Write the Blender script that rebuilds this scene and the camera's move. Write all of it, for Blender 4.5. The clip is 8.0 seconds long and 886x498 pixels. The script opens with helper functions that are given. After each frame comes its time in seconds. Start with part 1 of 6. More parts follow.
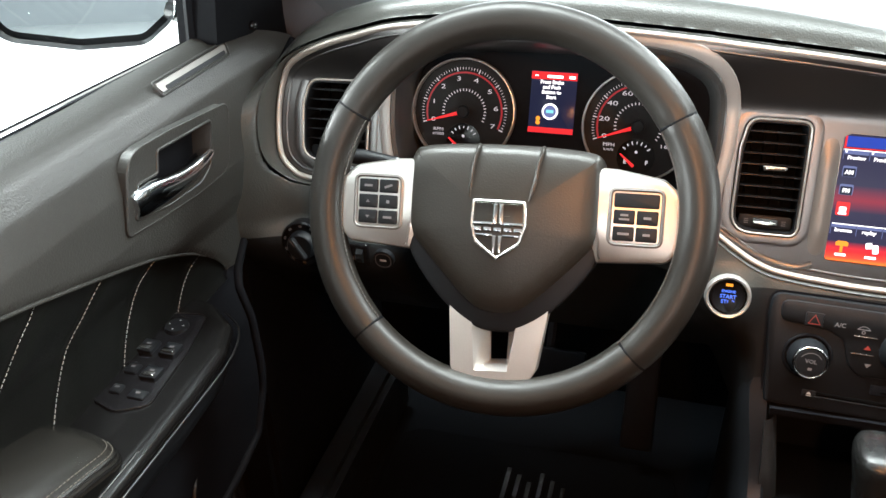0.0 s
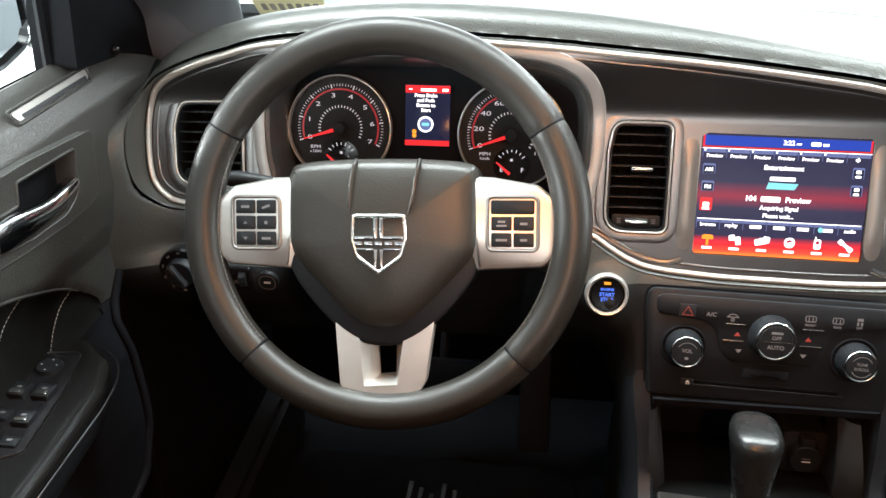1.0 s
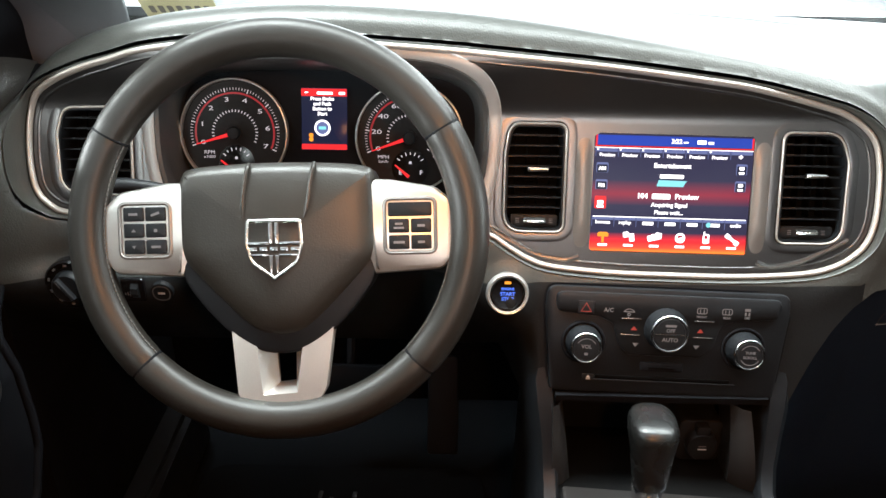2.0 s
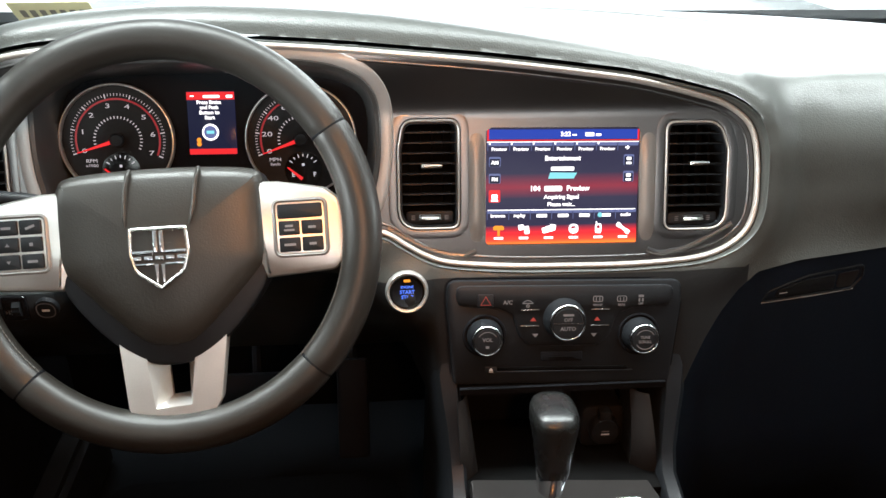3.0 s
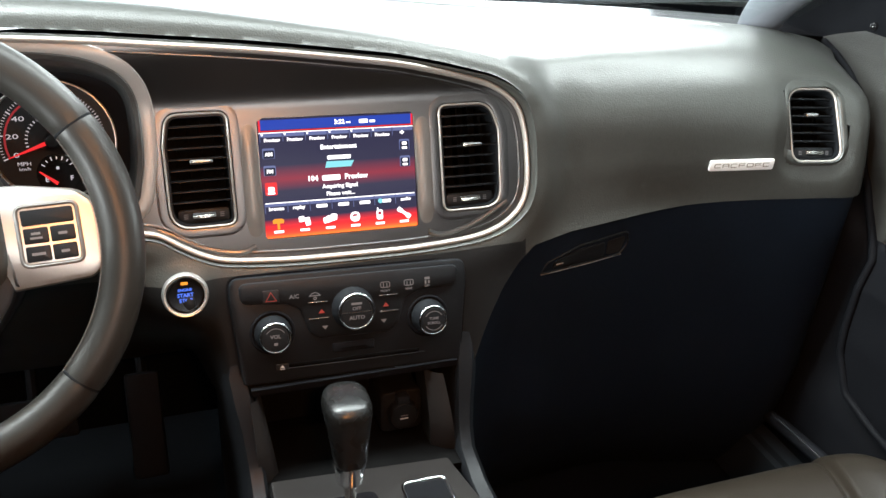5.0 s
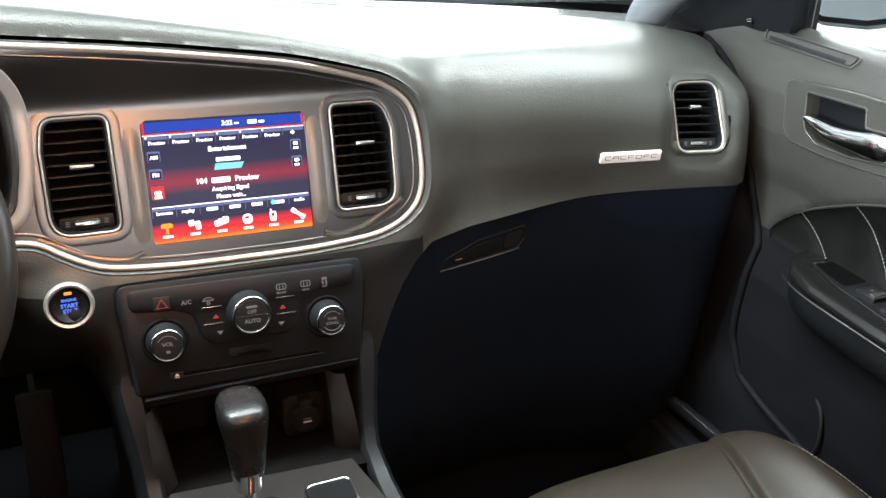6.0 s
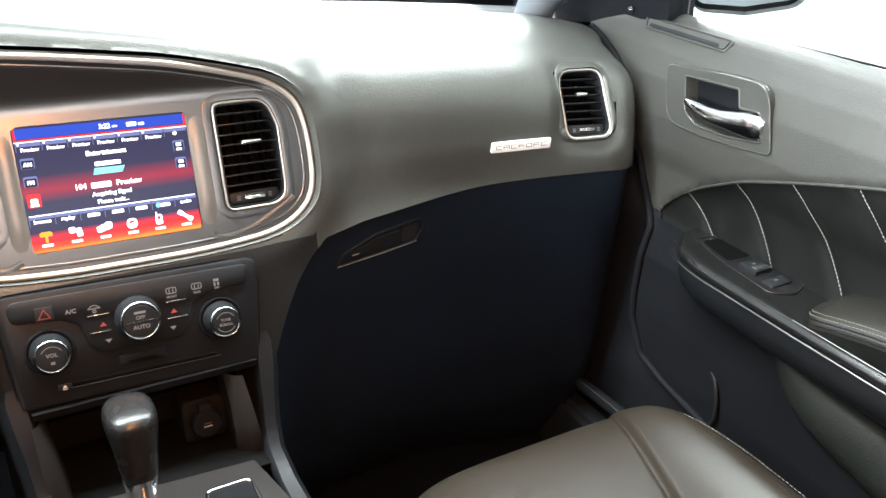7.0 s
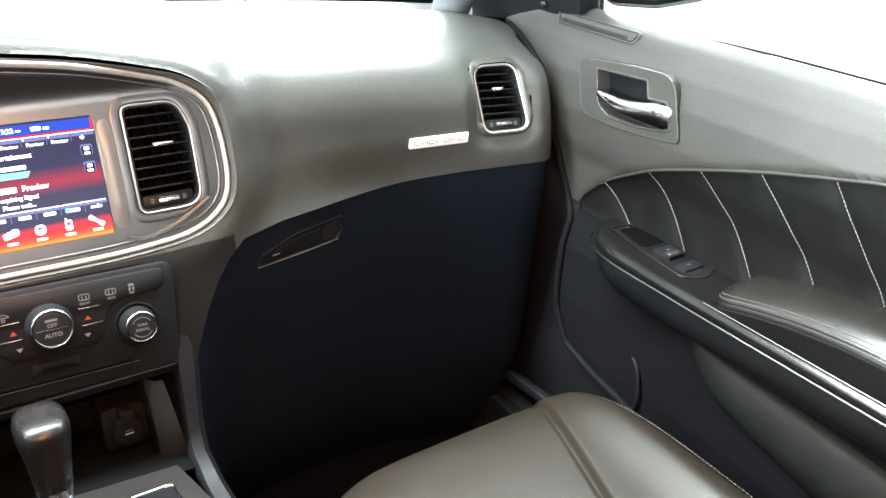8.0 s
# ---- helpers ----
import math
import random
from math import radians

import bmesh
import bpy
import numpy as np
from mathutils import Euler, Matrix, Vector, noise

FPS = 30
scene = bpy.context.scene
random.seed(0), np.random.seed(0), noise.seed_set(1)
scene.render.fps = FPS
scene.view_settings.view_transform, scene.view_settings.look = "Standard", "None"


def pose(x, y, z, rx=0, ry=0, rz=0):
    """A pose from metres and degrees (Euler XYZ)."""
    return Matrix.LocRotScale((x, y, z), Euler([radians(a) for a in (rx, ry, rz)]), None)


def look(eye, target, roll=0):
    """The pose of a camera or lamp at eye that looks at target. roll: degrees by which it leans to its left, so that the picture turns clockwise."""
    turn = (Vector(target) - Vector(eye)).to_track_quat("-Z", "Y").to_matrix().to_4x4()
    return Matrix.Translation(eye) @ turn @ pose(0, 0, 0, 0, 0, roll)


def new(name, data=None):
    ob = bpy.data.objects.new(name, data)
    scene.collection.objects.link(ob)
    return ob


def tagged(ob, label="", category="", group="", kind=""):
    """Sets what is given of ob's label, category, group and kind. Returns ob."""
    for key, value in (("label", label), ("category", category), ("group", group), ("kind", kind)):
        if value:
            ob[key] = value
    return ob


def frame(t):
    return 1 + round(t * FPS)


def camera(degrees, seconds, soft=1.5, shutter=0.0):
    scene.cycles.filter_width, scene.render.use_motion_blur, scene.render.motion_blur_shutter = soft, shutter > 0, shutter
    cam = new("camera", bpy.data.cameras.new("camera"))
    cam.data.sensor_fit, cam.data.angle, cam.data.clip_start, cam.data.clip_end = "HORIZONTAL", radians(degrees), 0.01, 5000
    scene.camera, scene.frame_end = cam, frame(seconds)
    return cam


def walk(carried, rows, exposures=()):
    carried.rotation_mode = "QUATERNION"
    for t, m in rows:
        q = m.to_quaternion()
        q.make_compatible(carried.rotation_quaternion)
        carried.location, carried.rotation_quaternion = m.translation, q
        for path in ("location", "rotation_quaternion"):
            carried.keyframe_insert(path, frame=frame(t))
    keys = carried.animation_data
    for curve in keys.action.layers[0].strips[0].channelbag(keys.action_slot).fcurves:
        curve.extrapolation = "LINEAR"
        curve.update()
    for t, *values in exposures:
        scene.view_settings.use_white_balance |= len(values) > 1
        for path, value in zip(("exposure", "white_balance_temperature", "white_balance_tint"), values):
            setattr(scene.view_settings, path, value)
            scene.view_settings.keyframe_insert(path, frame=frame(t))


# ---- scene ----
cam = camera(56.3, 8.0)
PATH = [
    (0, (-0.256, -0.101, 1.274), (-0.748, 1.559, 0.273), -1.7),
    (0.5, (-0.256, -0.1, 1.273), (-0.627, 1.597, 0.283), -1.1),
    (1, (-0.245, -0.101, 1.273), (-0.49, 1.629, 0.299), -1.2),
    (1.5, (-0.24, -0.099, 1.271), (-0.373, 1.647, 0.304), -0.1),
    (3, (-0.214, -0.098, 1.264), (-0.042, 1.65, 0.309), 1.1),
    (3.5, (-0.206, -0.1, 1.261), (0.082, 1.635, 0.307), 1.8),
    (4, (-0.194, -0.098, 1.255), (0.203, 1.617, 0.305), 2.3),
    (5.5, (-0.173, -0.101, 1.252), (0.537, 1.517, 0.315), 4.1),
    (6, (-0.156, -0.114, 1.247), (0.633, 1.475, 0.324), 4.2),
    (6.5, (-0.137, -0.128, 1.244), (0.716, 1.431, 0.327), 3.6),
    (7, (-0.119, -0.144, 1.242), (0.814, 1.374, 0.334), 3.6),
    (7.5, (-0.107, -0.157, 1.242), (0.886, 1.324, 0.336), 3.7),
    (8, (-0.097, -0.168, 1.243), (0.947, 1.28, 0.34), 3.5),
]
EXPOSURES = [(0.0, 0.22, 6350, 9), (1.5, 0.2, 6350, 9), (3.5, 0.0, 6350, 9), (5.5, 0.05, 6350, 9), (6.5, 0.48, 6350, 9), (7.0, 0.72, 6350, 9), (8.0, 0.92, 6350, 9)]
walk(cam, [(t, look(eye, target, roll)) for t, eye, target, roll in PATH], EXPOSURES)

# ---- light ----
world = bpy.data.worlds.new("world")
scene.world = world
world.use_nodes = True
world.node_tree.nodes["Background"].inputs[0].default_value = (0.9, 0.95, 1.0, 1)
world.node_tree.nodes["Background"].inputs[1].default_value = 0.05


def area_lamp(name, m, w, h, watts, colour):
    data = bpy.data.lights.new(name, "AREA")
    data.shape, data.size, data.size_y, data.energy, data.color = "RECTANGLE", w, h, watts, colour
    ob = new(name, data)
    ob.matrix_world = m
    return ob


COOL, WARM = (0.95, 1.0, 0.99), (1.0, 0.36, 0.09)
# unseen area lights stand in for the hall's lighting
LAMPS = [
    ("hall_lamp", (0.6, 6.6, 2.6), (0.3, 0.9, 1.0), 7.0, 2.0, 400, (0.90, 0.96, 1.0)),
    ("hall_lamp", (-0.4, -6.4, 2.5), (-0.1, 0.7, 0.95), 6.0, 1.6, 310, COOL),
    # window-height panels added as fill for the passenger's dash and door
    ("hall_lamp", (-6.2, 0.5, 1.74), (0.7, 0.3, 0.9), 2.8, 0.75, 720, COOL),
    ("hall_lamp", (-6.2, -2.6, 1.60), (0.5, 0.7, 0.92), 2.2, 0.8, 580, COOL),
    ("hall_lamp", (-2.8, 1.2, 4.1), (-2.6, 1.2, 0.0), 0.7, 6.0, 760, COOL),
    ("hall_lamp", (1.75, 1.2, 4.1), (1.7, 1.2, 0.0), 0.7, 6.0, 480, COOL),
    ("hall_lamp", (2.7, 4.1, 4.1), (0.4, 0.85, 1.0), 1.3, 1.3, 330, COOL),
    # low panel added as fill for the driver's door
    ("hall_lamp", (6.2, 0.5, 1.50), (-0.7, 0.4, 0.95), 3.4, 1.0, 370, COOL),
]
for name, eye, target, w, h, watts, colour in LAMPS:
    area_lamp(name, look(eye, target), w, h, watts, colour)
area_lamp("courtesy_lamp", look((-0.13, -0.26, 1.392), (-0.13, 0.10, 0.0)), 0.052, 0.030, 5.4, WARM)
# second warm lamp, added to tint the lower fascia trim
area_lamp("map_lamp", look((0.0, 0.24, 1.372), (0.0, 0.40, 0.0)), 0.040, 0.020, 1.3, WARM)


# ---- materials ----
def mat(name, colour, rough=0.5, metal=0.0, var=0.12, scale=25.0, bump=0.0, bscale=600.0, grain="noise", coat=0.0, rvar=0.1, spec=0.5):
    """A worn surface: colour and gloss vary at two scales, fine relief from noise or a cell pattern."""
    m = bpy.data.materials.new(name)
    m.use_nodes = True
    nt = m.node_tree
    b = nt.nodes["Principled BSDF"]
    tc = nt.nodes.new("ShaderNodeTexCoord")
    n1, n2 = nt.nodes.new("ShaderNodeTexNoise"), nt.nodes.new("ShaderNodeTexNoise")
    n1.inputs["Scale"].default_value, n1.inputs["Detail"].default_value = scale, 6
    n2.inputs["Scale"].default_value, n2.inputs["Detail"].default_value = scale * 14, 3
    for n in (n1, n2):
        nt.links.new(tc.outputs["Object"], n.inputs["Vector"])
    mix = nt.nodes.new("ShaderNodeMath")
    mix.operation = "ADD"
    nt.links.new(n1.outputs["Fac"], mix.inputs[0])
    nt.links.new(n2.outputs["Fac"], mix.inputs[1])
    ramp = nt.nodes.new("ShaderNodeMapRange")
    ramp.inputs["From Min"].default_value, ramp.inputs["From Max"].default_value = 0.6, 1.4
    ramp.inputs["To Min"].default_value, ramp.inputs["To Max"].default_value = 1 - var, 1 + var
    nt.links.new(mix.outputs[0], ramp.inputs["Value"])
    mul = nt.nodes.new("ShaderNodeMix")
    mul.data_type, mul.blend_type = "RGBA", "MULTIPLY"
    mul.inputs["Factor"].default_value = 1.0
    mul.inputs["A"].default_value = (*colour, 1)
    nt.links.new(ramp.outputs[0], mul.inputs["B"])
    nt.links.new(mul.outputs["Result"], b.inputs["Base Color"])
    rr = nt.nodes.new("ShaderNodeMapRange")
    rr.inputs["From Min"].default_value, rr.inputs["From Max"].default_value = 0.3, 0.7
    rr.inputs["To Min"].default_value, rr.inputs["To Max"].default_value = max(rough - rvar * rough, 0.02), min(rough + rvar * rough, 1)
    nt.links.new(n1.outputs["Fac"], rr.inputs["Value"])
    nt.links.new(rr.outputs[0], b.inputs["Roughness"])
    b.inputs["Metallic"].default_value = metal
    b.inputs["Coat Weight"].default_value = coat
    b.inputs["Coat Roughness"].default_value = 0.08
    b.inputs["Specular IOR Level"].default_value = spec
    if bump:
        bp = nt.nodes.new("ShaderNodeBump")
        bp.inputs["Strength"].default_value, bp.inputs["Distance"].default_value = bump, 0.0006
        if grain == "cell":
            g = nt.nodes.new("ShaderNodeTexVoronoi")
            g.feature = "F1"
            out = g.outputs["Distance"]
        else:
            g = nt.nodes.new("ShaderNodeTexNoise")
            out = g.outputs["Fac"]
        g.inputs["Scale"].default_value = bscale
        nt.links.new(tc.outputs["Object"], g.inputs["Vector"])
        nt.links.new(out, bp.inputs["Height"])
        nt.links.new(bp.outputs[0], b.inputs["Normal"])
    return m


def glow(name, colour, strength):
    m = bpy.data.materials.new(name)
    m.use_nodes = True
    b = m.node_tree.nodes["Principled BSDF"]
    b.inputs["Base Color"].default_value = (0.01, 0.01, 0.01, 1)
    b.inputs["Roughness"].default_value = 0.15
    b.inputs["Specular IOR Level"].default_value = 0.05
    b.inputs["Emission Color"].default_value = (*colour, 1)
    b.inputs["Emission Strength"].default_value = strength
    return m


def glow_ramp(name, stops, axis, lo, hi, strength):
    """A lit display whose colour runs along one axis of the object."""
    m = glow(name, (1, 1, 1), strength)
    nt = m.node_tree
    tc, sep = nt.nodes.new("ShaderNodeTexCoord"), nt.nodes.new("ShaderNodeSeparateXYZ")
    nt.links.new(tc.outputs["Object"], sep.inputs[0])
    mr = nt.nodes.new("ShaderNodeMapRange")
    mr.inputs["From Min"].default_value, mr.inputs["From Max"].default_value = lo, hi
    nt.links.new(sep.outputs[axis], mr.inputs["Value"])
    cr = nt.nodes.new("ShaderNodeValToRGB")
    els = cr.color_ramp.elements
    while len(els) < len(stops):
        els.new(0.5)
    for e, (p, c) in zip(els, stops):
        e.position, e.color = p, (*c, 1)
    nt.links.new(mr.outputs[0], cr.inputs[0])
    nt.links.new(cr.outputs[0], nt.nodes["Principled BSDF"].inputs["Emission Color"])
    return m


def glass(name, colour=(1, 1, 1)):
    m = bpy.data.materials.new(name)
    m.use_nodes = True
    nt = m.node_tree
    nt.nodes.clear()
    out = nt.nodes.new("ShaderNodeOutputMaterial")
    t, g, mx, lw, pw, ad = (nt.nodes.new("ShaderNode" + k) for k in ("BsdfTransparent", "BsdfGlossy", "MixShader", "LayerWeight", "Math", "MapRange"))
    t.inputs[0].default_value = (*colour, 1)
    g.inputs["Roughness"].default_value = 0.02
    lw.inputs["Blend"].default_value = 0.5
    pw.operation = "POWER"
    pw.inputs[1].default_value = 5.0
    ad.inputs["To Min"].default_value, ad.inputs["To Max"].default_value = 0.04, 0.85
    nt.links.new(lw.outputs["Facing"], pw.inputs[0])
    nt.links.new(pw.outputs[0], ad.inputs["Value"])
    nt.links.new(ad.outputs[0], mx.inputs[0])
    nt.links.new(t.outputs[0], mx.inputs[1])
    nt.links.new(g.outputs[0], mx.inputs[2])
    nt.links.new(mx.outputs[0], out.inputs[0])
    return m


VINYL = mat("dash_vinyl", (0.045, 0.0475, 0.0435), 0.30, 0, 0.10, 12, 0.60, 560, rvar=0.05, spec=0.42)
VINYL_DOOR = mat("door_vinyl", (0.0300, 0.0306, 0.0282), 0.36, 0, 0.10, 12, 0.65, 520, rvar=0.05, spec=0.40)
# dash vinyl darkened to hold the shade below the fascia
VINYL_LOW = mat("lower_dash_shaded", (0.0095, 0.0104, 0.0108), 0.44, 0, 0.10, 14, 0.4, 520, rvar=0.08, spec=0.22)
TRIM = mat("satin_trim_metal", (0.50, 0.47, 0.43), 0.34, 0.60, 0.04, 60, rvar=0.1)
PLASTIC = mat("black_plastic", (0.0080, 0.0094, 0.0110), 0.45, 0, 0.12, 30, 0.12, 700, spec=0.22)
DARK = mat("charcoal_plastic", (0.0056, 0.0062, 0.0076), 0.62, 0, 0.15, 20, 0.15, 700, spec=0.06)
GLOSS = mat("gloss_black", (0.008, 0.008, 0.009), 0.12, 0, 0.1, 30)
FASCIA = mat("graphite_metallic_paint", (0.145, 0.139, 0.137), 0.30, 1.0, 0.02, 60, rvar=0.02)
BOWL = mat("satin_grey_plastic", (0.040, 0.040, 0.039), 0.34, 0.1, 0.06, 40, 0.1, 1500)
ARM = mat("armrest_black", (0.006, 0.006, 0.006), 0.19, 0, 0.10, 30, 0.10, 700, rvar=0.1, spec=0.42)
SURROUND = mat("satin_pale_graphite", (0.34, 0.337, 0.328), 0.40, 0.4, 0.05, 60, 0.05, 2500)
POST = mat("graphite_satin", (0.20, 0.192, 0.182), 0.38, 0.5, 0.03, 60)
DIAL_FACE = mat("dial_black", (0.0085, 0.0085, 0.0090), 0.50, 0, 0.1, 30, spec=0.18)
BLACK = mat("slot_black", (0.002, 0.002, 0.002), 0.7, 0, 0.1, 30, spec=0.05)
SLAT = mat("vent_black", (0.0065, 0.0072, 0.0080), 0.32, 0, 0.1, 30, spec=0.16)
NICHE = mat("dark_graphite", (0.020, 0.019, 0.0185), 0.40, 0.3, 0.06, 60)
CONSOLE = mat("console_graphite", (0.021, 0.0195, 0.0185), 0.42, 0.4, 0.06, 60, 0.08, 1500)
GRIP = mat("grip_leather", (0.0085, 0.0092, 0.0092), 0.27, 0, 0.12, 30, 0.12, 900, "cell", rvar=0.12, spec=0.42)
RUBBER = mat("outlet_rubber", (0.0065, 0.0072, 0.0085), 0.55, 0, 0.12, 40, 0.1, 900, spec=0.16)
SILVER = mat("satin_silver", (0.66, 0.645, 0.615), 0.34, 0.85, 0.04, 50, 0.03, 2500, rvar=0.06)
SATIN = mat("satin_bright_metal", (0.88, 0.88, 0.87), 0.42, 0.35, 0.04, 60)
CHROME = mat("chrome", (0.70, 0.70, 0.715), 0.13, 1.0, 0.03, 60, rvar=0.3)
CHROME_SOFT = mat("brushed_chrome", (0.70, 0.69, 0.67), 0.24, 1.0, 0.06, 60, rvar=0.15)
LEATHER = mat("wheel_leather", (0.0150, 0.0142, 0.0122), 0.38, 0, 0.06, 30, 0.12, 900, rvar=0.04, spec=0.36)
LEATHER_SMOOTH = mat("hub_leather", (0.0200, 0.0192, 0.0160), 0.38, 0, 0.08, 30, 0.30, 620, rvar=0.08, spec=0.44)
PAD = mat("armrest_leather", (0.0135, 0.0130, 0.0112), 0.26, 0, 0.0, 25, rvar=0.0, spec=0.75)
# navy tint: the footwell's bluish haze is put into this colour
GLOVE = mat("glove_box_plastic", (0.0078, 0.0128, 0.0215), 0.52, 0, 0.15, 20, 0.25, 500, spec=0.11)
POCKET = mat("pocket_grain", (0.0088, 0.0106, 0.0093), 0.55, 0, 0.15, 25, 0.6, 520, spec=0.14)
LEATHER_BLACK = mat("insert_leather", (0.0056, 0.0062, 0.0058), 0.40, 0, 0.25, 18, 0.20, 420, rvar=0.15, spec=0.09)
SEAT = mat("seat_leather", (0.0155, 0.0128, 0.0094), 0.36, 0, 0.12, 16, 0.24, 400, rvar=0.10, spec=0.34)
THREAD = mat("light_thread", (0.31, 0.315, 0.30), 0.7, 0, 0.1, 80)
THREAD_PAD = mat("olive_thread", (0.115, 0.108, 0.090), 0.7, 0, 0.1, 80)
THREAD_DARK = mat("seam_thread", (0.10, 0.10, 0.095), 0.7, 0, 0.1, 80)
CARPET = mat("carpet", (0.0034, 0.0042, 0.0052), 0.95, 0, 0.3, 60, 0.8, 900, spec=0.04)
HEADLINER = mat("headliner_cloth", (0.38, 0.38, 0.375), 0.95, 0, 0.06, 30, 0.3, 1200, spec=0.10)
PILLAR = mat("pillar_trim", (0.100, 0.108, 0.122), 0.60, 0, 0.06, 30, 0.2, 1200, spec=0.25)
BODY = mat("car_paint", (0.02, 0.02, 0.022), 0.15, 0, 0.05, 10, coat=0.6)
FLOOR = mat("hall_floor", (0.78, 0.78, 0.77), 0.35, 0, 0.05, 1.5)
WALL = mat("hall_wall", (0.34, 0.35, 0.36), 0.8, 0, 0.04, 1.5)
MARK = mat("print_white", (0.62, 0.62, 0.62), 0.5, 0, 0.05, 80)
MARK_DIM = mat("print_grey", (0.13, 0.13, 0.135), 0.5, 0, 0.05, 80)
MARK_RED = mat("print_red", (0.24, 0.03, 0.022), 0.5, 0, 0.05, 80)
PAPER = mat("yellow_paper", (0.72, 0.66, 0.36), 0.8, 0, 0.05, 40)
INK = mat("grey_ink", (0.16, 0.14, 0.10), 0.8, 0, 0.05, 40)
MIRROR = mat("mirror_glass", (0.42, 0.45, 0.47), 0.02, 1.0, 0.01, 5, rvar=0.0)
TINT = glass("window_glass", (0.93, 0.97, 0.95))
G_WHITE = glow("lit_white", (1.0, 0.95, 0.97), 2.2)
G_DIAL = glow("lit_dial_white", (1.0, 0.90, 0.95), 0.62)
G_RED = glow("lit_red", (1.0, 0.03, 0.035), 0.95)
G_DIMRED = glow("lit_dim_red", (0.62, 0.05, 0.06), 0.5)
G_BLUE = glow("lit_blue", (0.03, 0.085, 0.62), 0.75)
G_STEEL = glow("lit_steel_blue", (0.22, 0.26, 0.55), 0.7)
G_ORANGE = glow("lit_orange", (1.0, 0.33, 0.03), 1.3)
G_CYAN = glow("lit_cyan", (0.30, 0.85, 0.95), 1.0)
G_NAVY = glow("lit_navy", (0.020, 0.026, 0.075), 0.55)
G_START = glow("lit_start_blue", (0.10, 0.22, 1.0), 1.3)
NIGHT, WINE = (0.020, 0.019, 0.046), (0.20, 0.016, 0.034)
G_SCREEN = glow_ramp("lit_screen", [(0.0, (1.0, 0.20, 0.03)), (0.035, (1.0, 0.06, 0.03)), (0.085, (0.80, 0.02, 0.025)), (0.165, NIGHT), (0.40, NIGHT), (0.50, WINE), (0.62, NIGHT), (1.0, NIGHT)], 2, -0.0608, 0.0608, 1.6)


# ---- mesh helpers ----
def world_loc(ob):
    p = Vector((0, 0, 0))
    while ob:
        p += ob.location
        ob = ob.parent
    return p


def thing(name, at, label, category, group="", kind=""):
    ob = new(name)
    ob.location = at
    ob.empty_display_size = 0.05
    return tagged(ob, label, category, group, kind)


def mesh_ob(name, bm, material, smooth=True, m=None):
    if m is not None:
        bm.transform(m)
    bmesh.ops.recalc_face_normals(bm, faces=bm.faces)
    for f in bm.faces:
        f.smooth = smooth
    lo = Vector([min(v.co[i] for v in bm.verts) for i in range(3)])
    hi = Vector([max(v.co[i] for v in bm.verts) for i in range(3)])
    c = (lo + hi) / 2
    bmesh.ops.translate(bm, vec=-c, verts=bm.verts)
    me = bpy.data.meshes.new(name)
    bm.to_mesh(me)
    bm.free()
    if smooth:
        me.set_sharp_from_angle(angle=radians(42))
    me.materials.append(material)
    ob = new(name, me)
    ob.location = c
    return ob


def part(name, bm, material, parent, label="", m=None, smooth=True):
    ob = mesh_ob(name, bm, material, smooth, m)
    ob.location = ob.location - world_loc(parent)
    ob.parent = parent
    return tagged(ob, label)


def solid(name, bm, material, label, category, group="", kind="", m=None, smooth=True):
    return tagged(mesh_ob(name, bm, material, smooth, m), label, category, group, kind)


def face_frame(o, u, v):
    u, v = Vector(u).normalized(), Vector(v)
    v = (v - u * v.dot(u)).normalized()
    n = u.cross(v)
    m = Matrix((u, v, n)).transposed().to_4x4()
    m.translation = o
    return m


def fillet(pts, r, n=4):
    """A closed polygon with rounded corners; r is one radius or one a corner."""
    out, k = [], len(pts)
    rs = r if isinstance(r, (list, tuple)) else [r] * k
    for i in range(k):
        p, a, b = Vector(pts[i]), Vector(pts[i - 1]), Vector(pts[(i + 1) % k])
        d1, d2 = (a - p), (b - p)
        ang = d1.angle(d2)
        t = min(rs[i] / max(math.tan(ang / 2), 1e-4), 0.49 * min(d1.length, d2.length))
        q1, q2 = p + d1.normalized() * t, p + d2.normalized() * t
        for j in range(n + 1):
            s = j / n
            out.append(tuple(q1 * (1 - s) ** 2 + p * 2 * s * (1 - s) + q2 * s * s))
    return out


def rrect(w, h, r, cx=0.0, cy=0.0, n=4):
    a, b = w / 2, h / 2
    return fillet([(cx + a, cy + b), (cx - a, cy + b), (cx - a, cy - b), (cx + a, cy - b)], r, n)


def smooth_loop(pts, per=6):
    out, k = [], len(pts)
    P = [Vector(p) for p in pts]
    for i in range(k):
        a, b, c, d = P[i - 1], P[i], P[(i + 1) % k], P[(i + 2) % k]
        for j in range(per):
            s = j / per
            out.append(tuple(0.5 * (2 * b + (c - a) * s + (2 * a - 5 * b + 4 * c - d) * s * s + (3 * b - a - 3 * c + d) * s ** 3)))
    return out


def smooth_path(pts, per=8):
    P = [Vector(p) for p in pts]
    P = [2 * P[0] - P[1]] + P + [2 * P[-1] - P[-2]]
    out = []
    for i in range(1, len(P) - 2):
        a, b, c, d = P[i - 1:i + 3]
        for j in range(per):
            s = j / per
            out.append(0.5 * (2 * b + (c - a) * s + (2 * a - 5 * b + 4 * c - d) * s * s + (3 * b - a - 3 * c + d) * s ** 3))
    out.append(P[-2].copy())
    return out


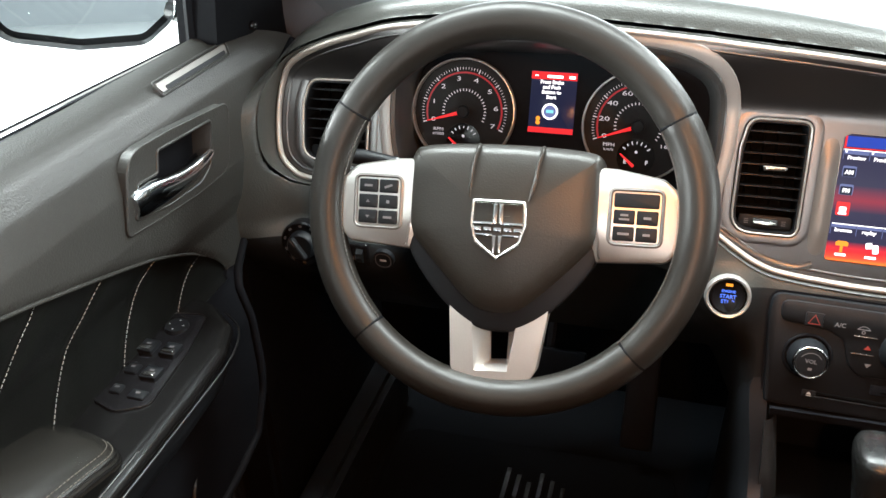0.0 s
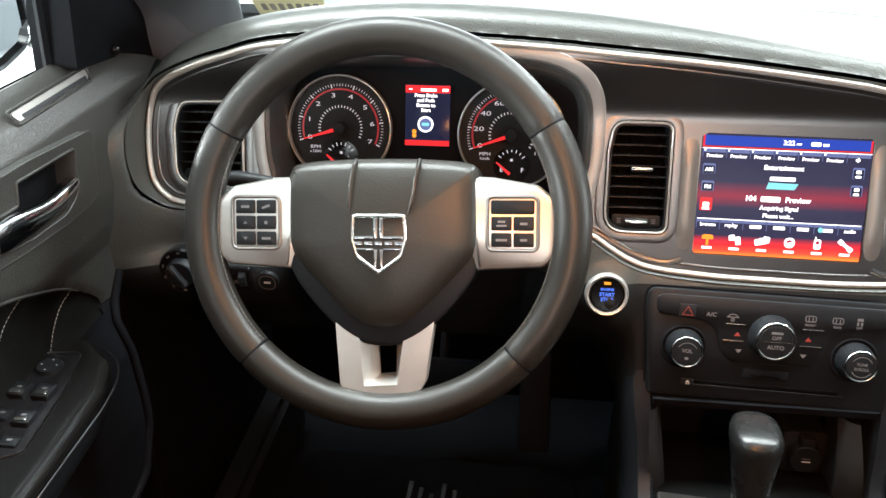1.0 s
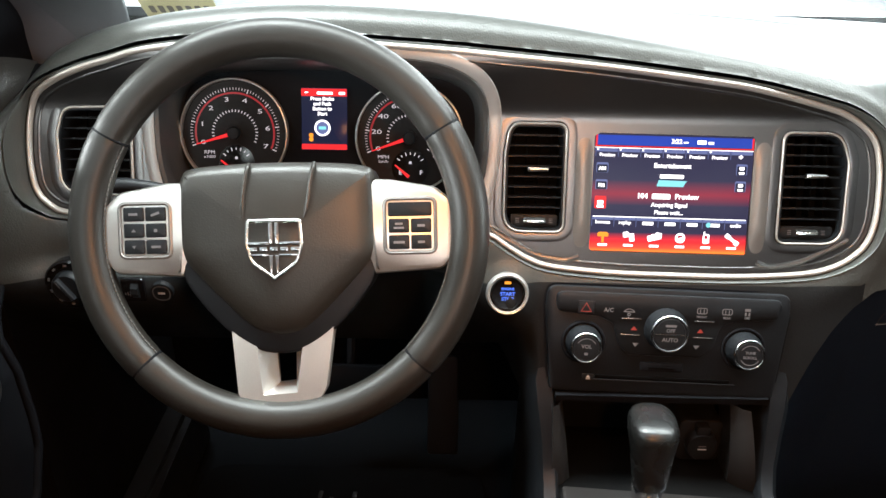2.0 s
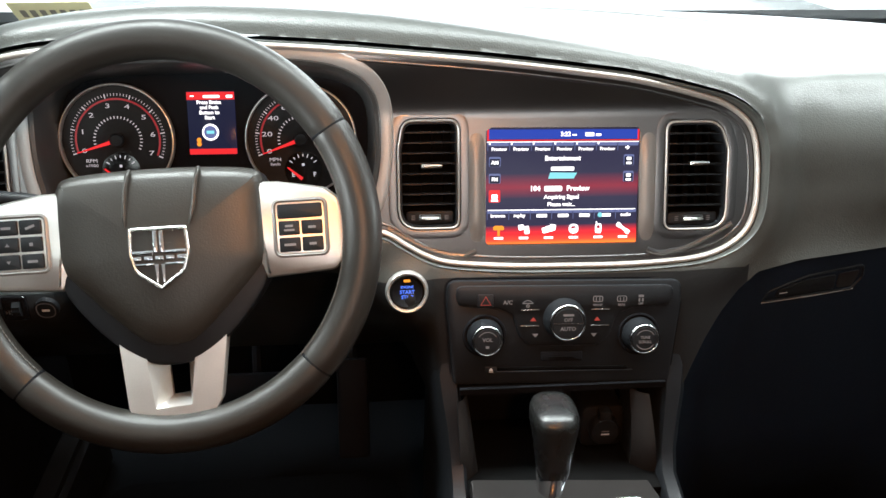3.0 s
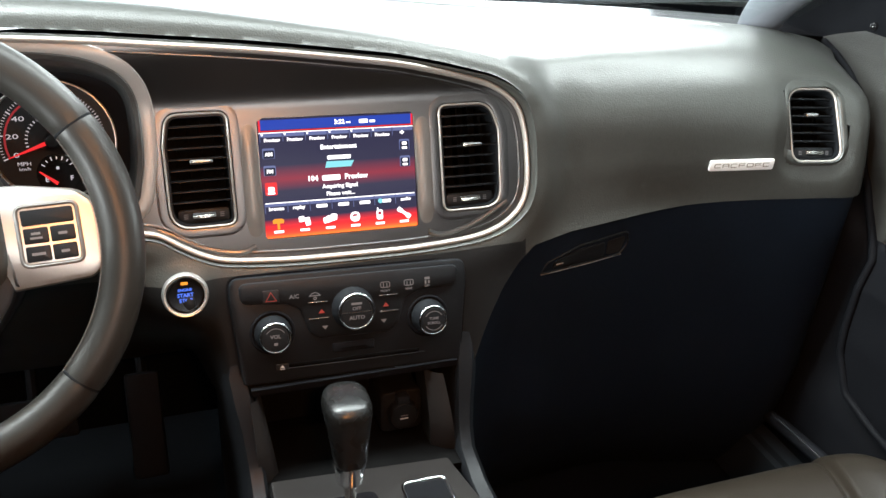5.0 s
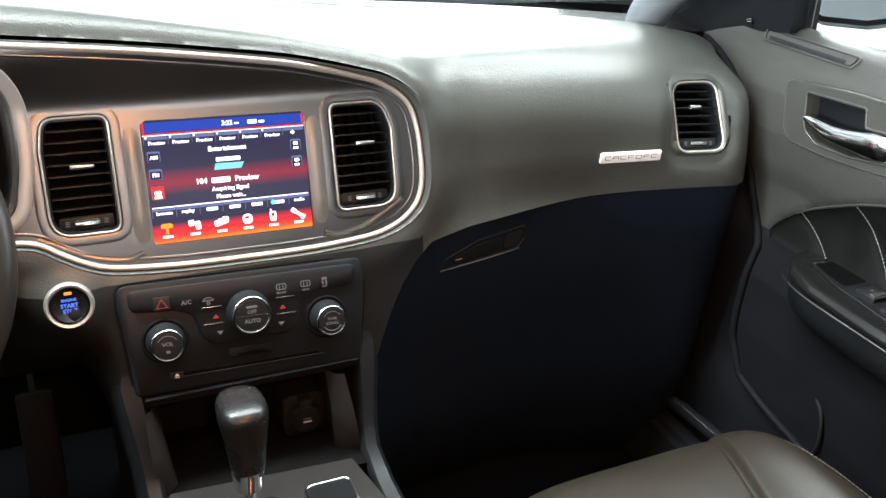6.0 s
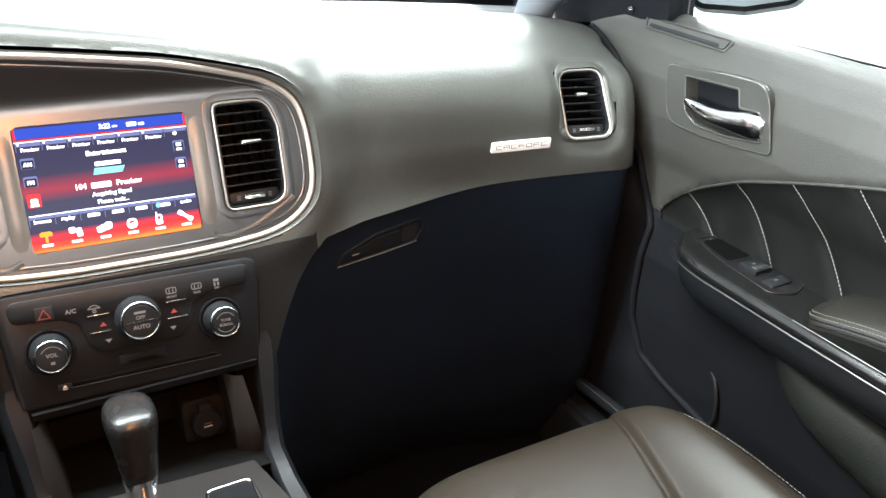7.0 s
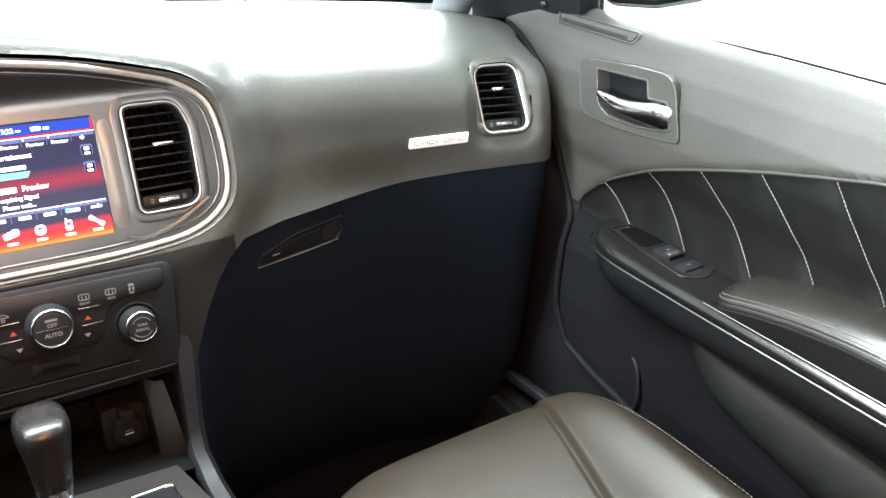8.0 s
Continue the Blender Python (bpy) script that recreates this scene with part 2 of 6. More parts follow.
def grow(loop, d):
    """A closed loop moved outwards by d."""
    k = len(loop)
    P = np.array(loop, float)
    area = 0.5 * np.sum(P[:, 0] * np.roll(P[:, 1], -1) - np.roll(P[:, 0], -1) * P[:, 1])
    e = np.roll(P, -1, 0) - P
    e /= np.maximum(np.linalg.norm(e, axis=1), 1e-9)[:, None]
    nrm = np.stack([e[:, 1], -e[:, 0]], 1) * (1 if area > 0 else -1)
    n = nrm + np.roll(nrm, 1, 0)
    n /= np.maximum(np.linalg.norm(n, axis=1), 1e-6)[:, None]
    return [tuple(p) for p in P + n * d]


def skin_rings(bm, rings, closed_u=True, closed_v=False):
    vs = [[bm.verts.new(p) for p in r] for r in rings]
    k = len(vs[0])
    pairs = list(zip(vs, vs[1:])) + ([(vs[-1], vs[0])] if closed_v else [])
    for a, b in pairs:
        for i in range(k if closed_u else k - 1):
            j = (i + 1) % k
            bm.faces.new((a[i], a[j], b[j], b[i]))
    return vs


def plate(loop, d0, d1, b=0.001, crown=0.0):
    """A solid plate of the loop's outline from depth d0 to d1, its front edge rounded by b and its middle crowned."""
    bm = bmesh.new()
    rings = [[(x, y, d0) for x, y in loop], [(x, y, d1 - b) for x, y in loop]]
    if b > 0:
        rings.append([(x, y, d1 - 0.3 * b) for x, y in grow(loop, -0.3 * b)])
        rings.append([(x, y, d1) for x, y in grow(loop, -b)])
    if crown:
        c = Vector(np.mean(np.array(loop), 0))
        for s in (0.85, 0.6, 0.3):
            rings.append([(c.x + (x - c.x) * s, c.y + (y - c.y) * s, d1 + crown * (1 - s * s)) for x, y in grow(loop, -b)])
    vs = skin_rings(bm, rings)
    bm.faces.new(vs[-1])
    bm.faces.new(vs[0][::-1])
    return bm


def ring_sweep(loop, profile, closed=True):
    """A frame along the loop; the profile gives (outwards, depth) pairs and closes on itself."""
    bm = bmesh.new()
    skin_rings(bm, [[(x, y, w) for x, y in grow(loop, o)] for o, w in profile], True, closed)
    return bm


def half_round(w, h, base=0.0, n=6, centre=0.0):
    return [(centre + w / 2 * math.cos(math.pi * i / n), base + h * math.sin(math.pi * i / n)) for i in range(n + 1)]


def holed(outer, holes, w, thick=0.003):
    """A flat panel with openings through it, with walls at its edges."""
    bm = bmesh.new()
    edges, loops = [], []
    for loop in [outer] + holes:
        vs = [bm.verts.new((x, y, w)) for x, y in loop]
        loops.append(vs)
        edges += [bm.edges.new((vs[i], vs[(i + 1) % len(vs)])) for i in range(len(vs))]
    bmesh.ops.triangle_fill(bm, edges=edges, use_beauty=True)
    for vs in loops:
        back = [bm.verts.new((v.co.x, v.co.y, w - thick)) for v in vs]
        for i in range(len(vs)):
            j = (i + 1) % len(vs)
            bm.faces.new((vs[i], vs[j], back[j], back[i]))
    return bm


def tube(path, r, n=10, flat=1.0):
    """A round bar along a path; r is one radius or one a point."""
    bm = bmesh.new()
    P = [Vector(p) for p in path]
    rs = r if isinstance(r, (list, tuple)) else [r] * len(P)
    side, rings = None, []
    for i, p in enumerate(P):
        t = (P[min(i + 1, len(P) - 1)] - P[max(i - 1, 0)]).normalized()
        if side is None:
            side = t.orthogonal().normalized()
        side = (side - t * side.dot(t)).normalized()
        up = t.cross(side)
        rings.append([p + rs[i] * (math.cos(a) * side + flat * math.sin(a) * up) for a in (2 * math.pi * j / n for j in range(n))])
    vs = skin_rings(bm, rings)
    bm.faces.new(vs[0][::-1])
    bm.faces.new(vs[-1])
    return bm


def revolve(profile, n=32, wave=0.0, teeth=0):
    """A turned part about the depth axis from (radius, depth) pairs; teeth give a ribbed side."""
    bm = bmesh.new()
    rings = []
    for r, w in profile:
        ring = []
        for j in range(n):
            a = 2 * math.pi * j / n
            q = r + (wave * math.cos(teeth * a) if teeth else 0)
            ring.append((q * math.cos(a), q * math.sin(a), w))
        rings.append(ring)
    vs = skin_rings(bm, rings)
    bm.faces.new(vs[-1])
    bm.faces.new(vs[0][::-1])
    return bm


def block(w, h, d, b=0.002, at=(0, 0, 0)):
    """A box with rounded edges, centred on its back face."""
    bm = plate(rrect(w, h, min(b * 1.5, w / 2.1, h / 2.1), 0, 0, 2), 0, d, b)
    bmesh.ops.translate(bm, vec=at, verts=bm.verts)
    return bm


def grid(f, nu, nv):
    bm = bmesh.new()
    vs = [[bm.verts.new(f(i / nu, j / nv)) for j in range(nv + 1)] for i in range(nu + 1)]
    for i in range(nu):
        for j in range(nv):
            bm.faces.new((vs[i][j], vs[i + 1][j], vs[i + 1][j + 1], vs[i][j + 1]))
    return bm


def joined(bms):
    out = bmesh.new()
    for b in bms:
        me = bpy.data.meshes.new("tmp")
        b.to_mesh(me)
        b.free()
        out.from_mesh(me)
        bpy.data.meshes.remove(me)
    return out


def moved(bm, x, y, w=0.0, turn=0.0):
    bm.transform(Matrix.Translation((x, y, w)) @ Matrix.Rotation(radians(turn), 4, "Z"))
    return bm


def lettering(body, size, x, y, w, align="CENTER", stretch=1.0, turn=0.0, bold=0.028):
    """A word as a mesh in the panel's own plane."""
    cu = bpy.data.curves.new("word", "FONT")
    cu.body, cu.size, cu.align_x, cu.align_y, cu.resolution_u, cu.offset = body, size, align, "CENTER", 2, bold * size
    ob = new("word", cu)
    bpy.context.view_layer.update()
    me = bpy.data.meshes.new_from_object(ob.evaluated_get(bpy.context.evaluated_depsgraph_get()))
    bm = bmesh.new()
    bm.from_mesh(me)
    bpy.data.objects.remove(ob)
    bpy.data.curves.remove(cu)
    bpy.data.meshes.remove(me)
    bm.transform(Matrix.Translation((x, y, w)) @ Matrix.Rotation(radians(turn), 4, "Z") @ Matrix.Diagonal((stretch, 1, 1, 1)))
    return bm


def bar(w, h, x, y, d, turn=0.0, r=0.0):
    """A flat printed bar."""
    bm = bmesh.new()
    loop = rrect(w, h, r or min(w, h) * 0.2, 0, 0, 2)
    bm.faces.new([bm.verts.new((a, b, 0)) for a, b in loop])
    return moved(bm, x, y, d, turn)


def shape(pts, d):
    bm = bmesh.new()
    bm.faces.new([bm.verts.new((x, y, d)) for x, y in pts])
    return bm


def cut_sheet(outer, holes, step, depth):
    """A fine sheet inside one outline and outside others, its rim drawn onto them; depth(u, v) shapes it."""
    o = np.array(outer)
    us = np.arange(o[:, 0].min() - step, o[:, 0].max() + 2 * step, step)
    vs = np.arange(o[:, 1].min() - step, o[:, 1].max() + 2 * step, step)
    G = np.array([(u, v) for u in us for v in vs])
    ok = np.ones(len(G), bool)
    H = G.copy()
    for k, loop in enumerate([outer] + list(holes)):
        sd, near, _, _ = poly_near(G, loop)
        if k:
            sd = -sd
        ok &= sd < 0.5 * step
        m = np.abs(sd) <= 0.5 * step
        H[m] = near[m]
    bm = bmesh.new()
    V = [bm.verts.new((u, v, depth(u, v))) if ok[i] else None for i, (u, v) in enumerate(H)]
    n = len(vs)
    for i in range(len(us) - 1):
        for j in range(n - 1):
            q = [V[i * n + j], V[(i + 1) * n + j], V[(i + 1) * n + j + 1], V[i * n + j + 1]]
            if all(q):
                bm.faces.new(q)
            elif sum(a is not None for a in q) == 3:
                bm.faces.new([a for a in q if a])
    bmesh.ops.delete(bm, geom=[v for v in bm.verts if not v.link_faces], context="VERTS")
    bmesh.ops.remove_doubles(bm, verts=bm.verts, dist=0.0002)
    return bm


def poly_near(U, L):
    """For points U and a closed loop L: signed distance (inside: minus), the nearest place, its outward normal and index."""
    L = np.asarray(L, float)
    N = np.array(grow([tuple(p) for p in L], 1.0)) - L
    best = np.full(len(U), 9.0)
    near, norm, idx = np.zeros((len(U), 2)), np.zeros((len(U), 2)), np.zeros(len(U), int)
    k = len(L)
    for a in range(k):
        p, q = L[a], L[(a + 1) % k]
        t = np.clip(((U - p) @ (q - p)) / max((q - p) @ (q - p), 1e-12), 0, 1)
        c = p + t[:, None] * (q - p)
        d = np.linalg.norm(U - c, axis=1)
        m = d < best
        best[m], near[m], idx[m] = d[m], c[m], a
        norm[m] = (N[a] * (1 - t[:, None]) + N[(a + 1) % k] * t[:, None])[m]
    side = ((U - near) * norm).sum(1)
    return np.where(side >= 0, best, -best), near, norm, idx


def lerp_table(table, x):
    """Smooth interpolation in rows of (key, value...)."""
    xs = [r[0] for r in table]
    x = min(max(x, xs[0]), xs[-1])
    i = max(k for k in range(len(xs)) if xs[k] <= x)
    if i == len(xs) - 1:
        return np.array(table[-1][1:], float)
    s = (x - xs[i]) / (xs[i + 1] - xs[i])
    V = [np.array(r[1:], float) for r in table]
    h = xs[i + 1] - xs[i]
    m0 = (V[i + 1] - V[i - 1]) / (xs[i + 1] - xs[i - 1]) if i > 0 else (V[1] - V[0]) / h
    m1 = (V[i + 2] - V[i]) / (xs[i + 2] - xs[i]) if i + 2 < len(xs) else (V[i + 1] - V[i]) / h
    return (2 * s ** 3 - 3 * s * s + 1) * V[i] + (s ** 3 - 2 * s * s + s) * h * m0 + (3 * s * s - 2 * s ** 3) * V[i + 1] + (s ** 3 - s * s) * h * m1


# ---- hall and car shell ----
def slab(x0, x1, y0, y1, z0, z1, b=0.0):
    bm = bmesh.new()
    bmesh.ops.create_cube(bm, size=1)
    for v in bm.verts:
        v.co = Vector(((x0 + x1) / 2 + v.co.x * (x1 - x0), (y0 + y1) / 2 + v.co.y * (y1 - y0), (z0 + z1) / 2 + v.co.z * (z1 - z0)))
    if b:
        bmesh.ops.bevel(bm, geom=bm.edges[:], offset=b, segments=2, affect="EDGES")
    return bm


HX, HY, HZ = 6.5, 7.0, 4.2
solid("hall_floor", slab(-HX, HX, -HY, HY, -0.1, 0.0), FLOOR, "pale polished showroom floor", "floor", kind="structure")
solid("hall_ceiling", slab(-HX, HX, -HY, HY, HZ, HZ + 0.1), WALL, "plain white showroom ceiling", "ceiling", kind="structure")
for name, a in (("wall_north", (-HX, HX, HY, HY + 0.1)), ("wall_south", (-HX, HX, -HY - 0.1, -HY)), ("wall_east", (HX, HX + 0.1, -HY, HY)), ("wall_west", (-HX - 0.1, -HX, -HY, HY))):
    solid(name, slab(*a, 0, HZ), WALL, "plain white showroom wall", "wall", kind="structure")

# cabin shell: floor pan, firewall, roof, unseen rear partition, lower sides
solid("cabin_floor", slab(-0.80, 0.80, -1.5, 1.18, 0.22, 0.28), CARPET, "black carpeted car floor", "car floor", kind="structure")
solid("firewall", slab(-0.80, 0.80, 1.12, 1.18, 0.281, 0.98), CARPET, "black carpeted footwell bulkhead", "bulkhead", kind="structure")
solid("roof_lining", grid(lambda a, b: ((a - 0.5) * 1.30, -1.3 + 1.5 * b, 1.44 - 0.10 * (2 * a - 1) ** 2 - 0.02 * (2 * b - 1) ** 2), 16, 16), HEADLINER, "pale grey cloth roof lining", "headliner", kind="structure")
# partition added out of view to keep low rear light off the dash
solid("rear_panel", slab(-0.80, 0.80, -0.50, -0.45, 0.281, 1.10), CARPET, "unseen black partition that blocks low light from behind", "rear panel", kind="structure")
for s in (-1, 1):
    solid("body_side", slab(min(s * 0.80, s * 0.86), max(s * 0.80, s * 0.86), -1.55, 1.18, 0.22, 0.985), BODY, "dark painted car body side", "car body", kind="structure")
    solid("kick_panel", slab(min(s * 0.738, s * 0.795), max(s * 0.738, s * 0.795), 0.66, 1.118, 0.281, 0.90, 0.01), DARK, "black plastic footwell side trim", "footwell trim", kind="structure")
    sill = slab(min(s * 0.652, s * 0.70), max(s * 0.652, s * 0.70), 0.0, 1.0, 0.281, 0.400, 0.012)
    solid("door_sill", sill, PLASTIC, "black door sill trim", "sill trim", kind="structure")
solid("hood", grid(lambda a, b: ((a - 0.5) * 1.7, 1.16 + 1.1 * b, 0.985 + 0.02 * math.sin(3 * b) - 0.12 * (2 * a - 1) ** 2 - 0.1 * b * b), 14, 10), BODY, "glossy black car hood beyond the windshield", "car hood", kind="structure")
solid("cowl", grid(lambda a, b: ((a - 0.5) * 1.5, 1.17 - 0.20 * (2 * a - 1) ** 2 - 0.11 * b, 0.985 - 0.0 * b), 20, 3), GLOSS, "black cowl panel at the windshield base", "cowl", kind="structure")


def back_edge(x):
    return 1.075 - 0.185 * (x / 0.64) ** 2


def windshield_at(a, b):
    x = (a - 0.5) * 1.36 * (1 - 0.12 * b)
    y0 = back_edge(x * 1.0) + 0.008
    return (x, y0 + (0.20 - y0) * b, 1.002 + (1.43 - 1.002) * b - 0.05 * b * (2 * a - 1) ** 2)


ws = solid("windshield", grid(windshield_at, 24, 10), TINT, "clear curved laminated windshield", "windshield", kind="structure")
ws.visible_shadow = False


def driver_pillar():
    """The broad trim of the driver's pillar: a rounded cover from the mirror triangle to the glass."""
    rows = [((-0.767, 0.880, 0.930), (-0.640, 0.950, 0.935)), ((-0.759, 0.862, 1.005), (-0.638, 0.915, 1.005)), ((-0.752, 0.838, 1.061), (-0.630, 0.880, 1.055)), ((-0.735, 0.705, 1.160), (-0.612, 0.775, 1.115)), ((-0.700, 0.500, 1.280), (-0.585, 0.560, 1.240)), ((-0.630, 0.180, 1.410), (-0.550, 0.200, 1.380))]
    left, right = smooth_path([r[0] for r in rows], 6), smooth_path([r[1] for r in rows], 6)
    rings = []
    for a, b in zip(left, right):
        a, b = Vector(a), Vector(b)
        ring = []
        for k in range(17):
            t = k / 16
            ring.append(a.lerp(b, t) + Vector((0.5, -0.8, -0.1)) * (0.024 * math.sin(math.pi * t) ** 0.8))
        for k in range(5):
            ring.append(b.lerp(a, k / 4) + Vector((-0.3, 0.9, 0.3)) * 0.016)
        rings.append(ring)
    bm = bmesh.new()
    skin_rings(bm, rings)
    return bm


for s in (-1, 1):
    pil = driver_pillar() if s < 0 else tube(smooth_path([(s * 0.690, 0.945, 0.93), (s * 0.672, 0.915, 1.00), (s * 0.656, 0.825, 1.080), (s * 0.62, 0.55, 1.245), (s * 0.565, 0.18, 1.42)], 8), [0.040] * 33, 14, 0.75)
    solid("pillar_trim", pil, PILLAR, "pale grey windshield pillar trim", "pillar trim", kind="structure")
    # slab added out of view, blocks light from the rear side windows
    side_block = slab(min(s * 0.66, s * 0.80), max(s * 0.66, s * 0.80), -1.0, -0.50, 0.98, 1.42, 0.01)
    solid("centre_pillar", side_block, CARPET, "unseen dark slab that shuts light out of the rear side", "pillar trim", kind="structure")

# ---- dashboard ----
SLOPE = 0.33
NRM = math.sqrt(1 + SLOPE * SLOPE)
FM = face_frame((0, 0.745, 0.95), (1, 0, 0), (0, SLOPE, 1))


def fy(z):
    return 0.745 + SLOPE * (z - 0.95)


def uv(x, z):
    return (x, (z - 0.95) * NRM)


LOOP_XZ = [(-0.557, 1.027), (-0.605, 1.015), (-0.637, 1.006), (-0.67, 0.993), (-0.689, 0.980), (-0.698, 0.962), (-0.702, 0.935), (-0.702, 0.905), (-0.697, 0.881), (-0.683, 0.866), (-0.664, 0.859),
           (-0.60, 0.853), (-0.50, 0.848), (-0.40, 0.846), (-0.30, 0.848), (-0.235, 0.848), (-0.1993, 0.844), (-0.1754, 0.8305), (-0.153, 0.8185), (-0.126, 0.8108), (-0.063, 0.8055), (0.002, 0.804), (0.068, 0.8035),
           (0.120, 0.8055), (0.159, 0.8095), (0.186, 0.8178), (0.205, 0.830), (0.2165, 0.8445), (0.2222, 0.866), (0.2227, 0.895), (0.2205, 0.921), (0.2140, 0.945), (0.2003, 0.961), (0.176, 0.9745), (0.144, 0.9832), (0.106, 0.9918),
           (0.064, 0.9995), (0.0, 1.0073), (-0.062, 1.0142), (-0.122, 1.0198), (-0.178, 1.0243), (-0.236, 1.0290), (-0.30, 1.0328), (-0.38, 1.0365), (-0.47, 1.0350)]
LOOP = smooth_loop([uv(x, z) for x, z in LOOP_XZ], 12)

CREST = [(-0.76, 0.955), (-0.72, 0.975), (-0.67, 1.014), (-0.60, 1.040), (-0.50, 1.057), (-0.38, 1.063), (-0.20, 1.055), (0.0, 1.030), (0.13, 1.012), (0.20, 1.002), (0.30, 0.997), (0.45, 1.001), (0.60, 1.001), (0.66, 0.994), (0.72, 0.978)]
FACE = [(-0.76, -0.085, -0.075, -0.06), (-0.72, -0.045, -0.042, -0.03), (-0.68, -0.012, -0.010, -0.006), (-0.60, 0, 0, 0), (0.20, 0, 0, 0), (0.30, -0.006, 0.0, 0.004), (0.45, -0.024, -0.014, 0.004), (0.60, -0.050, -0.046, -0.032), (0.655, -0.058, -0.058, -0.044), (0.680, -0.052, -0.052, -0.040), (0.698, -0.030, -0.030, -0.020), (0.708, 0.010, 0.010, 0.014), (0.716, 0.060, 0.060, 0.060)]
END = [(-0.76, 0.605), (-0.24, 0.602), (-0.19, 0.61), (-0.155, 0.645), (0.125, 0.655), (0.139, 0.655), (0.146, 0.672), (0.155, 0.694), (0.167, 0.720), (0.184, 0.750), (0.203, 0.774), (0.226, 0.793), (0.28, 0.802), (0.36, 0.809), (0.45, 0.817), (0.555, 0.825), (0.635, 0.829), (0.72, 0.829)]


def linear(table, x):
    return float(np.interp(x, [r[0] for r in table], [r[1] for r in table]))


def dash_profile(x, n=170):
    """Height and depth of the dash skin from the windshield down to its lower edge."""
    zc = float(lerp_table(CREST, x)[0])
    f4, f5, f6 = lerp_table(FACE, x)
    yb = back_edge(x)
    zb = 1.008 - 0.03 * (x / 0.7) ** 2
    q = min(max((-0.165 - x) / 0.11, 0), 1)
    r = min(max((-0.50 - x) / 0.06, 0), 1)
    low = (0.075 - 0.06 * r) * q * q * (3 - 2 * q)
    w = min(max((x - 0.20) / 0.12, 0), 1)
    sh = 0.012 + 0.010 * w
    q2 = min(max((-0.138 - x) / 0.040, 0), 1)
    tuck = 0.22 * q2 * q2 * (3 - 2 * q2)
    pts = [(yb, zb), (yb * 0.5 + 0.43, (zb + zc) / 2 + 0.008), (fy(zc) + 0.055, zc), (fy(zc) + 0.012 + f4 * 0.6, zc - sh), (fy(0.94) + f4, min(0.94, zc - 0.03)), (fy(0.88) + f5, 0.88), (fy(0.82) + f6, 0.82), (fy(0.75) - 0.006 + low, 0.75), (fy(0.62) - 0.008 + max(low * 3, tuck), 0.60)]
    P = np.array([tuple(p) for p in smooth_path([(a, b, 0) for a, b in pts], 14)])[:, :2]
    z_end = linear(END, x)
    k = next((i for i in range(len(P)) if P[i, 1] < z_end and P[i, 0] < yb - 0.1), len(P) - 1)
    s = (P[k - 1, 1] - z_end) / max(P[k - 1, 1] - P[k, 1], 1e-6)
    P = np.vstack([P[:k], P[k - 1] + (P[k] - P[k - 1]) * min(max(s, 0), 1)])
    L = np.r_[0, np.cumsum(np.linalg.norm(np.diff(P, axis=0), axis=1))]
    # rows are spread evenly down to just below the fascia, then on to the lower edge
    split = max(0.80, z_end + 0.02)
    top = int(np.argmax(P[:, 1]))
    js = next((i for i in range(top, len(P)) if P[i, 1] < split), len(P) - 1)
    w = (P[js - 1, 1] - split) / max(P[js - 1, 1] - P[js, 1], 1e-6)
    ls = L[js - 1] + (L[js] - L[js - 1]) * min(max(w, 0), 1)
    t = np.r_[np.linspace(0, ls, 131), np.linspace(ls, L[-1], n - 129)[1:]]
    return np.stack([np.interp(t, L, P[:, 0]), np.interp(t, L, P[:, 1])], 1), zc


def skin_y(x, z):
    P, _ = dash_profile(x)
    Q = P[40:]
    return float(np.interp(-z, -Q[:, 1], Q[:, 0]))


def lean(v):
    """How far the fascia leans out towards its upper edge."""
    t = min(max((v / NRM - 0.012) / 0.065, 0), 1)
    return 0.026 * t * t * (3 - 2 * t)


def leaned(bm):
    for v in bm.verts:
        v.co.z += lean(v.co.y)
    return bm


LP = np.array(LOOP)
LN = np.array(grow(LOOP, 1.0)) - LP


def lip_height(i):
    return 0.003 + 0.023 * np.maximum(LN[i][..., 1], 0) ** 1.5 + 0.012 * np.maximum(LN[i][..., 0], 0) + 0.004 * np.maximum(-LN[i][..., 0], 0)


PV = face_frame((0.602, (skin_y(0.556, 0.92) + skin_y(0.648, 0.92) + skin_y(0.602, 0.966) + skin_y(0.602, 0.874)) / 4 + 0.0052, 0.92), (1, (skin_y(0.648, 0.92) - skin_y(0.556, 0.92)) / 0.092, 0), (0, (skin_y(0.602, 0.966) - skin_y(0.602, 0.874)) / 0.092, 1))
VENT_D = fillet([(0.033, 0.0455), (-0.032, 0.0445), (-0.024, -0.0475), (0.045, -0.0465)], [0.020, 0.019, 0.016, 0.018], 7)


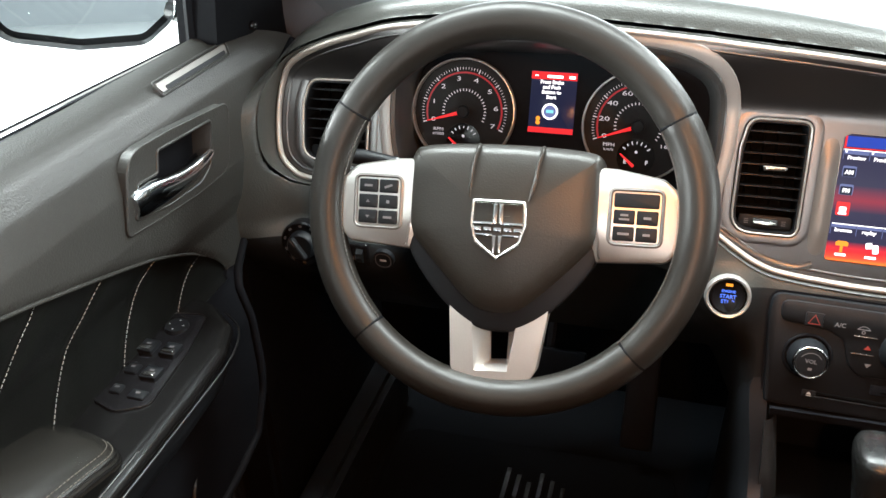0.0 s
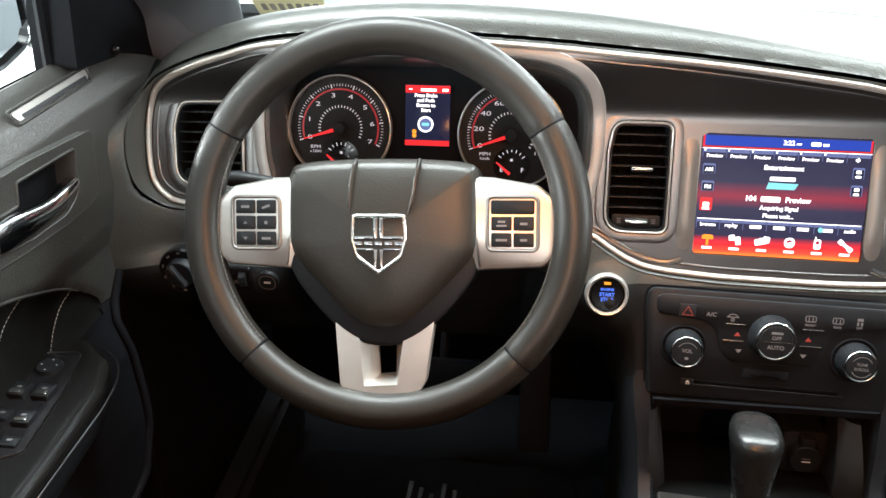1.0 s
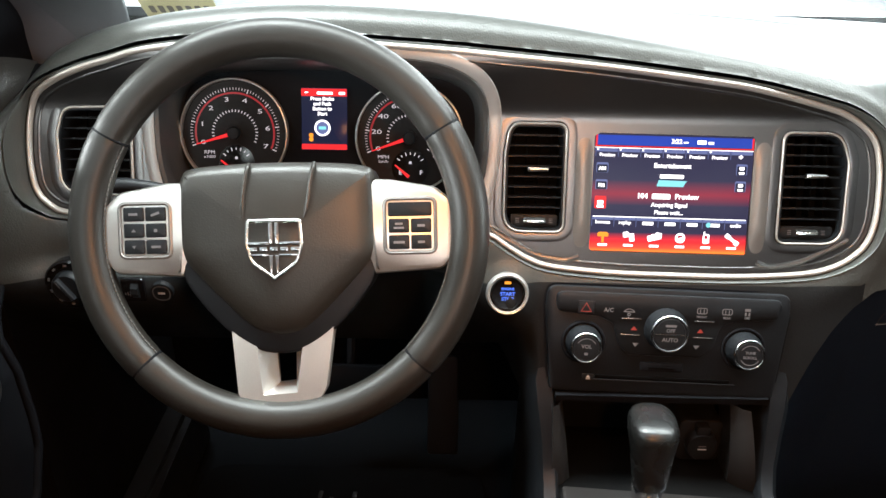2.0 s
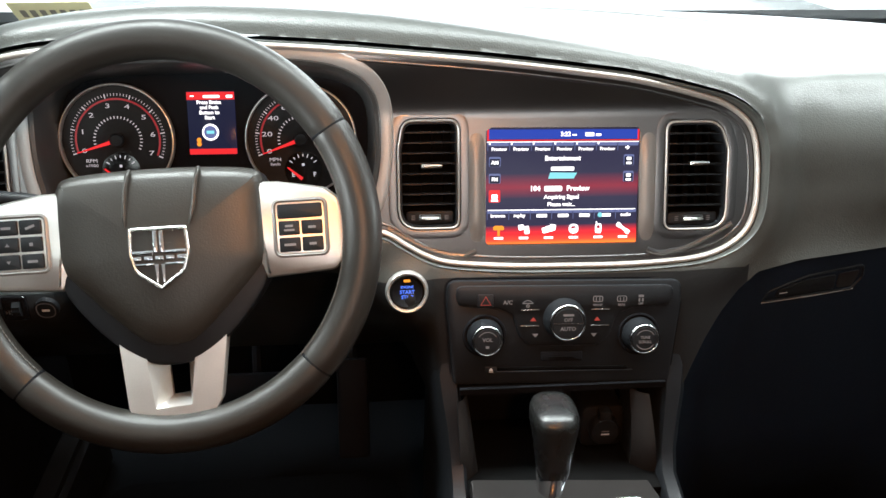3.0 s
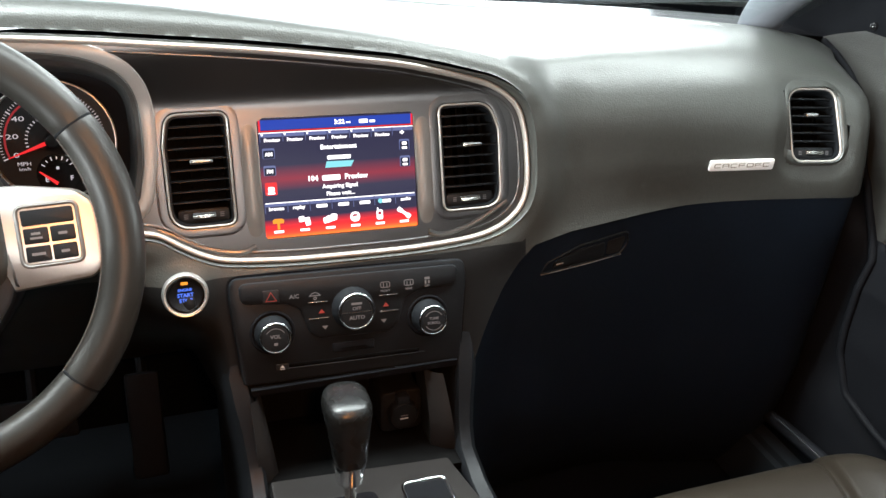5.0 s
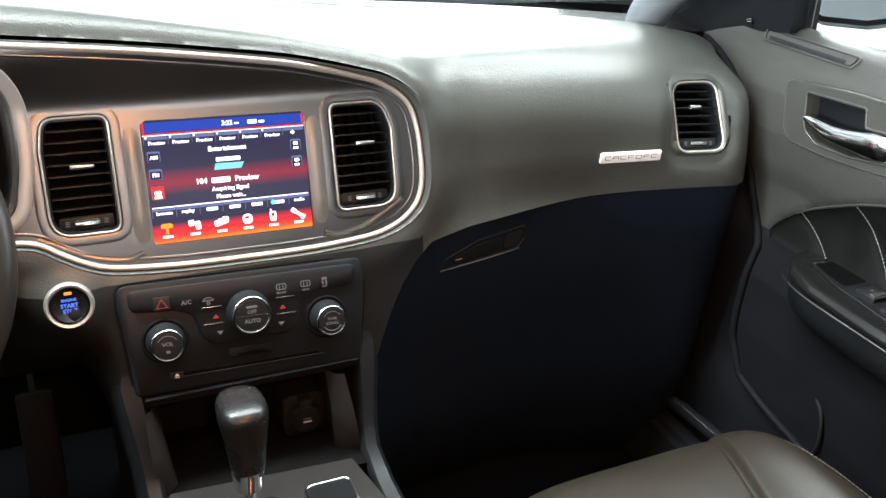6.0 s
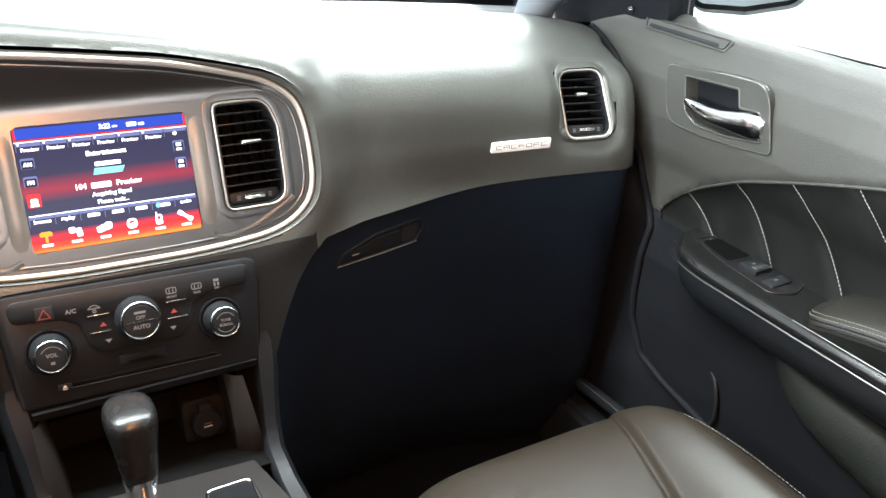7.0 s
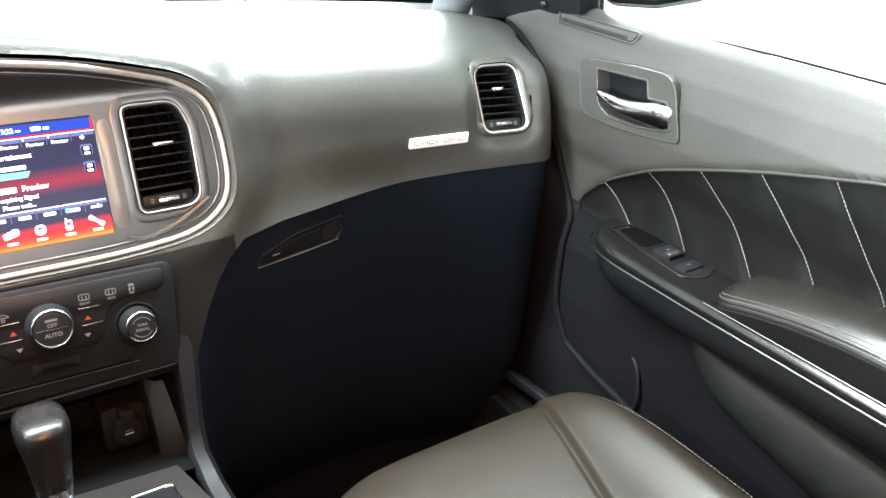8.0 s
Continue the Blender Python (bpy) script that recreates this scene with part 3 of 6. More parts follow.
def dash_skin(low):
    nx, ns = 318, 170
    xs = np.linspace(-0.75815, 0.71389, nx + 1)
    V = np.zeros((nx + 1, ns + 1, 3))
    face = np.zeros((nx + 1, ns + 1), bool)
    for i, x in enumerate(xs):
        P, zc = dash_profile(x)
        V[i, :, 0], V[i, :, 1:] = x, P
        face[i] = (P[:, 0] < fy(zc) + 0.05)
    flat, fm = V.reshape(-1, 3), face.reshape(-1)
    U = np.stack([flat[:, 0], (flat[:, 2] - 0.95) * NRM], 1)
    sel = np.nonzero(fm & (U[:, 0] > -0.80) & (U[:, 0] < 0.30))[0]
    sd, idx, snap = np.full(len(U), 1.0), np.zeros(len(U), int), np.zeros((len(U), 2))
    sd[sel], c, nn, idx[sel] = poly_near(U[sel], LP)
    snap[sel] = c + nn * 0.0065
    near = fm & (sd < 0.0065) & (sd > -0.004)
    keep_in = sd < -0.001
    # the passenger vent has its own opening
    far = np.nonzero(fm & (flat[:, 0] > 0.50))[0]
    loc = (flat[far] - np.array(PV.translation)) @ np.array(PV.to_3x3())
    keep_in[far] |= poly_near(loc[:, :2], grow(VENT_D, 0.006))[0] < 0
    # the skin dips towards the passenger vent
    sdv = poly_near(loc[:, :2], VENT_D)[0]
    flat[far, 1] += 0.0070 * np.exp(-(np.maximum(sdv - 0.004, 0) / 0.014) ** 2)
    # vertices at the rim slide onto it
    for k in np.nonzero(near)[0]:
        flat[k, 0], z = snap[k, 0], 0.95 + snap[k, 1] / NRM
        flat[k, 1] += SLOPE * (z - flat[k, 2])
        flat[k, 2] = z
    d = np.maximum(sd, 0.0065)
    g = np.where(d < 0.014, 1.0, np.exp(-((d - 0.014) / 0.030) ** 2)) * fm
    h = lip_height(idx) * g
    flat[:, 1] -= h / NRM
    flat[:, 2] += h * SLOPE / NRM
    bm = bmesh.new()
    vs = [bm.verts.new(p) for p in flat]
    for i in range(nx):
        for j in range(ns):
            q = (i * (ns + 1) + j, (i + 1) * (ns + 1) + j, (i + 1) * (ns + 1) + j + 1, i * (ns + 1) + j + 1)
            if any(keep_in[k] for k in q):
                continue
            c = flat[list(q)].mean(0)
            if abs(c[0]) < 0.119 and c[2] < 0.684:
                continue
            # rows below the fascia go to the part coloured for shade
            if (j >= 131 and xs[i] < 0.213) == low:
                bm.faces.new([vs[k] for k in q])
    bmesh.ops.delete(bm, geom=[v for v in bm.verts if not v.link_faces], context="VERTS")
    bmesh.ops.remove_doubles(bm, verts=bm.verts, dist=0.0002)
    return bm


dash = thing("dashboard", (0, 0.80, 0.80), "black grained vinyl dashboard with graphite fascia and chrome trim", "dashboard")
part("skin", dash_skin(False), VINYL, dash, "black grained soft vinyl dash cover")
part("lower_skin", dash_skin(True), VINYL_LOW, dash, "lower dash skin with the shade below the fascia in its colour")


def demister_strip(a, b):
    """A raised strip along the windshield base."""
    x = -0.60 + 1.20 * a
    P, _ = dash_profile(x)
    y = back_edge(x) - 0.006 - 0.070 * b
    z = float(np.interp(-y, -P[:60, 0], P[:60, 1]))
    return (x, y, z + (0.0012 if 0.02 < a < 0.98 and b < 0.9 else -0.002))


part("demister_strip", grid(demister_strip, 100, 12), VINYL, dash, "raised vinyl strip along the windshield base")


def lip_wall():
    bm = bmesh.new()
    idx = np.arange(len(LP))
    h = lip_height(idx)
    base = np.array([-(skin_y(x, 0.95 + v / NRM) - fy(0.95 + v / NRM)) / NRM for x, v in LP + LN * 0.0065])
    rings = []
    for d, a, c in ((0.0066, 1, -0.0002), (0.0056, 1, 0.0006), (0.0045, 0.93, 0.0), (0.0036, 0.5, -0.001), (0.0030, 0.0, -0.006)):
        Q = LP + LN * d
        rings.append([(q[0], q[1], a * (hh + bb) + c + (1 - a) * lean(q[1])) for q, hh, bb in zip(Q, h, base)])
    skin_rings(bm, rings)
    return bm


part("dash_lip", lip_wall(), VINYL, dash, "rolled vinyl lip round the fascia", FM)

# fascia with openings for cluster, vents and screen
CLUSTER_OPEN = smooth_loop([uv(x, z) for x, z in ((-0.562, 0.945), (-0.557, 0.900), (-0.541, 0.870), (-0.48, 0.858), (-0.30, 0.858), (-0.225, 0.870), (-0.208, 0.900), (-0.203, 0.945), (-0.208, 0.985), (-0.232, 1.007), (-0.28, 1.018), (-0.39, 1.022), (-0.50, 1.018), (-0.538, 1.007), (-0.558, 0.985))], 6)
VENT_A = fillet([uv(x, z) for x, z in ((-0.590, 0.970), (-0.664, 0.968), (-0.672, 0.940), (-0.671, 0.880), (-0.591, 0.878))], [0.008, 0.016, 0.03, 0.022, 0.008], 5)
VENT_B = fillet([uv(x, z) for x, z in ((-0.1165, 0.9595), (-0.1770, 0.9595), (-0.1825, 0.930), (-0.1825, 0.8475), (-0.1165, 0.8475))], [0.010, 0.014, 0.03, 0.022, 0.010], 5)
VENT_C = fillet([uv(x, z) for x, z in ((0.178, 0.9545), (0.1165, 0.9545), (0.1175, 0.840), (0.1885, 0.840), (0.1885, 0.925))], [0.022, 0.010, 0.010, 0.022, 0.03], 5)
TILT = radians(-0.65)
SCREEN_OPEN = [(x * math.cos(TILT) - y * math.sin(TILT), uv(0, 0.8888)[1] + x * math.sin(TILT) + y * math.cos(TILT)) for x, y in rrect(0.1735, 0.1302, 0.0025, 0, 0, 3)]
OPENINGS = [CLUSTER_OPEN, grow(VENT_A, 0.003), grow(VENT_B, 0.003), grow(VENT_C, 0.003), SCREEN_OPEN]
part("fascia", cut_sheet(grow(LOOP, 0.0032), OPENINGS, 0.0042, lambda u, v: lean(v) - 0.004), FASCIA, dash, "graphite metallic fascia panel", FM)
part("screen_well", ring_sweep(SCREEN_OPEN, [(0.0015, -0.0042), (0.0, -0.0042), (-0.0008, -0.012), (0.0015, -0.012)]), FASCIA, dash, "", FM)
part("fascia_trim", leaned(ring_sweep(LOOP, half_round(0.0066, 0.0050, -0.0020, 8))), TRIM, dash, "bright chrome fascia outline", FM)
part("fascia_trim", leaned(ring_sweep(grow(LOOP, -0.0088), half_round(0.0034, 0.0010, -0.0042, 6))), FASCIA, dash, "", FM)
# paler copy of the fascia paint holds the light caught round the cluster
part("cluster_surround", leaned(ring_sweep(grow(CLUSTER_OPEN, 0.0080), half_round(0.017, 0.0026, -0.0045, 12))), SURROUND, dash, "raised cluster surround, paler for the light the fascia catches there", FM)
def ridge(x, v0, v1, wide, high):
    """A low upright ridge on the fascia that fades out at both ends."""
    def at(a, b):
        e = min(b, 1 - b) / 0.30
        e = 1.0 if e >= 1 else e * e * (3 - 2 * e)
        v = v0 + (v1 - v0) * b
        return (x + (a - 0.5) * wide, v, -0.0046 + lean(v) + high * e * math.sin(math.pi * a) ** 0.8)
    return grid(at, 14, 40)


# raised mouldings round the vents and the screen
for loop, wide, high in ((VENT_B, 0.010, 0.0005), (VENT_C, 0.010, 0.0005), (VENT_A, 0.010, 0.0006)):
    part("vent_moulding", ring_sweep(grow(loop, 0.002 + wide / 2), half_round(wide, high, -0.0042, 12)), FASCIA, dash, "", FM)
for s, zt, zb in ((-1, 0.9575, 0.820), (1, 0.9555, 0.817)):
    low = [uv(s * 0.098, zb + 0.002), uv(s * 0.115, zb - 0.0025), uv(s * 0.145, zb + 0.003), uv(s * 0.170, zb + 0.014), uv(s * 0.196, zb + 0.028)]
    # post is paler than the fascia to hold its highlight
    part("screen_post", ridge(s * 0.0965, uv(0, zb)[1], uv(0, zt)[1], 0.0200, 0.0032), POST, dash, "rounded post beside the screen, its highlight put into a paler grey", FM)
    part("lower_moulding", tube([(a, b, -0.0042) for a, b in [tuple(p)[:2] for p in smooth_path([(x, y, 0) for x, y in low], 6)]], 0.0034, 8, 0.9), FASCIA, dash, "", FM)


# ---- air vents ----
def span(loop, v):
    """Left and right end of the loop's inside at height v."""
    xs = []
    for i in range(len(loop)):
        (x0, y0), (x1, y1) = loop[i], loop[(i + 1) % len(loop)]
        if (y0 - v) * (y1 - v) < 0:
            xs.append(x0 + (x1 - x0) * (v - y0) / (y1 - y0))
    return (min(xs), max(xs)) if len(xs) > 1 else None


def air_vent(loop, m, slats, chrome, tab_uv, tab_w, label, dip=-93, vanes=-0.058):
    lo, hi = min(p[1] for p in loop), max(p[1] for p in loop)
    xl, xr = min(p[0] for p in loop), max(p[0] for p in loop)
    cx = (xl + xr) / 2
    v = thing("air_vent", m @ Vector((cx, (lo + hi) / 2, 0)), label, "air vent", "dashboard air vents")
    part("frame", ring_sweep(loop, half_round(chrome, 0.0020, -0.0035, 6)), TRIM, v, "thin chrome surround", m)
    part("liner", ring_sweep(loop, [(-0.0005, -0.003), (-0.0030, -0.0030), (-0.0040, -0.008), (-0.0042, -0.045), (0.001, -0.045)]), PLASTIC, v, "", m)
    # a flat black sheet stands in for the shade deep in the duct
    part("duct", plate(grow(loop, -0.0005), -0.048, -0.044, 0.0), BLACK, v, "flat black sheet for the duct's shaded depth", m, smooth=False)
    bot = lo + 0.022
    for k in range(slats):
        y = bot + (hi - 0.006 - bot) * (k + 0.3) / slats
        sp = span(grow(loop, -0.003), y)
        if not sp:
            continue
        b = plate(rrect(sp[1] - sp[0], 0.014, 0.0008, 0, 0, 1), 0, 0.0019, 0.0005)
        b.transform(Matrix.Translation(((sp[0] + sp[1]) / 2, y, -0.013)) @ Matrix.Rotation(radians(dip), 4, "X"))
        part("slat", b, SLAT, v, "", m)
    for k in range(4):
        x = xl + (xr - xl) * (k + 1) / 5
        b = plate(rrect(0.0016, hi - lo - 0.03, 0.0006, 0, 0, 1), 0, 0.018, 0.0004)
        b.transform(Matrix.Translation((x, (hi + bot) / 2, vanes)))
        part("vane", b, BLACK, v, "", m)
    tx, ty = tab_uv
    part("tab", moved(plate(fillet([(tab_w / 2, 0.0022), (-tab_w / 2, 0.0030), (-tab_w / 2, -0.0030), (tab_w / 2, -0.0022)], 0.0020, 3), 0, 0.008, 0.0022), tx, ty, -0.011), CHROME_SOFT, v, "chrome direction tab", m)
    yb = lo + 0.0115
    sp = span(grow(loop, -0.004), yb)
    mid = (sp[0] + sp[1]) / 2
    part("wheel_bed", moved(plate(rrect(sp[1] - sp[0] - 0.003, 0.014, 0.004), 0, 0.003, 0.001), mid, yb, -0.012), PLASTIC, v, "", m)
    wh = revolve([(0.0001, -0.012), (0.0145, -0.012), (0.0160, -0.010), (0.0160, 0.010), (0.0145, 0.012), (0.0001, 0.012)], 36, 0.0004, 18)
    wh.transform(Matrix.Translation((mid, yb, -0.0175)) @ Matrix.Rotation(radians(90), 4, "Y") @ Matrix.Diagonal((0.85, 0.30, 1.0, 1)))
    part("thumbwheel", wh, CHROME_SOFT, v, "ribbed thumbwheel with chrome edge", m)
    for s in (-1, 1):
        for k in range(3):
            part("wheel_mark", bar(0.0042, 0.0008, mid + s * (0.0185 if s < 0 else 0.0185), yb - 0.002 + 0.002 * k, -0.0088), MARK_DIM, v, "", m)
    return v


air_vent(VENT_A, FM, 6, 0.0030, uv(-0.630, 0.925), 0.018, "driver side air vent, black slats in a chrome surround")
air_vent(VENT_B, FM, 8, 0.0026, (-0.146, uv(0, 0.9125)[1]), 0.024, "centre air vent with black slats and chrome tab beside the screen")
air_vent(VENT_C, FM, 8, 0.0026, (0.156, uv(0, 0.9105)[1]), 0.024, "centre air vent with black slats and chrome tab beside the screen", -93, -0.043)
pvent = air_vent(VENT_D, PV, 6, 0.0032, (0.004, 0.012), 0.018, "passenger side air vent, black slats in a bright chrome surround", -90)


def vent_collar():
    """A narrow vinyl rim that runs from the vent's frame out onto the dash skin."""
    bm = bmesh.new()
    rings = []
    for o, lift in ((0.001, -0.004), (0.0024, 0.0006), (0.0045, 0.0012), (0.0070, 0.0010), (0.0090, 0.0004), (0.0105, -0.0012)):
        ring = []
        for u, v in grow(VENT_D, o):
            p = PV @ Vector((u, v, 0))
            y = skin_y(p.x, p.z) + 0.0070 * math.exp(-(max(o - 0.004, 0) / 0.014) ** 2)
            w = min(max((o - 0.002) / 0.005, 0), 1)
            ring.append((p.x, p.y * (1 - w) + y * w - lift, p.z))
        rings.append(ring)
    skin_rings(bm, rings)
    return bm


part("collar", vent_collar(), VINYL, pvent, "vinyl rim round the vent")

# ---- touchscreen ----
SM = FM @ Matrix.Translation((0, uv(0, 0.8888)[1], 0)) @ Matrix.Rotation(TILT, 4, "Z")
scr = thing("touchscreen", SM @ Vector((0, 0, 0)), "lit colour touchscreen with blue bar and red icon row", "touchscreen")
part("bezel", plate(rrect(0.1760, 0.1325, 0.003), -0.020, -0.0065, 0.001), GLOSS, scr, "black glass edge", SM)
disp = part("display", plate(rrect(0.1722, 0.1290, 0.0015), -0.007, -0.0060, 0.0), G_SCREEN, scr, "glowing dark display with a red glow", SM, smooth=False)
D = -0.0056
part("top_bar", bar(0.168, 0.0105, 0, 0.0575, D, r=0.0015), G_BLUE, disp, "blue status bar", SM)
part("status_time", lettering("3:22", 0.0068, 0.002, 0.0575, D + 0.0003), G_WHITE, disp, "", SM)
part("status_bar", bar(0.005, 0.0016, 0.012, 0.0567, D + 0.0003), G_WHITE, disp, "", SM)
part("status_temperature", bar(0.010, 0.0042, 0.029, 0.0573, D + 0.0003), G_WHITE, disp, "", SM)
part("status_bar", bar(0.006, 0.0026, 0.039, 0.0568, D + 0.0003), G_WHITE, disp, "", SM)
part("red_line", bar(0.171, 0.0012, 0, 0.0510, D), G_RED, disp, "", SM)
for s in (-1, 1):
    part("red_line", bar(0.0020, 0.012, s * 0.0843, 0.0570, D + 0.0001), G_RED, disp, "", SM)
part("white_line", bar(0.171, 0.0008, 0, 0.0492, D), G_WHITE, disp, "", SM)
for k in range(7):
    x = -0.0725 + 0.0243 * k
    part("tab", bar(0.0228, 0.0040, x, 0.0468, D, r=0.0006), G_STEEL, disp, "", SM)
    part("tab_divider", bar(0.0006, 0.0095, x - 0.0120, 0.0445, D + 0.0002), G_STEEL, disp, "", SM)
    if k < 6:
        part("tab_word", lettering("Preview", 0.0052, x + 0.0005, 0.0413, D + 0.0002), G_WHITE, disp, "", SM)
        part("tab_number", bar(0.0016, 0.0026, x - 0.0098, 0.0476, D + 0.0003), G_WHITE, disp, "", SM)
part("arrow", shape([(0.0720, 0.0455), (0.0748, 0.0428), (0.0720, 0.0401), (0.0720, 0.0418), (0.0700, 0.0418), (0.0700, 0.0438), (0.0720, 0.0438)][::-1], D + 0.0003), G_WHITE, disp, "", SM)
part("title", lettering("Entertainment", 0.0070, -0.0005, 0.0310, D), G_WHITE, disp, "", SM)
part("logo_bar", bar(0.026, 0.0042, -0.0005, 0.0195, D), G_WHITE, disp, "", SM)
part("logo_shape", shape([(-0.0165, 0.0085), (0.0125, 0.0085), (0.0160, 0.0150), (-0.0145, 0.0155)], D + 0.0001), G_CYAN, disp, "pale cyan logo block", SM)
part("channel_number", lettering("104", 0.0080, -0.0310, -0.0025, D), G_WHITE, disp, "", SM)
part("channel_bar", bar(0.0200, 0.0058, -0.0105, -0.0025, D), G_WHITE, disp, "", SM)
part("channel_word", lettering("Preview", 0.0080, 0.0175, -0.0025, D), G_WHITE, disp, "", SM)
part("message", lettering("Acquiring Signal", 0.0062, -0.0010, -0.0120, D), G_WHITE, disp, "", SM)
part("message", lettering("Please wait...", 0.0062, -0.0010, -0.0203, D), G_WHITE, disp, "", SM)
for k, (word, y) in enumerate((("AM", 0.0275), ("FM", 0.0090), (None, -0.0105))):
    part("side_button", bar(0.0130, 0.0110 if word else 0.0140, -0.0765, y, D, r=0.0015), G_STEEL if word else G_RED, disp, "", SM)
    if word:
        part("button_face", bar(0.0114, 0.0086, -0.0765, y - 0.0010, D + 0.0002, r=0.0010), G_NAVY, disp, "", SM)
        part("button_word", lettering(word, 0.0056, -0.0765, y - 0.0010, D + 0.0004), G_WHITE, disp, "", SM)
    else:
        part("button_mark", bar(0.0066, 0.0050, -0.0765, y - 0.0005, D + 0.0003), G_WHITE, disp, "", SM)
        part("button_mark", bar(0.0078, 0.0022, -0.0765, y - 0.0048, D + 0.0003), G_WHITE, disp, "", SM)
for y in (0.0290, 0.0105):
    part("side_button", bar(0.0118, 0.0120, 0.0745, y, D, r=0.0015), G_STEEL, disp, "", SM)
    part("button_face", bar(0.0102, 0.0096, 0.0745, y - 0.0010, D + 0.0002, r=0.0010), G_NAVY, disp, "", SM)
    part("button_mark", bar(0.0052, 0.0034, 0.0745, y + 0.0014, D + 0.0004), G_WHITE, disp, "", SM)
    part("button_mark", bar(0.0058, 0.0024, 0.0745, y - 0.0036, D + 0.0004), G_WHITE, disp, "", SM)
part("white_line", bar(0.168, 0.0010, 0, -0.0262, D), G_WHITE, disp, "", SM)
for k, wd in enumerate(("browse", "replay", None, None, None, None, "audio")):
    x = -0.0725 + 0.0243 * k
    part("tab", bar(0.0232, 0.0030, x, -0.0284, D, r=0.0006), G_STEEL, disp, "", SM)
    part("tab_divider", bar(0.0006, 0.0110, x - 0.0120, -0.0315, D + 0.0002), G_STEEL, disp, "", SM)
    if wd:
        part("tab_word", lettering(wd, 0.0054, x, -0.0325, D + 0.0002), G_WHITE, disp, "", SM)
    else:
        part("tab_mark", bar(0.0120, 0.0036, x + 0.001, -0.0328, D + 0.0002), G_WHITE, disp, "", SM)
part("tab_icon", moved(revolve([(0.0001, 0), (0.0028, 0)], 12), 0.0435, -0.0325, D + 0.0006), G_CYAN, disp, "", SM)


def icon(kind, x, y):
    bms = []
    if kind == "radio":
        bms = [shape([(-0.004, 0.0045), (-0.0065, 0.002), (0.0065, 0.002), (0.004, 0.0045)][::-1], 0), bar(0.012, 0.0042, 0, 0.0015, 0.0001), bar(0.0028, 0.0075, 0, -0.0035, 0.0002)]
    elif kind == "player":
        bms = [bar(0.0062, 0.0062, -0.0030, 0.0022, 0, 8), bar(0.0056, 0.0090, 0.0035, -0.0008, 0.0001, 8)]
    elif kind == "cards":
        bms = [bar(0.0085, 0.0066, -0.0032, -0.0010, 0, 12), bar(0.0085, 0.0066, 0.0008, 0.0004, 0.0001, 4), bar(0.0070, 0.0070, 0.0044, 0.0018, 0.0002, -6)]
    elif kind == "seat":
        bms = [ring_sweep(rrect(0.0085, 0.0085, 0.0040), [(0.0012, 0), (-0.0012, 0)], False), bar(0.0070, 0.0034, 0.0006, -0.0012, 0.0001, 15)]
    elif kind == "phone":
        bms = [ring_sweep(rrect(0.0048, 0.0085, 0.001), [(0.0012, 0), (-0.0006, 0)], False), bar(0.0048, 0.0040, 0.0, -0.0022, 0.0001), bar(0.0014, 0.0042, -0.0022, 0.0060, 0.0)]
    else:
        bms = [bar(0.0140, 0.0034, 0, 0, 0, -38), bar(0.0058, 0.0050, -0.0048, 0.0036, 0.0001, -38), bar(0.0052, 0.0052, 0.0050, -0.0040, 0.0001, -38)]
    return moved(joined(bms), x, y, D + 0.0002)


for k, kind in enumerate(("radio", "player", "cards", "seat", "phone", "tool")):
    x = -0.0715 + 0.0284 * k
    part("icon", icon(kind, x, -0.0480), G_ORANGE if k == 0 else G_WHITE, disp, "", SM)
    part("icon_label", bar(0.0105, 0.0026, x, -0.0578, D + 0.0003), G_WHITE, disp, "", SM)

# ---- instrument cluster ----
CM = FM @ Matrix.Translation((0, 0.0172, -0.0522))
CH = FM @ Matrix.Translation((0, 0, -0.058))
clu = thing("instrument_cluster", CM @ Vector((-0.39, uv(0, 0.93)[1], 0)), "lit instrument cluster with two red-ringed dials", "instrument cluster")
def lean_hood(bm):
    for v in bm.verts:
        v.co.z += lean(v.co.y) * min(max(v.co.z / 0.05, 0), 1)
    return bm


part("hood", lean_hood(ring_sweep(CLUSTER_OPEN, [(0.004, 0.0545), (0.001, 0.0570), (-0.003, 0.0560), (-0.0045, 0.052), (-0.007, 0.038), (-0.009, 0.018), (-0.0115, 0.004), (-0.012, -0.002), (0.004, -0.004)])), BOWL, clu, "grey funnel-shaped hood", CH)
part("face", plate(grow(CLUSTER_OPEN, -0.004), -0.012, -0.0005, 0.0), DARK, clu, "matt black cluster face", CH, smooth=False)


def arc_band(r0, r1, a0, a1, w, n=48):
    bm = bmesh.new()
    inner, outer = [], []
    for i in range(n + 1):
        a = radians(a0 + (a1 - a0) * i / n)
        inner.append(bm.verts.new((r0 * math.cos(a), r0 * math.sin(a), w)))
        outer.append(bm.verts.new((r1 * math.cos(a), r1 * math.sin(a), w)))
    for i in range(n):
        bm.faces.new((inner[i], inner[i + 1], outer[i + 1], outer[i]))
    return bm


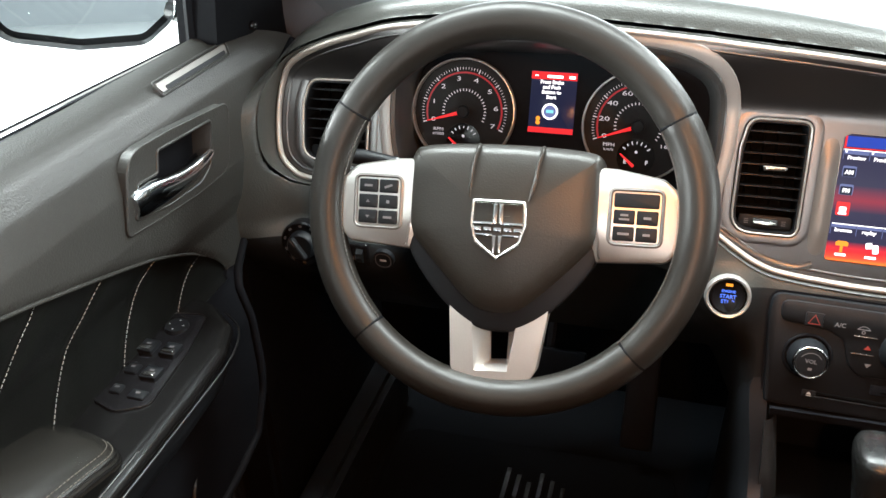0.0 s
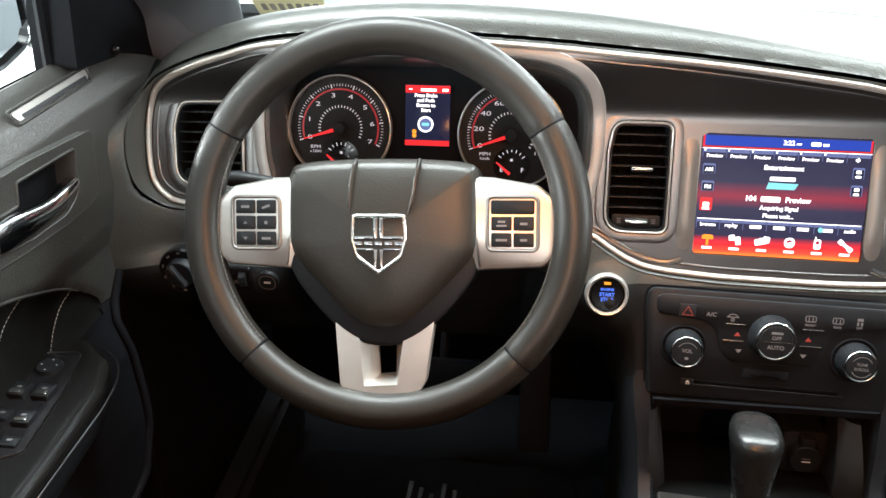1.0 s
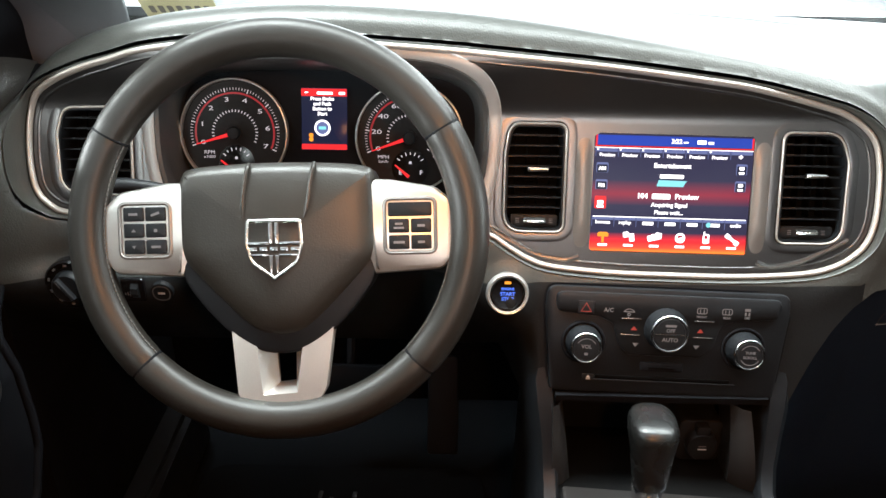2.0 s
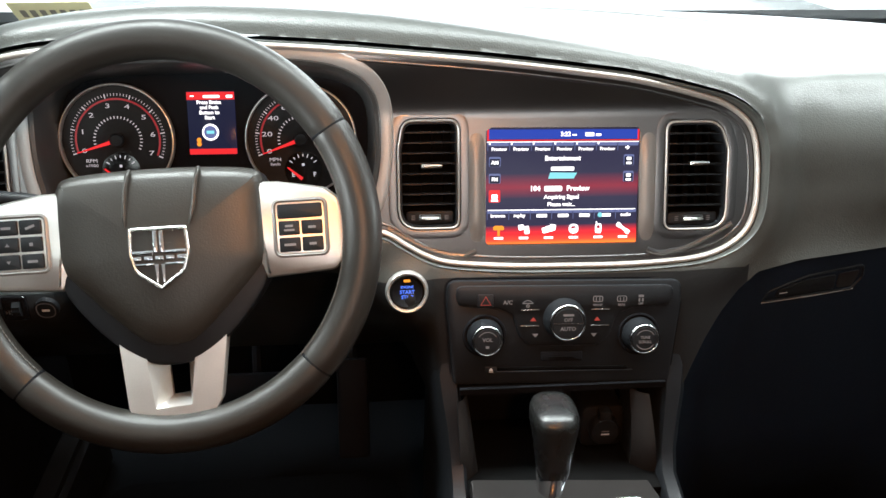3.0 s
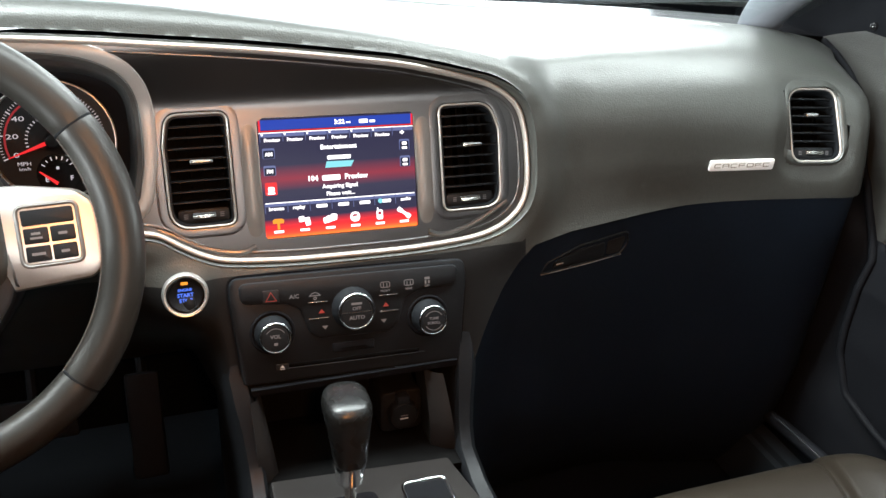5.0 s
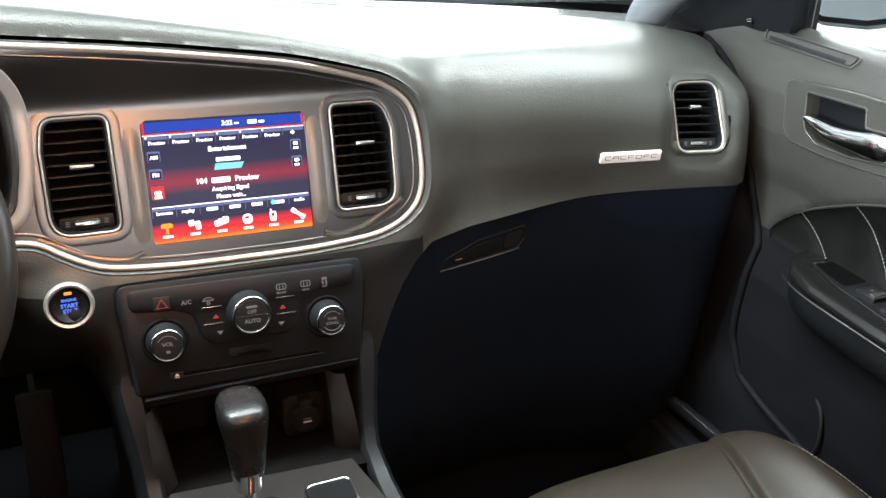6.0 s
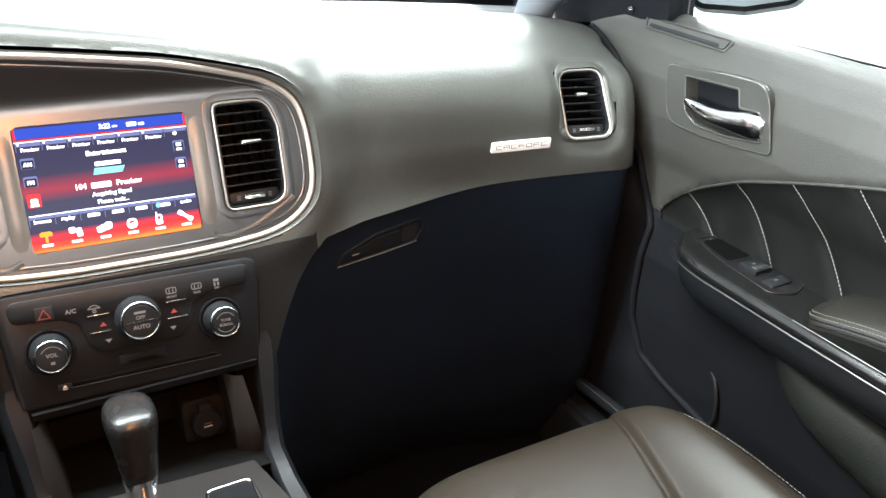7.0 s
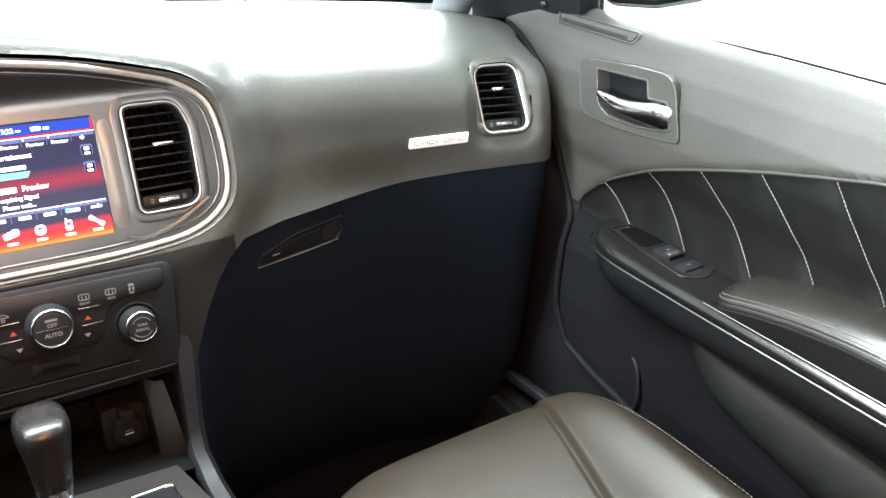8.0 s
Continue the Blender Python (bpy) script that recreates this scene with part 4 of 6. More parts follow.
def dial(cx, cz, words, a0, a1, needle, small, unit):
    m = CM @ Matrix.Translation((*uv(cx, cz), 0))
    g = part("dial", revolve([(0.0001, -0.006), (0.060, -0.006), (0.060, -0.003), (0.0001, -0.003)], 48), DIAL_FACE, clu, "round dial with red ring and white figures", m)
    circle = [(0.0605 * math.cos(2 * math.pi * i / 64), 0.0605 * math.sin(2 * math.pi * i / 64)) for i in range(64)]
    part("dial_ring", ring_sweep(circle, [(-0.0004, -0.003), (-0.0004, 0.0045), (0.0, 0.0052), (0.0010, 0.0050), (0.0016, 0.0040), (0.0018, -0.003)]), SILVER, g, "thin chrome ring", m)
    part("red_band", arc_band(0.0442, 0.0462, a1, a0, -0.0024), G_DIMRED, g, "", m)
    n = len(words) - 1
    for i, wd in enumerate(words):
        a = radians(a0 + (a1 - a0) * i / n)
        if wd:
            part("figure", lettering(wd, 0.0072 if len(wd) < 3 else 0.0056, 0.0384 * math.cos(a), 0.0384 * math.sin(a), -0.0022, stretch=1.75, bold=0.0), G_DIAL, g, "", m)
        part("major_mark", bar(0.0048, 0.0012, 0.0492 * math.cos(a), 0.0492 * math.sin(a), -0.0022, math.degrees(a)), G_DIAL, g, "", m)
    ticks = [bar(0.0028, 0.0006, 0.0500 * math.cos(a), 0.0500 * math.sin(a), -0.0023, math.degrees(a)) for a in (radians(a0 + (a1 - a0) * k / (8 * n)) for k in range(8 * n + 1))]
    tagged(part("minor_marks", joined(ticks), G_DIAL, g, "", m), kind="stuff")
    inner = [bar(0.0028, 0.0011, 0.0252 * math.cos(a), 0.0252 * math.sin(a), -0.0023, math.degrees(a)) for a in (radians(a0 + (a1 - a0) * k / 26) for k in range(27))]
    tagged(part("inner_marks", joined(inner), G_DIAL, g, "", m), kind="stuff")
    b = plate(fillet([(0.046, 0.0004), (0.004, 0.0022), (0.004, -0.0022), (0.046, -0.0004)], 0.0004, 2), 0.001, 0.003, 0.0006)
    part("needle", moved(b, 0, 0, 0, needle), G_RED, g, "glowing red needle", m)
    part("needle_cap", revolve([(0.0001, 0), (0.0075, 0), (0.0075, 0.0045), (0.0062, 0.0060), (0.0001, 0.0060)], 24), PLASTIC, g, "", m)
    for k, wd in enumerate(unit):
        part("unit_word", lettering(wd, 0.0056 if k == 0 else 0.0046, -0.0300, -0.0225 - 0.0052 * k, -0.0022, stretch=1.2, bold=0.0), G_DIAL, g, "", m)
    sm = m @ Matrix.Translation((0.001, -0.0345, 0))
    sub = part("small_dial", revolve([(0.0001, -0.004), (0.021, -0.004), (0.021, -0.0022), (0.0001, -0.0022)], 36), GLOSS, clu, "small dial inside the larger one", sm)
    for k in range(7):
        a = radians(35 + 110 * k / 6)
        part("mark", bar(0.0028 if k % 2 else 0.0040, 0.0010, 0.0165 * math.cos(a), 0.0165 * math.sin(a), -0.0018, math.degrees(a)), G_DIAL, sub, "", sm)
    part("symbol", bar(0.0030, 0.0030, 0, 0.006, -0.0018), G_DIAL, sub, "", sm)
    part("letter", lettering(small[0], 0.0068, -0.0115, -0.0055, -0.0018), G_DIAL, sub, "", sm)
    part("letter", lettering(small[1], 0.0068, 0.0125, -0.0055, -0.0018), G_DIAL, sub, "", sm)
    nb = plate(fillet([(0.019, 0.0006), (-0.002, 0.0018), (-0.002, -0.0018), (0.019, -0.0006)], 0.0004, 2), -0.001, 0.001, 0.0005)
    part("needle", moved(nb, -0.003, -0.009, 0, 140), G_RED, sub, "glowing red needle", sm)


dial(-0.4905, 0.926, ["0", "1", "2", "3", "4", "5", "6", "7"], 197, -23, 197, "CH", ("RPM", "x1000"))
dial(-0.2895, 0.924, ["0", "20", "40", "60", "80", "100", "120", "140", "160"], 200, -32, 200, "EF", ("MPH", "km/h"))
KM = CM @ Matrix.Translation((*uv(-0.3875, 0.9425), 0))
ins = part("message_display", plate(rrect(0.052, 0.070, 0.0008), -0.006, -0.0030, 0.0003), G_NAVY, clu, "small lit message display with red bands", KM)
part("band", bar(0.052, 0.0085, 0, 0.0300, -0.0025, r=0.0004), G_RED, ins, "", KM)
part("band", bar(0.052, 0.0062, 0, -0.0315, -0.0025, r=0.0004), G_RED, ins, "", KM)
part("band_mark", bar(0.018, 0.0030, 0.001, 0.0292, -0.0020), G_WHITE, ins, "", KM)
part("band_mark", bar(0.0070, 0.0030, 0.0205, 0.0292, -0.0020), G_WHITE, ins, "", KM)
part("band_mark", bar(0.0040, 0.0014, -0.020, 0.0298, -0.0020), G_WHITE, ins, "", KM)
for k, wd in enumerate(("Press Brake", "and Push", "Button to", "Start")):
    part("message_word", lettering(wd, 0.0056, -0.002, 0.0228 - 0.0056 * k, -0.0022), G_WHITE, ins, "", KM)
part("symbol_disc", moved(revolve([(0.0001, 0), (0.0092, 0)], 28), -0.002, -0.0100, -0.0022), G_WHITE, ins, "", KM)
part("symbol_disc", moved(revolve([(0.0001, 0), (0.0072, 0)], 28), -0.002, -0.0100, -0.0018), G_STEEL, ins, "", KM)
part("symbol_bar", bar(0.0085, 0.0036, -0.002, -0.0100, -0.0014), G_CYAN, ins, "", KM)
for k in range(2):
    part("warning_mark", moved(revolve([(0.0001, 0), (0.0026, 0)], 14), -0.0150, -0.0185 - 0.0046 * k, -0.0020), G_ORANGE, ins, "", KM)

# ---- steering wheel ----
WM = face_frame((-0.392, 0.5525, 0.9270), (1, 0, 0), (0, 0.4252, 0.9051)) @ Matrix.Rotation(radians(2.2), 4, "Z")
whl = thing("steering_wheel", WM.translation, "black leather steering wheel with satin silver spokes", "steering wheel")
RR, RT = 0.1704, 0.0174
RM = WM @ Matrix.Translation((0, -0.0008, 0))


def rim_piece(a0, a1, n):
    """A stretch of the rim; it narrows a little at its ends, where the leather is sewn."""
    bm = bmesh.new()
    rings = []
    for i in range(n + 1):
        s = i / n
        a = radians(a0 + (a1 - a0) * s)
        e = min(s, 1 - s) * n
        k = 1.0 if e >= 1 else 0.965
        ring = []
        for j in range(22):
            b = 2 * math.pi * j / 22
            r = RR + RT * k * math.cos(b) * 1.0
            ring.append((r * math.cos(a), r * math.sin(a), RT * k * 0.94 * math.sin(b)))
        rings.append(ring)
    vs = skin_rings(bm, rings)
    bm.faces.new(vs[0][::-1])
    bm.faces.new(vs[-1])
    return bm


ANG = (30.5, 149.5, 224.0, 316.0)
part("rim_top", rim_piece(ANG[0] + 0.25, ANG[1] - 0.25, 72), LEATHER, whl, "smooth black upper rim", RM)
part("rim_side", rim_piece(ANG[1] + 0.25, ANG[2] - 0.25, 48), LEATHER, whl, "black leather side rim", RM)
part("rim_side", rim_piece(ANG[3] + 0.25 - 360, ANG[0] - 0.25, 48), LEATHER, whl, "black leather side rim", RM)
part("rim_bottom", rim_piece(ANG[2] + 0.25, ANG[3] - 0.25, 48), LEATHER, whl, "black leather lower rim", RM)
for a in ANG:
    part("rim_seam", rim_piece(a - 0.5, a + 0.5, 2), DARK, whl, "", RM @ Matrix.Diagonal((0.9996, 0.9996, 0.985, 1)))
for a0, a1 in ((150.5, 223), (32 - 76, 29)):
    st = []
    for k in range(46):
        a = radians(a0 + (a1 - a0) * k / 45)
        r = RR - RT * 0.95
        b = slab(-0.0004, 0.0004, -0.0016, 0.0016, -0.0005, 0.0005)
        b.transform(Matrix.Translation((r * math.cos(a), r * math.sin(a), 0.0062)) @ Matrix.Rotation(a, 4, "Z"))
        st.append(b)
    tagged(part("rim_stitching", joined(st), THREAD_DARK, whl, "", RM), kind="stuff")
HUB = smooth_loop([(0.088, 0.030), (0.086, 0.047), (0.075, 0.055), (0.028, 0.0585), (-0.028, 0.0585), (-0.075, 0.055), (-0.086, 0.047), (-0.088, 0.030), (-0.0885, -0.018), (-0.086, -0.040), (-0.076, -0.058), (-0.056, -0.082), (-0.036, -0.099), (-0.014, -0.1095), (0.014, -0.1095), (0.036, -0.099), (0.056, -0.082), (0.076, -0.058), (0.086, -0.040), (0.0885, -0.018)], 4)


COVER = smooth_loop([(0.088, 0.030), (0.086, 0.047), (0.075, 0.055), (0.028, 0.0585), (-0.028, 0.0585), (-0.075, 0.055), (-0.086, 0.047), (-0.088, 0.030), (-0.0885, -0.008), (-0.0865, -0.022), (-0.079, -0.034), (-0.056, -0.059), (-0.030, -0.084), (-0.012, -0.0935), (0.012, -0.0935), (0.030, -0.084), (0.056, -0.059), (0.079, -0.034), (0.0865, -0.022), (0.0885, -0.008)], 5)


def hub_cover():
    HUB = COVER
    bm = bmesh.new()
    rings = [[(x, y, -0.045) for x, y in grow(HUB, -0.006)], [(x, y, -0.02) for x, y in grow(HUB, 0.0)], [(x, y, -0.004) for x, y in grow(HUB, 0.0012)], [(x, y, 0.0020) for x, y in grow(HUB, -0.0008)], [(x, y, 0.0062) for x, y in grow(HUB, -0.0045)], [(x, y, 0.0085) for x, y in grow(HUB, -0.009)]]
    for s in (0.86, 0.7, 0.5, 0.3, 0.12):
        rings.append([(x * s, (y + 0.01) * s - 0.01, 0.0095 + 0.0065 * (1 - s * s)) for x, y in grow(HUB, -0.010)])
    vs = skin_rings(bm, rings)
    bm.faces.new(vs[-1])
    bm.faces.new(vs[0][::-1])
    return bm


part("hub_cover", hub_cover(), LEATHER_SMOOTH, whl, "black grained airbag cover", WM)
part("hub_lower", plate(HUB, -0.045, 0.0035, 0.004), PLASTIC, whl, "matt black lower hub edge", WM)
for s in (-1, 1):
    top, mid, end = (-0.0240, -0.0275, -0.0282) if s < 0 else (0.0340, 0.0298, 0.0255)
    pth = smooth_path([(top, 0.0585, 0.0035), (top, 0.0540, 0.0100), (mid + 0.4 * (top - mid), 0.042, 0.0125), (mid, 0.028, 0.0140), (end, 0.011, 0.0150)], 6)
    part("hub_seam", tube(pth, [0.0024] * (len(pth) - 4) + [0.0024 * (1 - k / 4.5) for k in range(4)], 8, 0.8), LEATHER_SMOOTH, whl, "", WM)
# side spokes with button pads
for s in (-1, 1):
    sp = fillet([(s * 0.076, 0.044), (s * 0.100, 0.043), (s * 0.140, 0.036), (s * 0.1565, 0.022), (s * 0.1565, -0.026), (s * 0.145, -0.037), (s * 0.0855, -0.0405), (s * 0.078, -0.022)], [0.003, 0.01, 0.012, 0.012, 0.012, 0.012, 0.002, 0.003], 4)
    if s < 0:
        sp = sp[::-1]
    spoke = part("spoke", plate(sp, -0.026, 0.0050, 0.0055), SILVER, whl, "satin silver spoke", WM)
    pm = WM @ Matrix.Translation((s * 0.1175, 0.0020, 0.0050))
    bezel = part("pad_bezel", ring_sweep(rrect(0.0445, 0.0475, 0.006), [(0.0022, -0.001), (0.0018, 0.0010), (0.0, 0.0018), (-0.0016, 0.0002), (-0.0018, -0.004), (0.0022, -0.004)]), POST, spoke, "", pm)
    part("button_bed", plate(rrect(0.0425, 0.0455, 0.005), -0.004, -0.0008, 0.0), GLOSS, spoke, "black button bed", pm, smooth=False)
    rows = [(0.0145, 0.0125), (0.0, 0.0125), (-0.0145, 0.0125)]
    for ri, (y, h) in enumerate(rows):
        if s > 0 and ri == 0:
            part("button", moved(plate(rrect(0.0385, 0.0125, 0.002), 0, 0.0022, 0.0008), 0, y, -0.001), PLASTIC, spoke, "blank black switch panel", pm)
            continue
        for x in (-0.0098, 0.0098):
            part("button", moved(plate(rrect(0.0182, h, 0.0015), 0, 0.0028, 0.0009), x, y, -0.001), PLASTIC, spoke, "soft black button", pm)
            if s < 0:
                if ri == 0:
                    b = bar(0.0080, 0.0022, x, y, 0.0021, 20 if x > 0 else 0)
                elif x < 0:
                    b = shape([(x - 0.002, y - 0.0012), (x + 0.002, y - 0.0012), (x, y + 0.0016)] if ri == 1 else [(x - 0.002, y + 0.0012), (x, y - 0.0016), (x + 0.002, y + 0.0012)], 0.0021)
                else:
                    b = bar(0.0030, 0.0030, x, y, 0.0021) if ri == 1 else bar(0.0085, 0.0022, x, y, 0.0021)
            else:
                b = [[joined([bar(0.0068, 0.0020, x, y + 0.0018, 0.0021), bar(0.0090, 0.0018, x, y - 0.0018, 0.0021)]), bar(0.0066, 0.0022, x, y, 0.0021)][int(x > 0)], [bar(0.0100, 0.0022, x, y, 0.0021), bar(0.0062, 0.0022, x, y, 0.0021)][int(x > 0)]][ri - 1]
            part("button_mark", b, MARK_DIM, spoke, "", pm)
# lower spoke with a slot
LOW = fillet([(0.0475, -0.085), (0.0390, -0.142), (0.030, -0.1575), (0.0, -0.161), (-0.030, -0.1600), (-0.0400, -0.148), (-0.0445, -0.085)][::-1], [0.002, 0.01, 0.014, 0.02, 0.014, 0.01, 0.002], 4)
# the slot's flanks fall back from the front face to a narrow opening
FRONT = [(0.0210, -0.088), (0.0130, -0.1460), (-0.0180, -0.1480), (-0.0240, -0.088)]
BACK = [(0.0105, -0.088), (0.0095, -0.1385), (-0.0058, -0.1400), (-0.0085, -0.088)]
lo_spoke = part("lower_spoke", holed(LOW, [FRONT], 0.0030, 0.0004), SILVER, whl, "satin silver lower spoke with an open slot", WM, smooth=False)
part("spoke_edge", ring_sweep(grow(LOW, -0.0012), [(-0.0008, 0.0030), (0.0006, 0.0027), (0.0018, 0.0012), (0.0020, -0.010), (0.0005, -0.016)], False), SILVER, lo_spoke, "", WM)
ch = bmesh.new()
va = [ch.verts.new((x, y, 0.0030)) for x, y in FRONT]
vb = [ch.verts.new((x, y, -0.0130)) for x, y in BACK]
vc = [ch.verts.new((x, y, -0.0180)) for x, y in BACK]
for k in range(3):
    ch.faces.new((va[k], va[k + 1], vb[k + 1], vb[k]))
    ch.faces.new((vb[k], vb[k + 1], vc[k + 1], vc[k]))
part("channel", ch, SILVER, lo_spoke, "", WM, smooth=False)
# shield emblem
SH = [(0.0255, 0.0265), (-0.0255, 0.0265), (-0.0268, 0.004), (-0.022, -0.012), (0.0, -0.027), (0.022, -0.012), (0.0268, 0.004)]
EM = WM @ Matrix.Translation((-0.001, -0.0165, 0.0150)) @ Matrix.Diagonal((0.96, 1.02, 1.0, 1.0))
emb = part("emblem", plate(fillet(SH, [0.004, 0.004, 0.006, 0.01, 0.003, 0.01, 0.006], 3), -0.003, 0.0008, 0.0006), LEATHER_SMOOTH, whl, "chrome outlined shield emblem", EM)
part("emblem_edge", ring_sweep(fillet(SH, [0.004, 0.004, 0.006, 0.01, 0.003, 0.01, 0.006], 3), half_round(0.0040, 0.0024, 0.0004, 6, -0.0018)), CHROME_SOFT, emb, "chrome shield outline", EM)
for x in (-0.0028, 0.0028):
    part("emblem_bar", moved(plate(fillet([(0.0021, 0.009), (-0.0018, 0.009), (-0.0022, -0.009), (0.0022, -0.009)], 0.0006, 2), 0, 0.0022, 0.0008), x, 0.0140, 0.0004), CHROME, emb, "", EM)
    part("emblem_bar", moved(plate(fillet([(0.0020, 0.007), (-0.0020, 0.007), (-0.0012, -0.009), (0.0012, -0.009)], 0.0006, 2), 0, 0.0022, 0.0008), x, -0.0115, 0.0004), CHROME, emb, "", EM)
for s in (-1, 1):
    part("emblem_bar", moved(plate(rrect(0.019, 0.0030, 0.0010), 0, 0.0020, 0.0008), s * 0.0140, 0.0055, 0.0004), CHROME, emb, "", EM)
    part("emblem_bar", moved(plate(rrect(0.018, 0.0022, 0.0008), 0, 0.0020, 0.0008), s * 0.0135, -0.0045, 0.0004), CHROME, emb, "", EM)
for k in range(5):
    part("emblem_mark", moved(plate(rrect(0.0075, 0.0036, 0.0010), 0, 0.0018, 0.0005), -0.0190 + 0.0095 * k, 0.0006, 0.0006), CHROME, emb, "", EM)
# column shroud and stalk
col = thing("steering_column", (-0.392, 0.66, 0.87), "black plastic steering column shroud with a stalk", "steering column")
sh = tube([WM @ Vector((0, -0.012, -0.040)), WM @ Vector((0, -0.016, -0.09)), WM @ Vector((0, -0.020, -0.17)), WM @ Vector((0, -0.02, -0.26))], [0.050, 0.062, 0.070, 0.070], 20)
part("shroud", sh, PLASTIC, col)
part("stalk", tube([WM @ Vector((-0.05, 0.024, -0.085)), WM @ Vector((-0.105, 0.035, -0.068)), WM @ Vector((-0.135, 0.040, -0.066)), WM @ Vector((-0.160, 0.043, -0.064)), WM @ Vector((-0.182, 0.044, -0.062))], [0.006, 0.0060, 0.0072, 0.0085, 0.0070], 12), PLASTIC, col, "black multifunction stalk")
part("stalk_band", tube([WM @ Vector((-0.122, 0.0375, -0.067)), WM @ Vector((-0.125, 0.0380, -0.0668))], 0.0078, 12), CHROME_SOFT, col)

# ---- lower dash: light switch, dimmer, boot release ----
def on_skin(x, z, off=0.0):
    P, _ = dash_profile(x)
    Q = P[40:]
    y = float(np.interp(-z, -Q[:, 1], Q[:, 0]))
    y2 = float(np.interp(-(z - 0.02), -Q[:, 1], Q[:, 0]))
    sl = (y - y2) / 0.02
    m = face_frame((x, y, z), (1, 0, 0), (0, sl, 1))
    return m @ Matrix.Translation((0, 0, off))


LM = on_skin(-0.661, 0.7875)
ls = thing("headlight_switch", LM.translation, "round black headlight switch with white marks", "headlight switch")
part("bezel", revolve([(0.0001, -0.01), (0.029, -0.01), (0.029, 0.002), (0.027, 0.004), (0.020, 0.003), (0.0001, 0.003)], 36), GLOSS, ls, "", LM)
part("knob", revolve([(0.0001, 0.0), (0.0185, 0.0), (0.0170, 0.012), (0.0150, 0.014), (0.0001, 0.014)], 36), PLASTIC, ls, "", LM)
part("grip", moved(plate(rrect(0.006, 0.030, 0.002), 0.012, 0.021, 0.002), 0, 0, 0, 35), PLASTIC, ls, "", LM)
for k in range(7):
    a = radians(60 + 35 * k)
    part("mark", bar(0.0042, 0.0024, 0.0235 * math.cos(a), 0.0235 * math.sin(a), 0.0040, math.degrees(a) + 90), MARK_DIM, ls, "", LM)
part("pointer", bar(0.0010, 0.012, -0.006, 0.009, 0.0215, 35), MARK_DIM, ls, "", LM)
DM = on_skin(-0.591, 0.783)
dm = thing("dimmer_switch", DM.translation, "small black dimmer wheel in a recessed panel", "dimmer switch")
part("bed", block(0.026, 0.030, 0.004, 0.002), GLOSS, dm, "", DM)
part("wheel", moved(revolve([(0.0001, -0.004), (0.010, -0.004), (0.010, 0.004), (0.0001, 0.004)], 24, 0.0004, 12), 0, 0, 0), PLASTIC, dm, "", DM @ Matrix.Translation((0.003, 0, 0.0)) @ Matrix.Rotation(radians(90), 4, "Y"))
for k in range(4):
    part("mark", bar(0.0014, 0.003 + 0.002 * k, -0.009 + 0.0028 * k, -0.004, 0.0045), MARK_DIM, dm, "", DM)
TM = on_skin(-0.560, 0.780)
tr = thing("boot_release", TM.translation, "round black push button with a grey ring", "push button")
part("ring", revolve([(0.0001, -0.004), (0.0125, -0.004), (0.0125, 0.002), (0.0105, 0.003), (0.0001, 0.0025)], 28), PLASTIC, tr, "", TM)
part("ring_mark", ring_sweep(rrect(0.019, 0.019, 0.0095, n=6), [(0.0006, 0.0032), (-0.0006, 0.0032)], False), MARK_DIM, tr, "", TM)
part("symbol", bar(0.008, 0.0030, 0, 0, 0.0032), MARK, tr, "", TM)

# ---- engine start button ----
ST = on_skin(-0.1765, 0.7890, 0.001)
sb = thing("start_button", ST.translation, "engine start button in a silver ring, lit blue", "start button")
part("ring", ring_sweep([(0.0208 * math.cos(2 * math.pi * i / 56), 0.0208 * math.sin(2 * math.pi * i / 56)) for i in range(56)], [(-0.0016, -0.004), (-0.0016, 0.0022), (-0.0010, 0.0042), (0.0008, 0.0046), (0.0020, 0.0030), (0.0030, -0.004)]), SILVER, sb, "satin silver ring", ST)
part("cap", revolve([(0.0001, -0.004), (0.0178, -0.004), (0.0178, 0.000), (0.0165, 0.0020), (0.0001, 0.0010)], 40), GLOSS, sb, "black button cap", ST)
part("led", bar(0.0072, 0.0030, 0, 0.0130, 0.0026), G_ORANGE, sb, "amber indicator", ST)
for k, (wd, size) in enumerate((("ENGINE", 0.0040), ("START", 0.0056), ("STOP", 0.0056))):
    part("word", lettering(wd, size, 0, 0.0060 - 0.0056 * k, 0.0024), G_START, sb, "", ST)

# ---- audio and climate panel ----
AM = FM @ Matrix.Translation((0, uv(0, 0.738)[1], 0.0)) @ Matrix.Rotation(radians(-1.4), 4, "Z")
PANEL = fillet([(0.1335, 0.0555), (-0.1335, 0.0555), (-0.1345, 0.030), (-0.1250, -0.0650), (0.1250, -0.0650), (0.1345, 0.030)], [0.012, 0.012, 0.03, 0.006, 0.006, 0.03], 5)
ap = thing("climate_panel", AM.translation, "black audio and climate control panel with three chrome-ringed knobs", "control panel")
part("faceplate", plate(PANEL, -0.02, 0.0120, 0.003), PLASTIC, ap, "matt black face plate", AM)
part("gap", ring_sweep(grow(PANEL, 0.0012), [(-0.0015, 0.004), (0.0012, 0.004), (0.0012, 0.0068), (-0.0015, 0.0068)]), DARK, ap, "", AM)
W0 = 0.0122
UP = fillet([(0.126, 0.0505), (-0.126, 0.0505), (-0.122, 0.0265), (-0.075, 0.0225), (-0.060, 0.0155), (-0.052, -0.010), (-0.040, -0.0205), (0.040, -0.0205), (0.052, -0.010), (0.060, 0.0155), (0.075, 0.0225), (0.122, 0.0265)], [0.010, 0.010, 0.010, 0.01, 0.01, 0.01, 0.008, 0.008, 0.01, 0.01, 0.01, 0.010], 4)
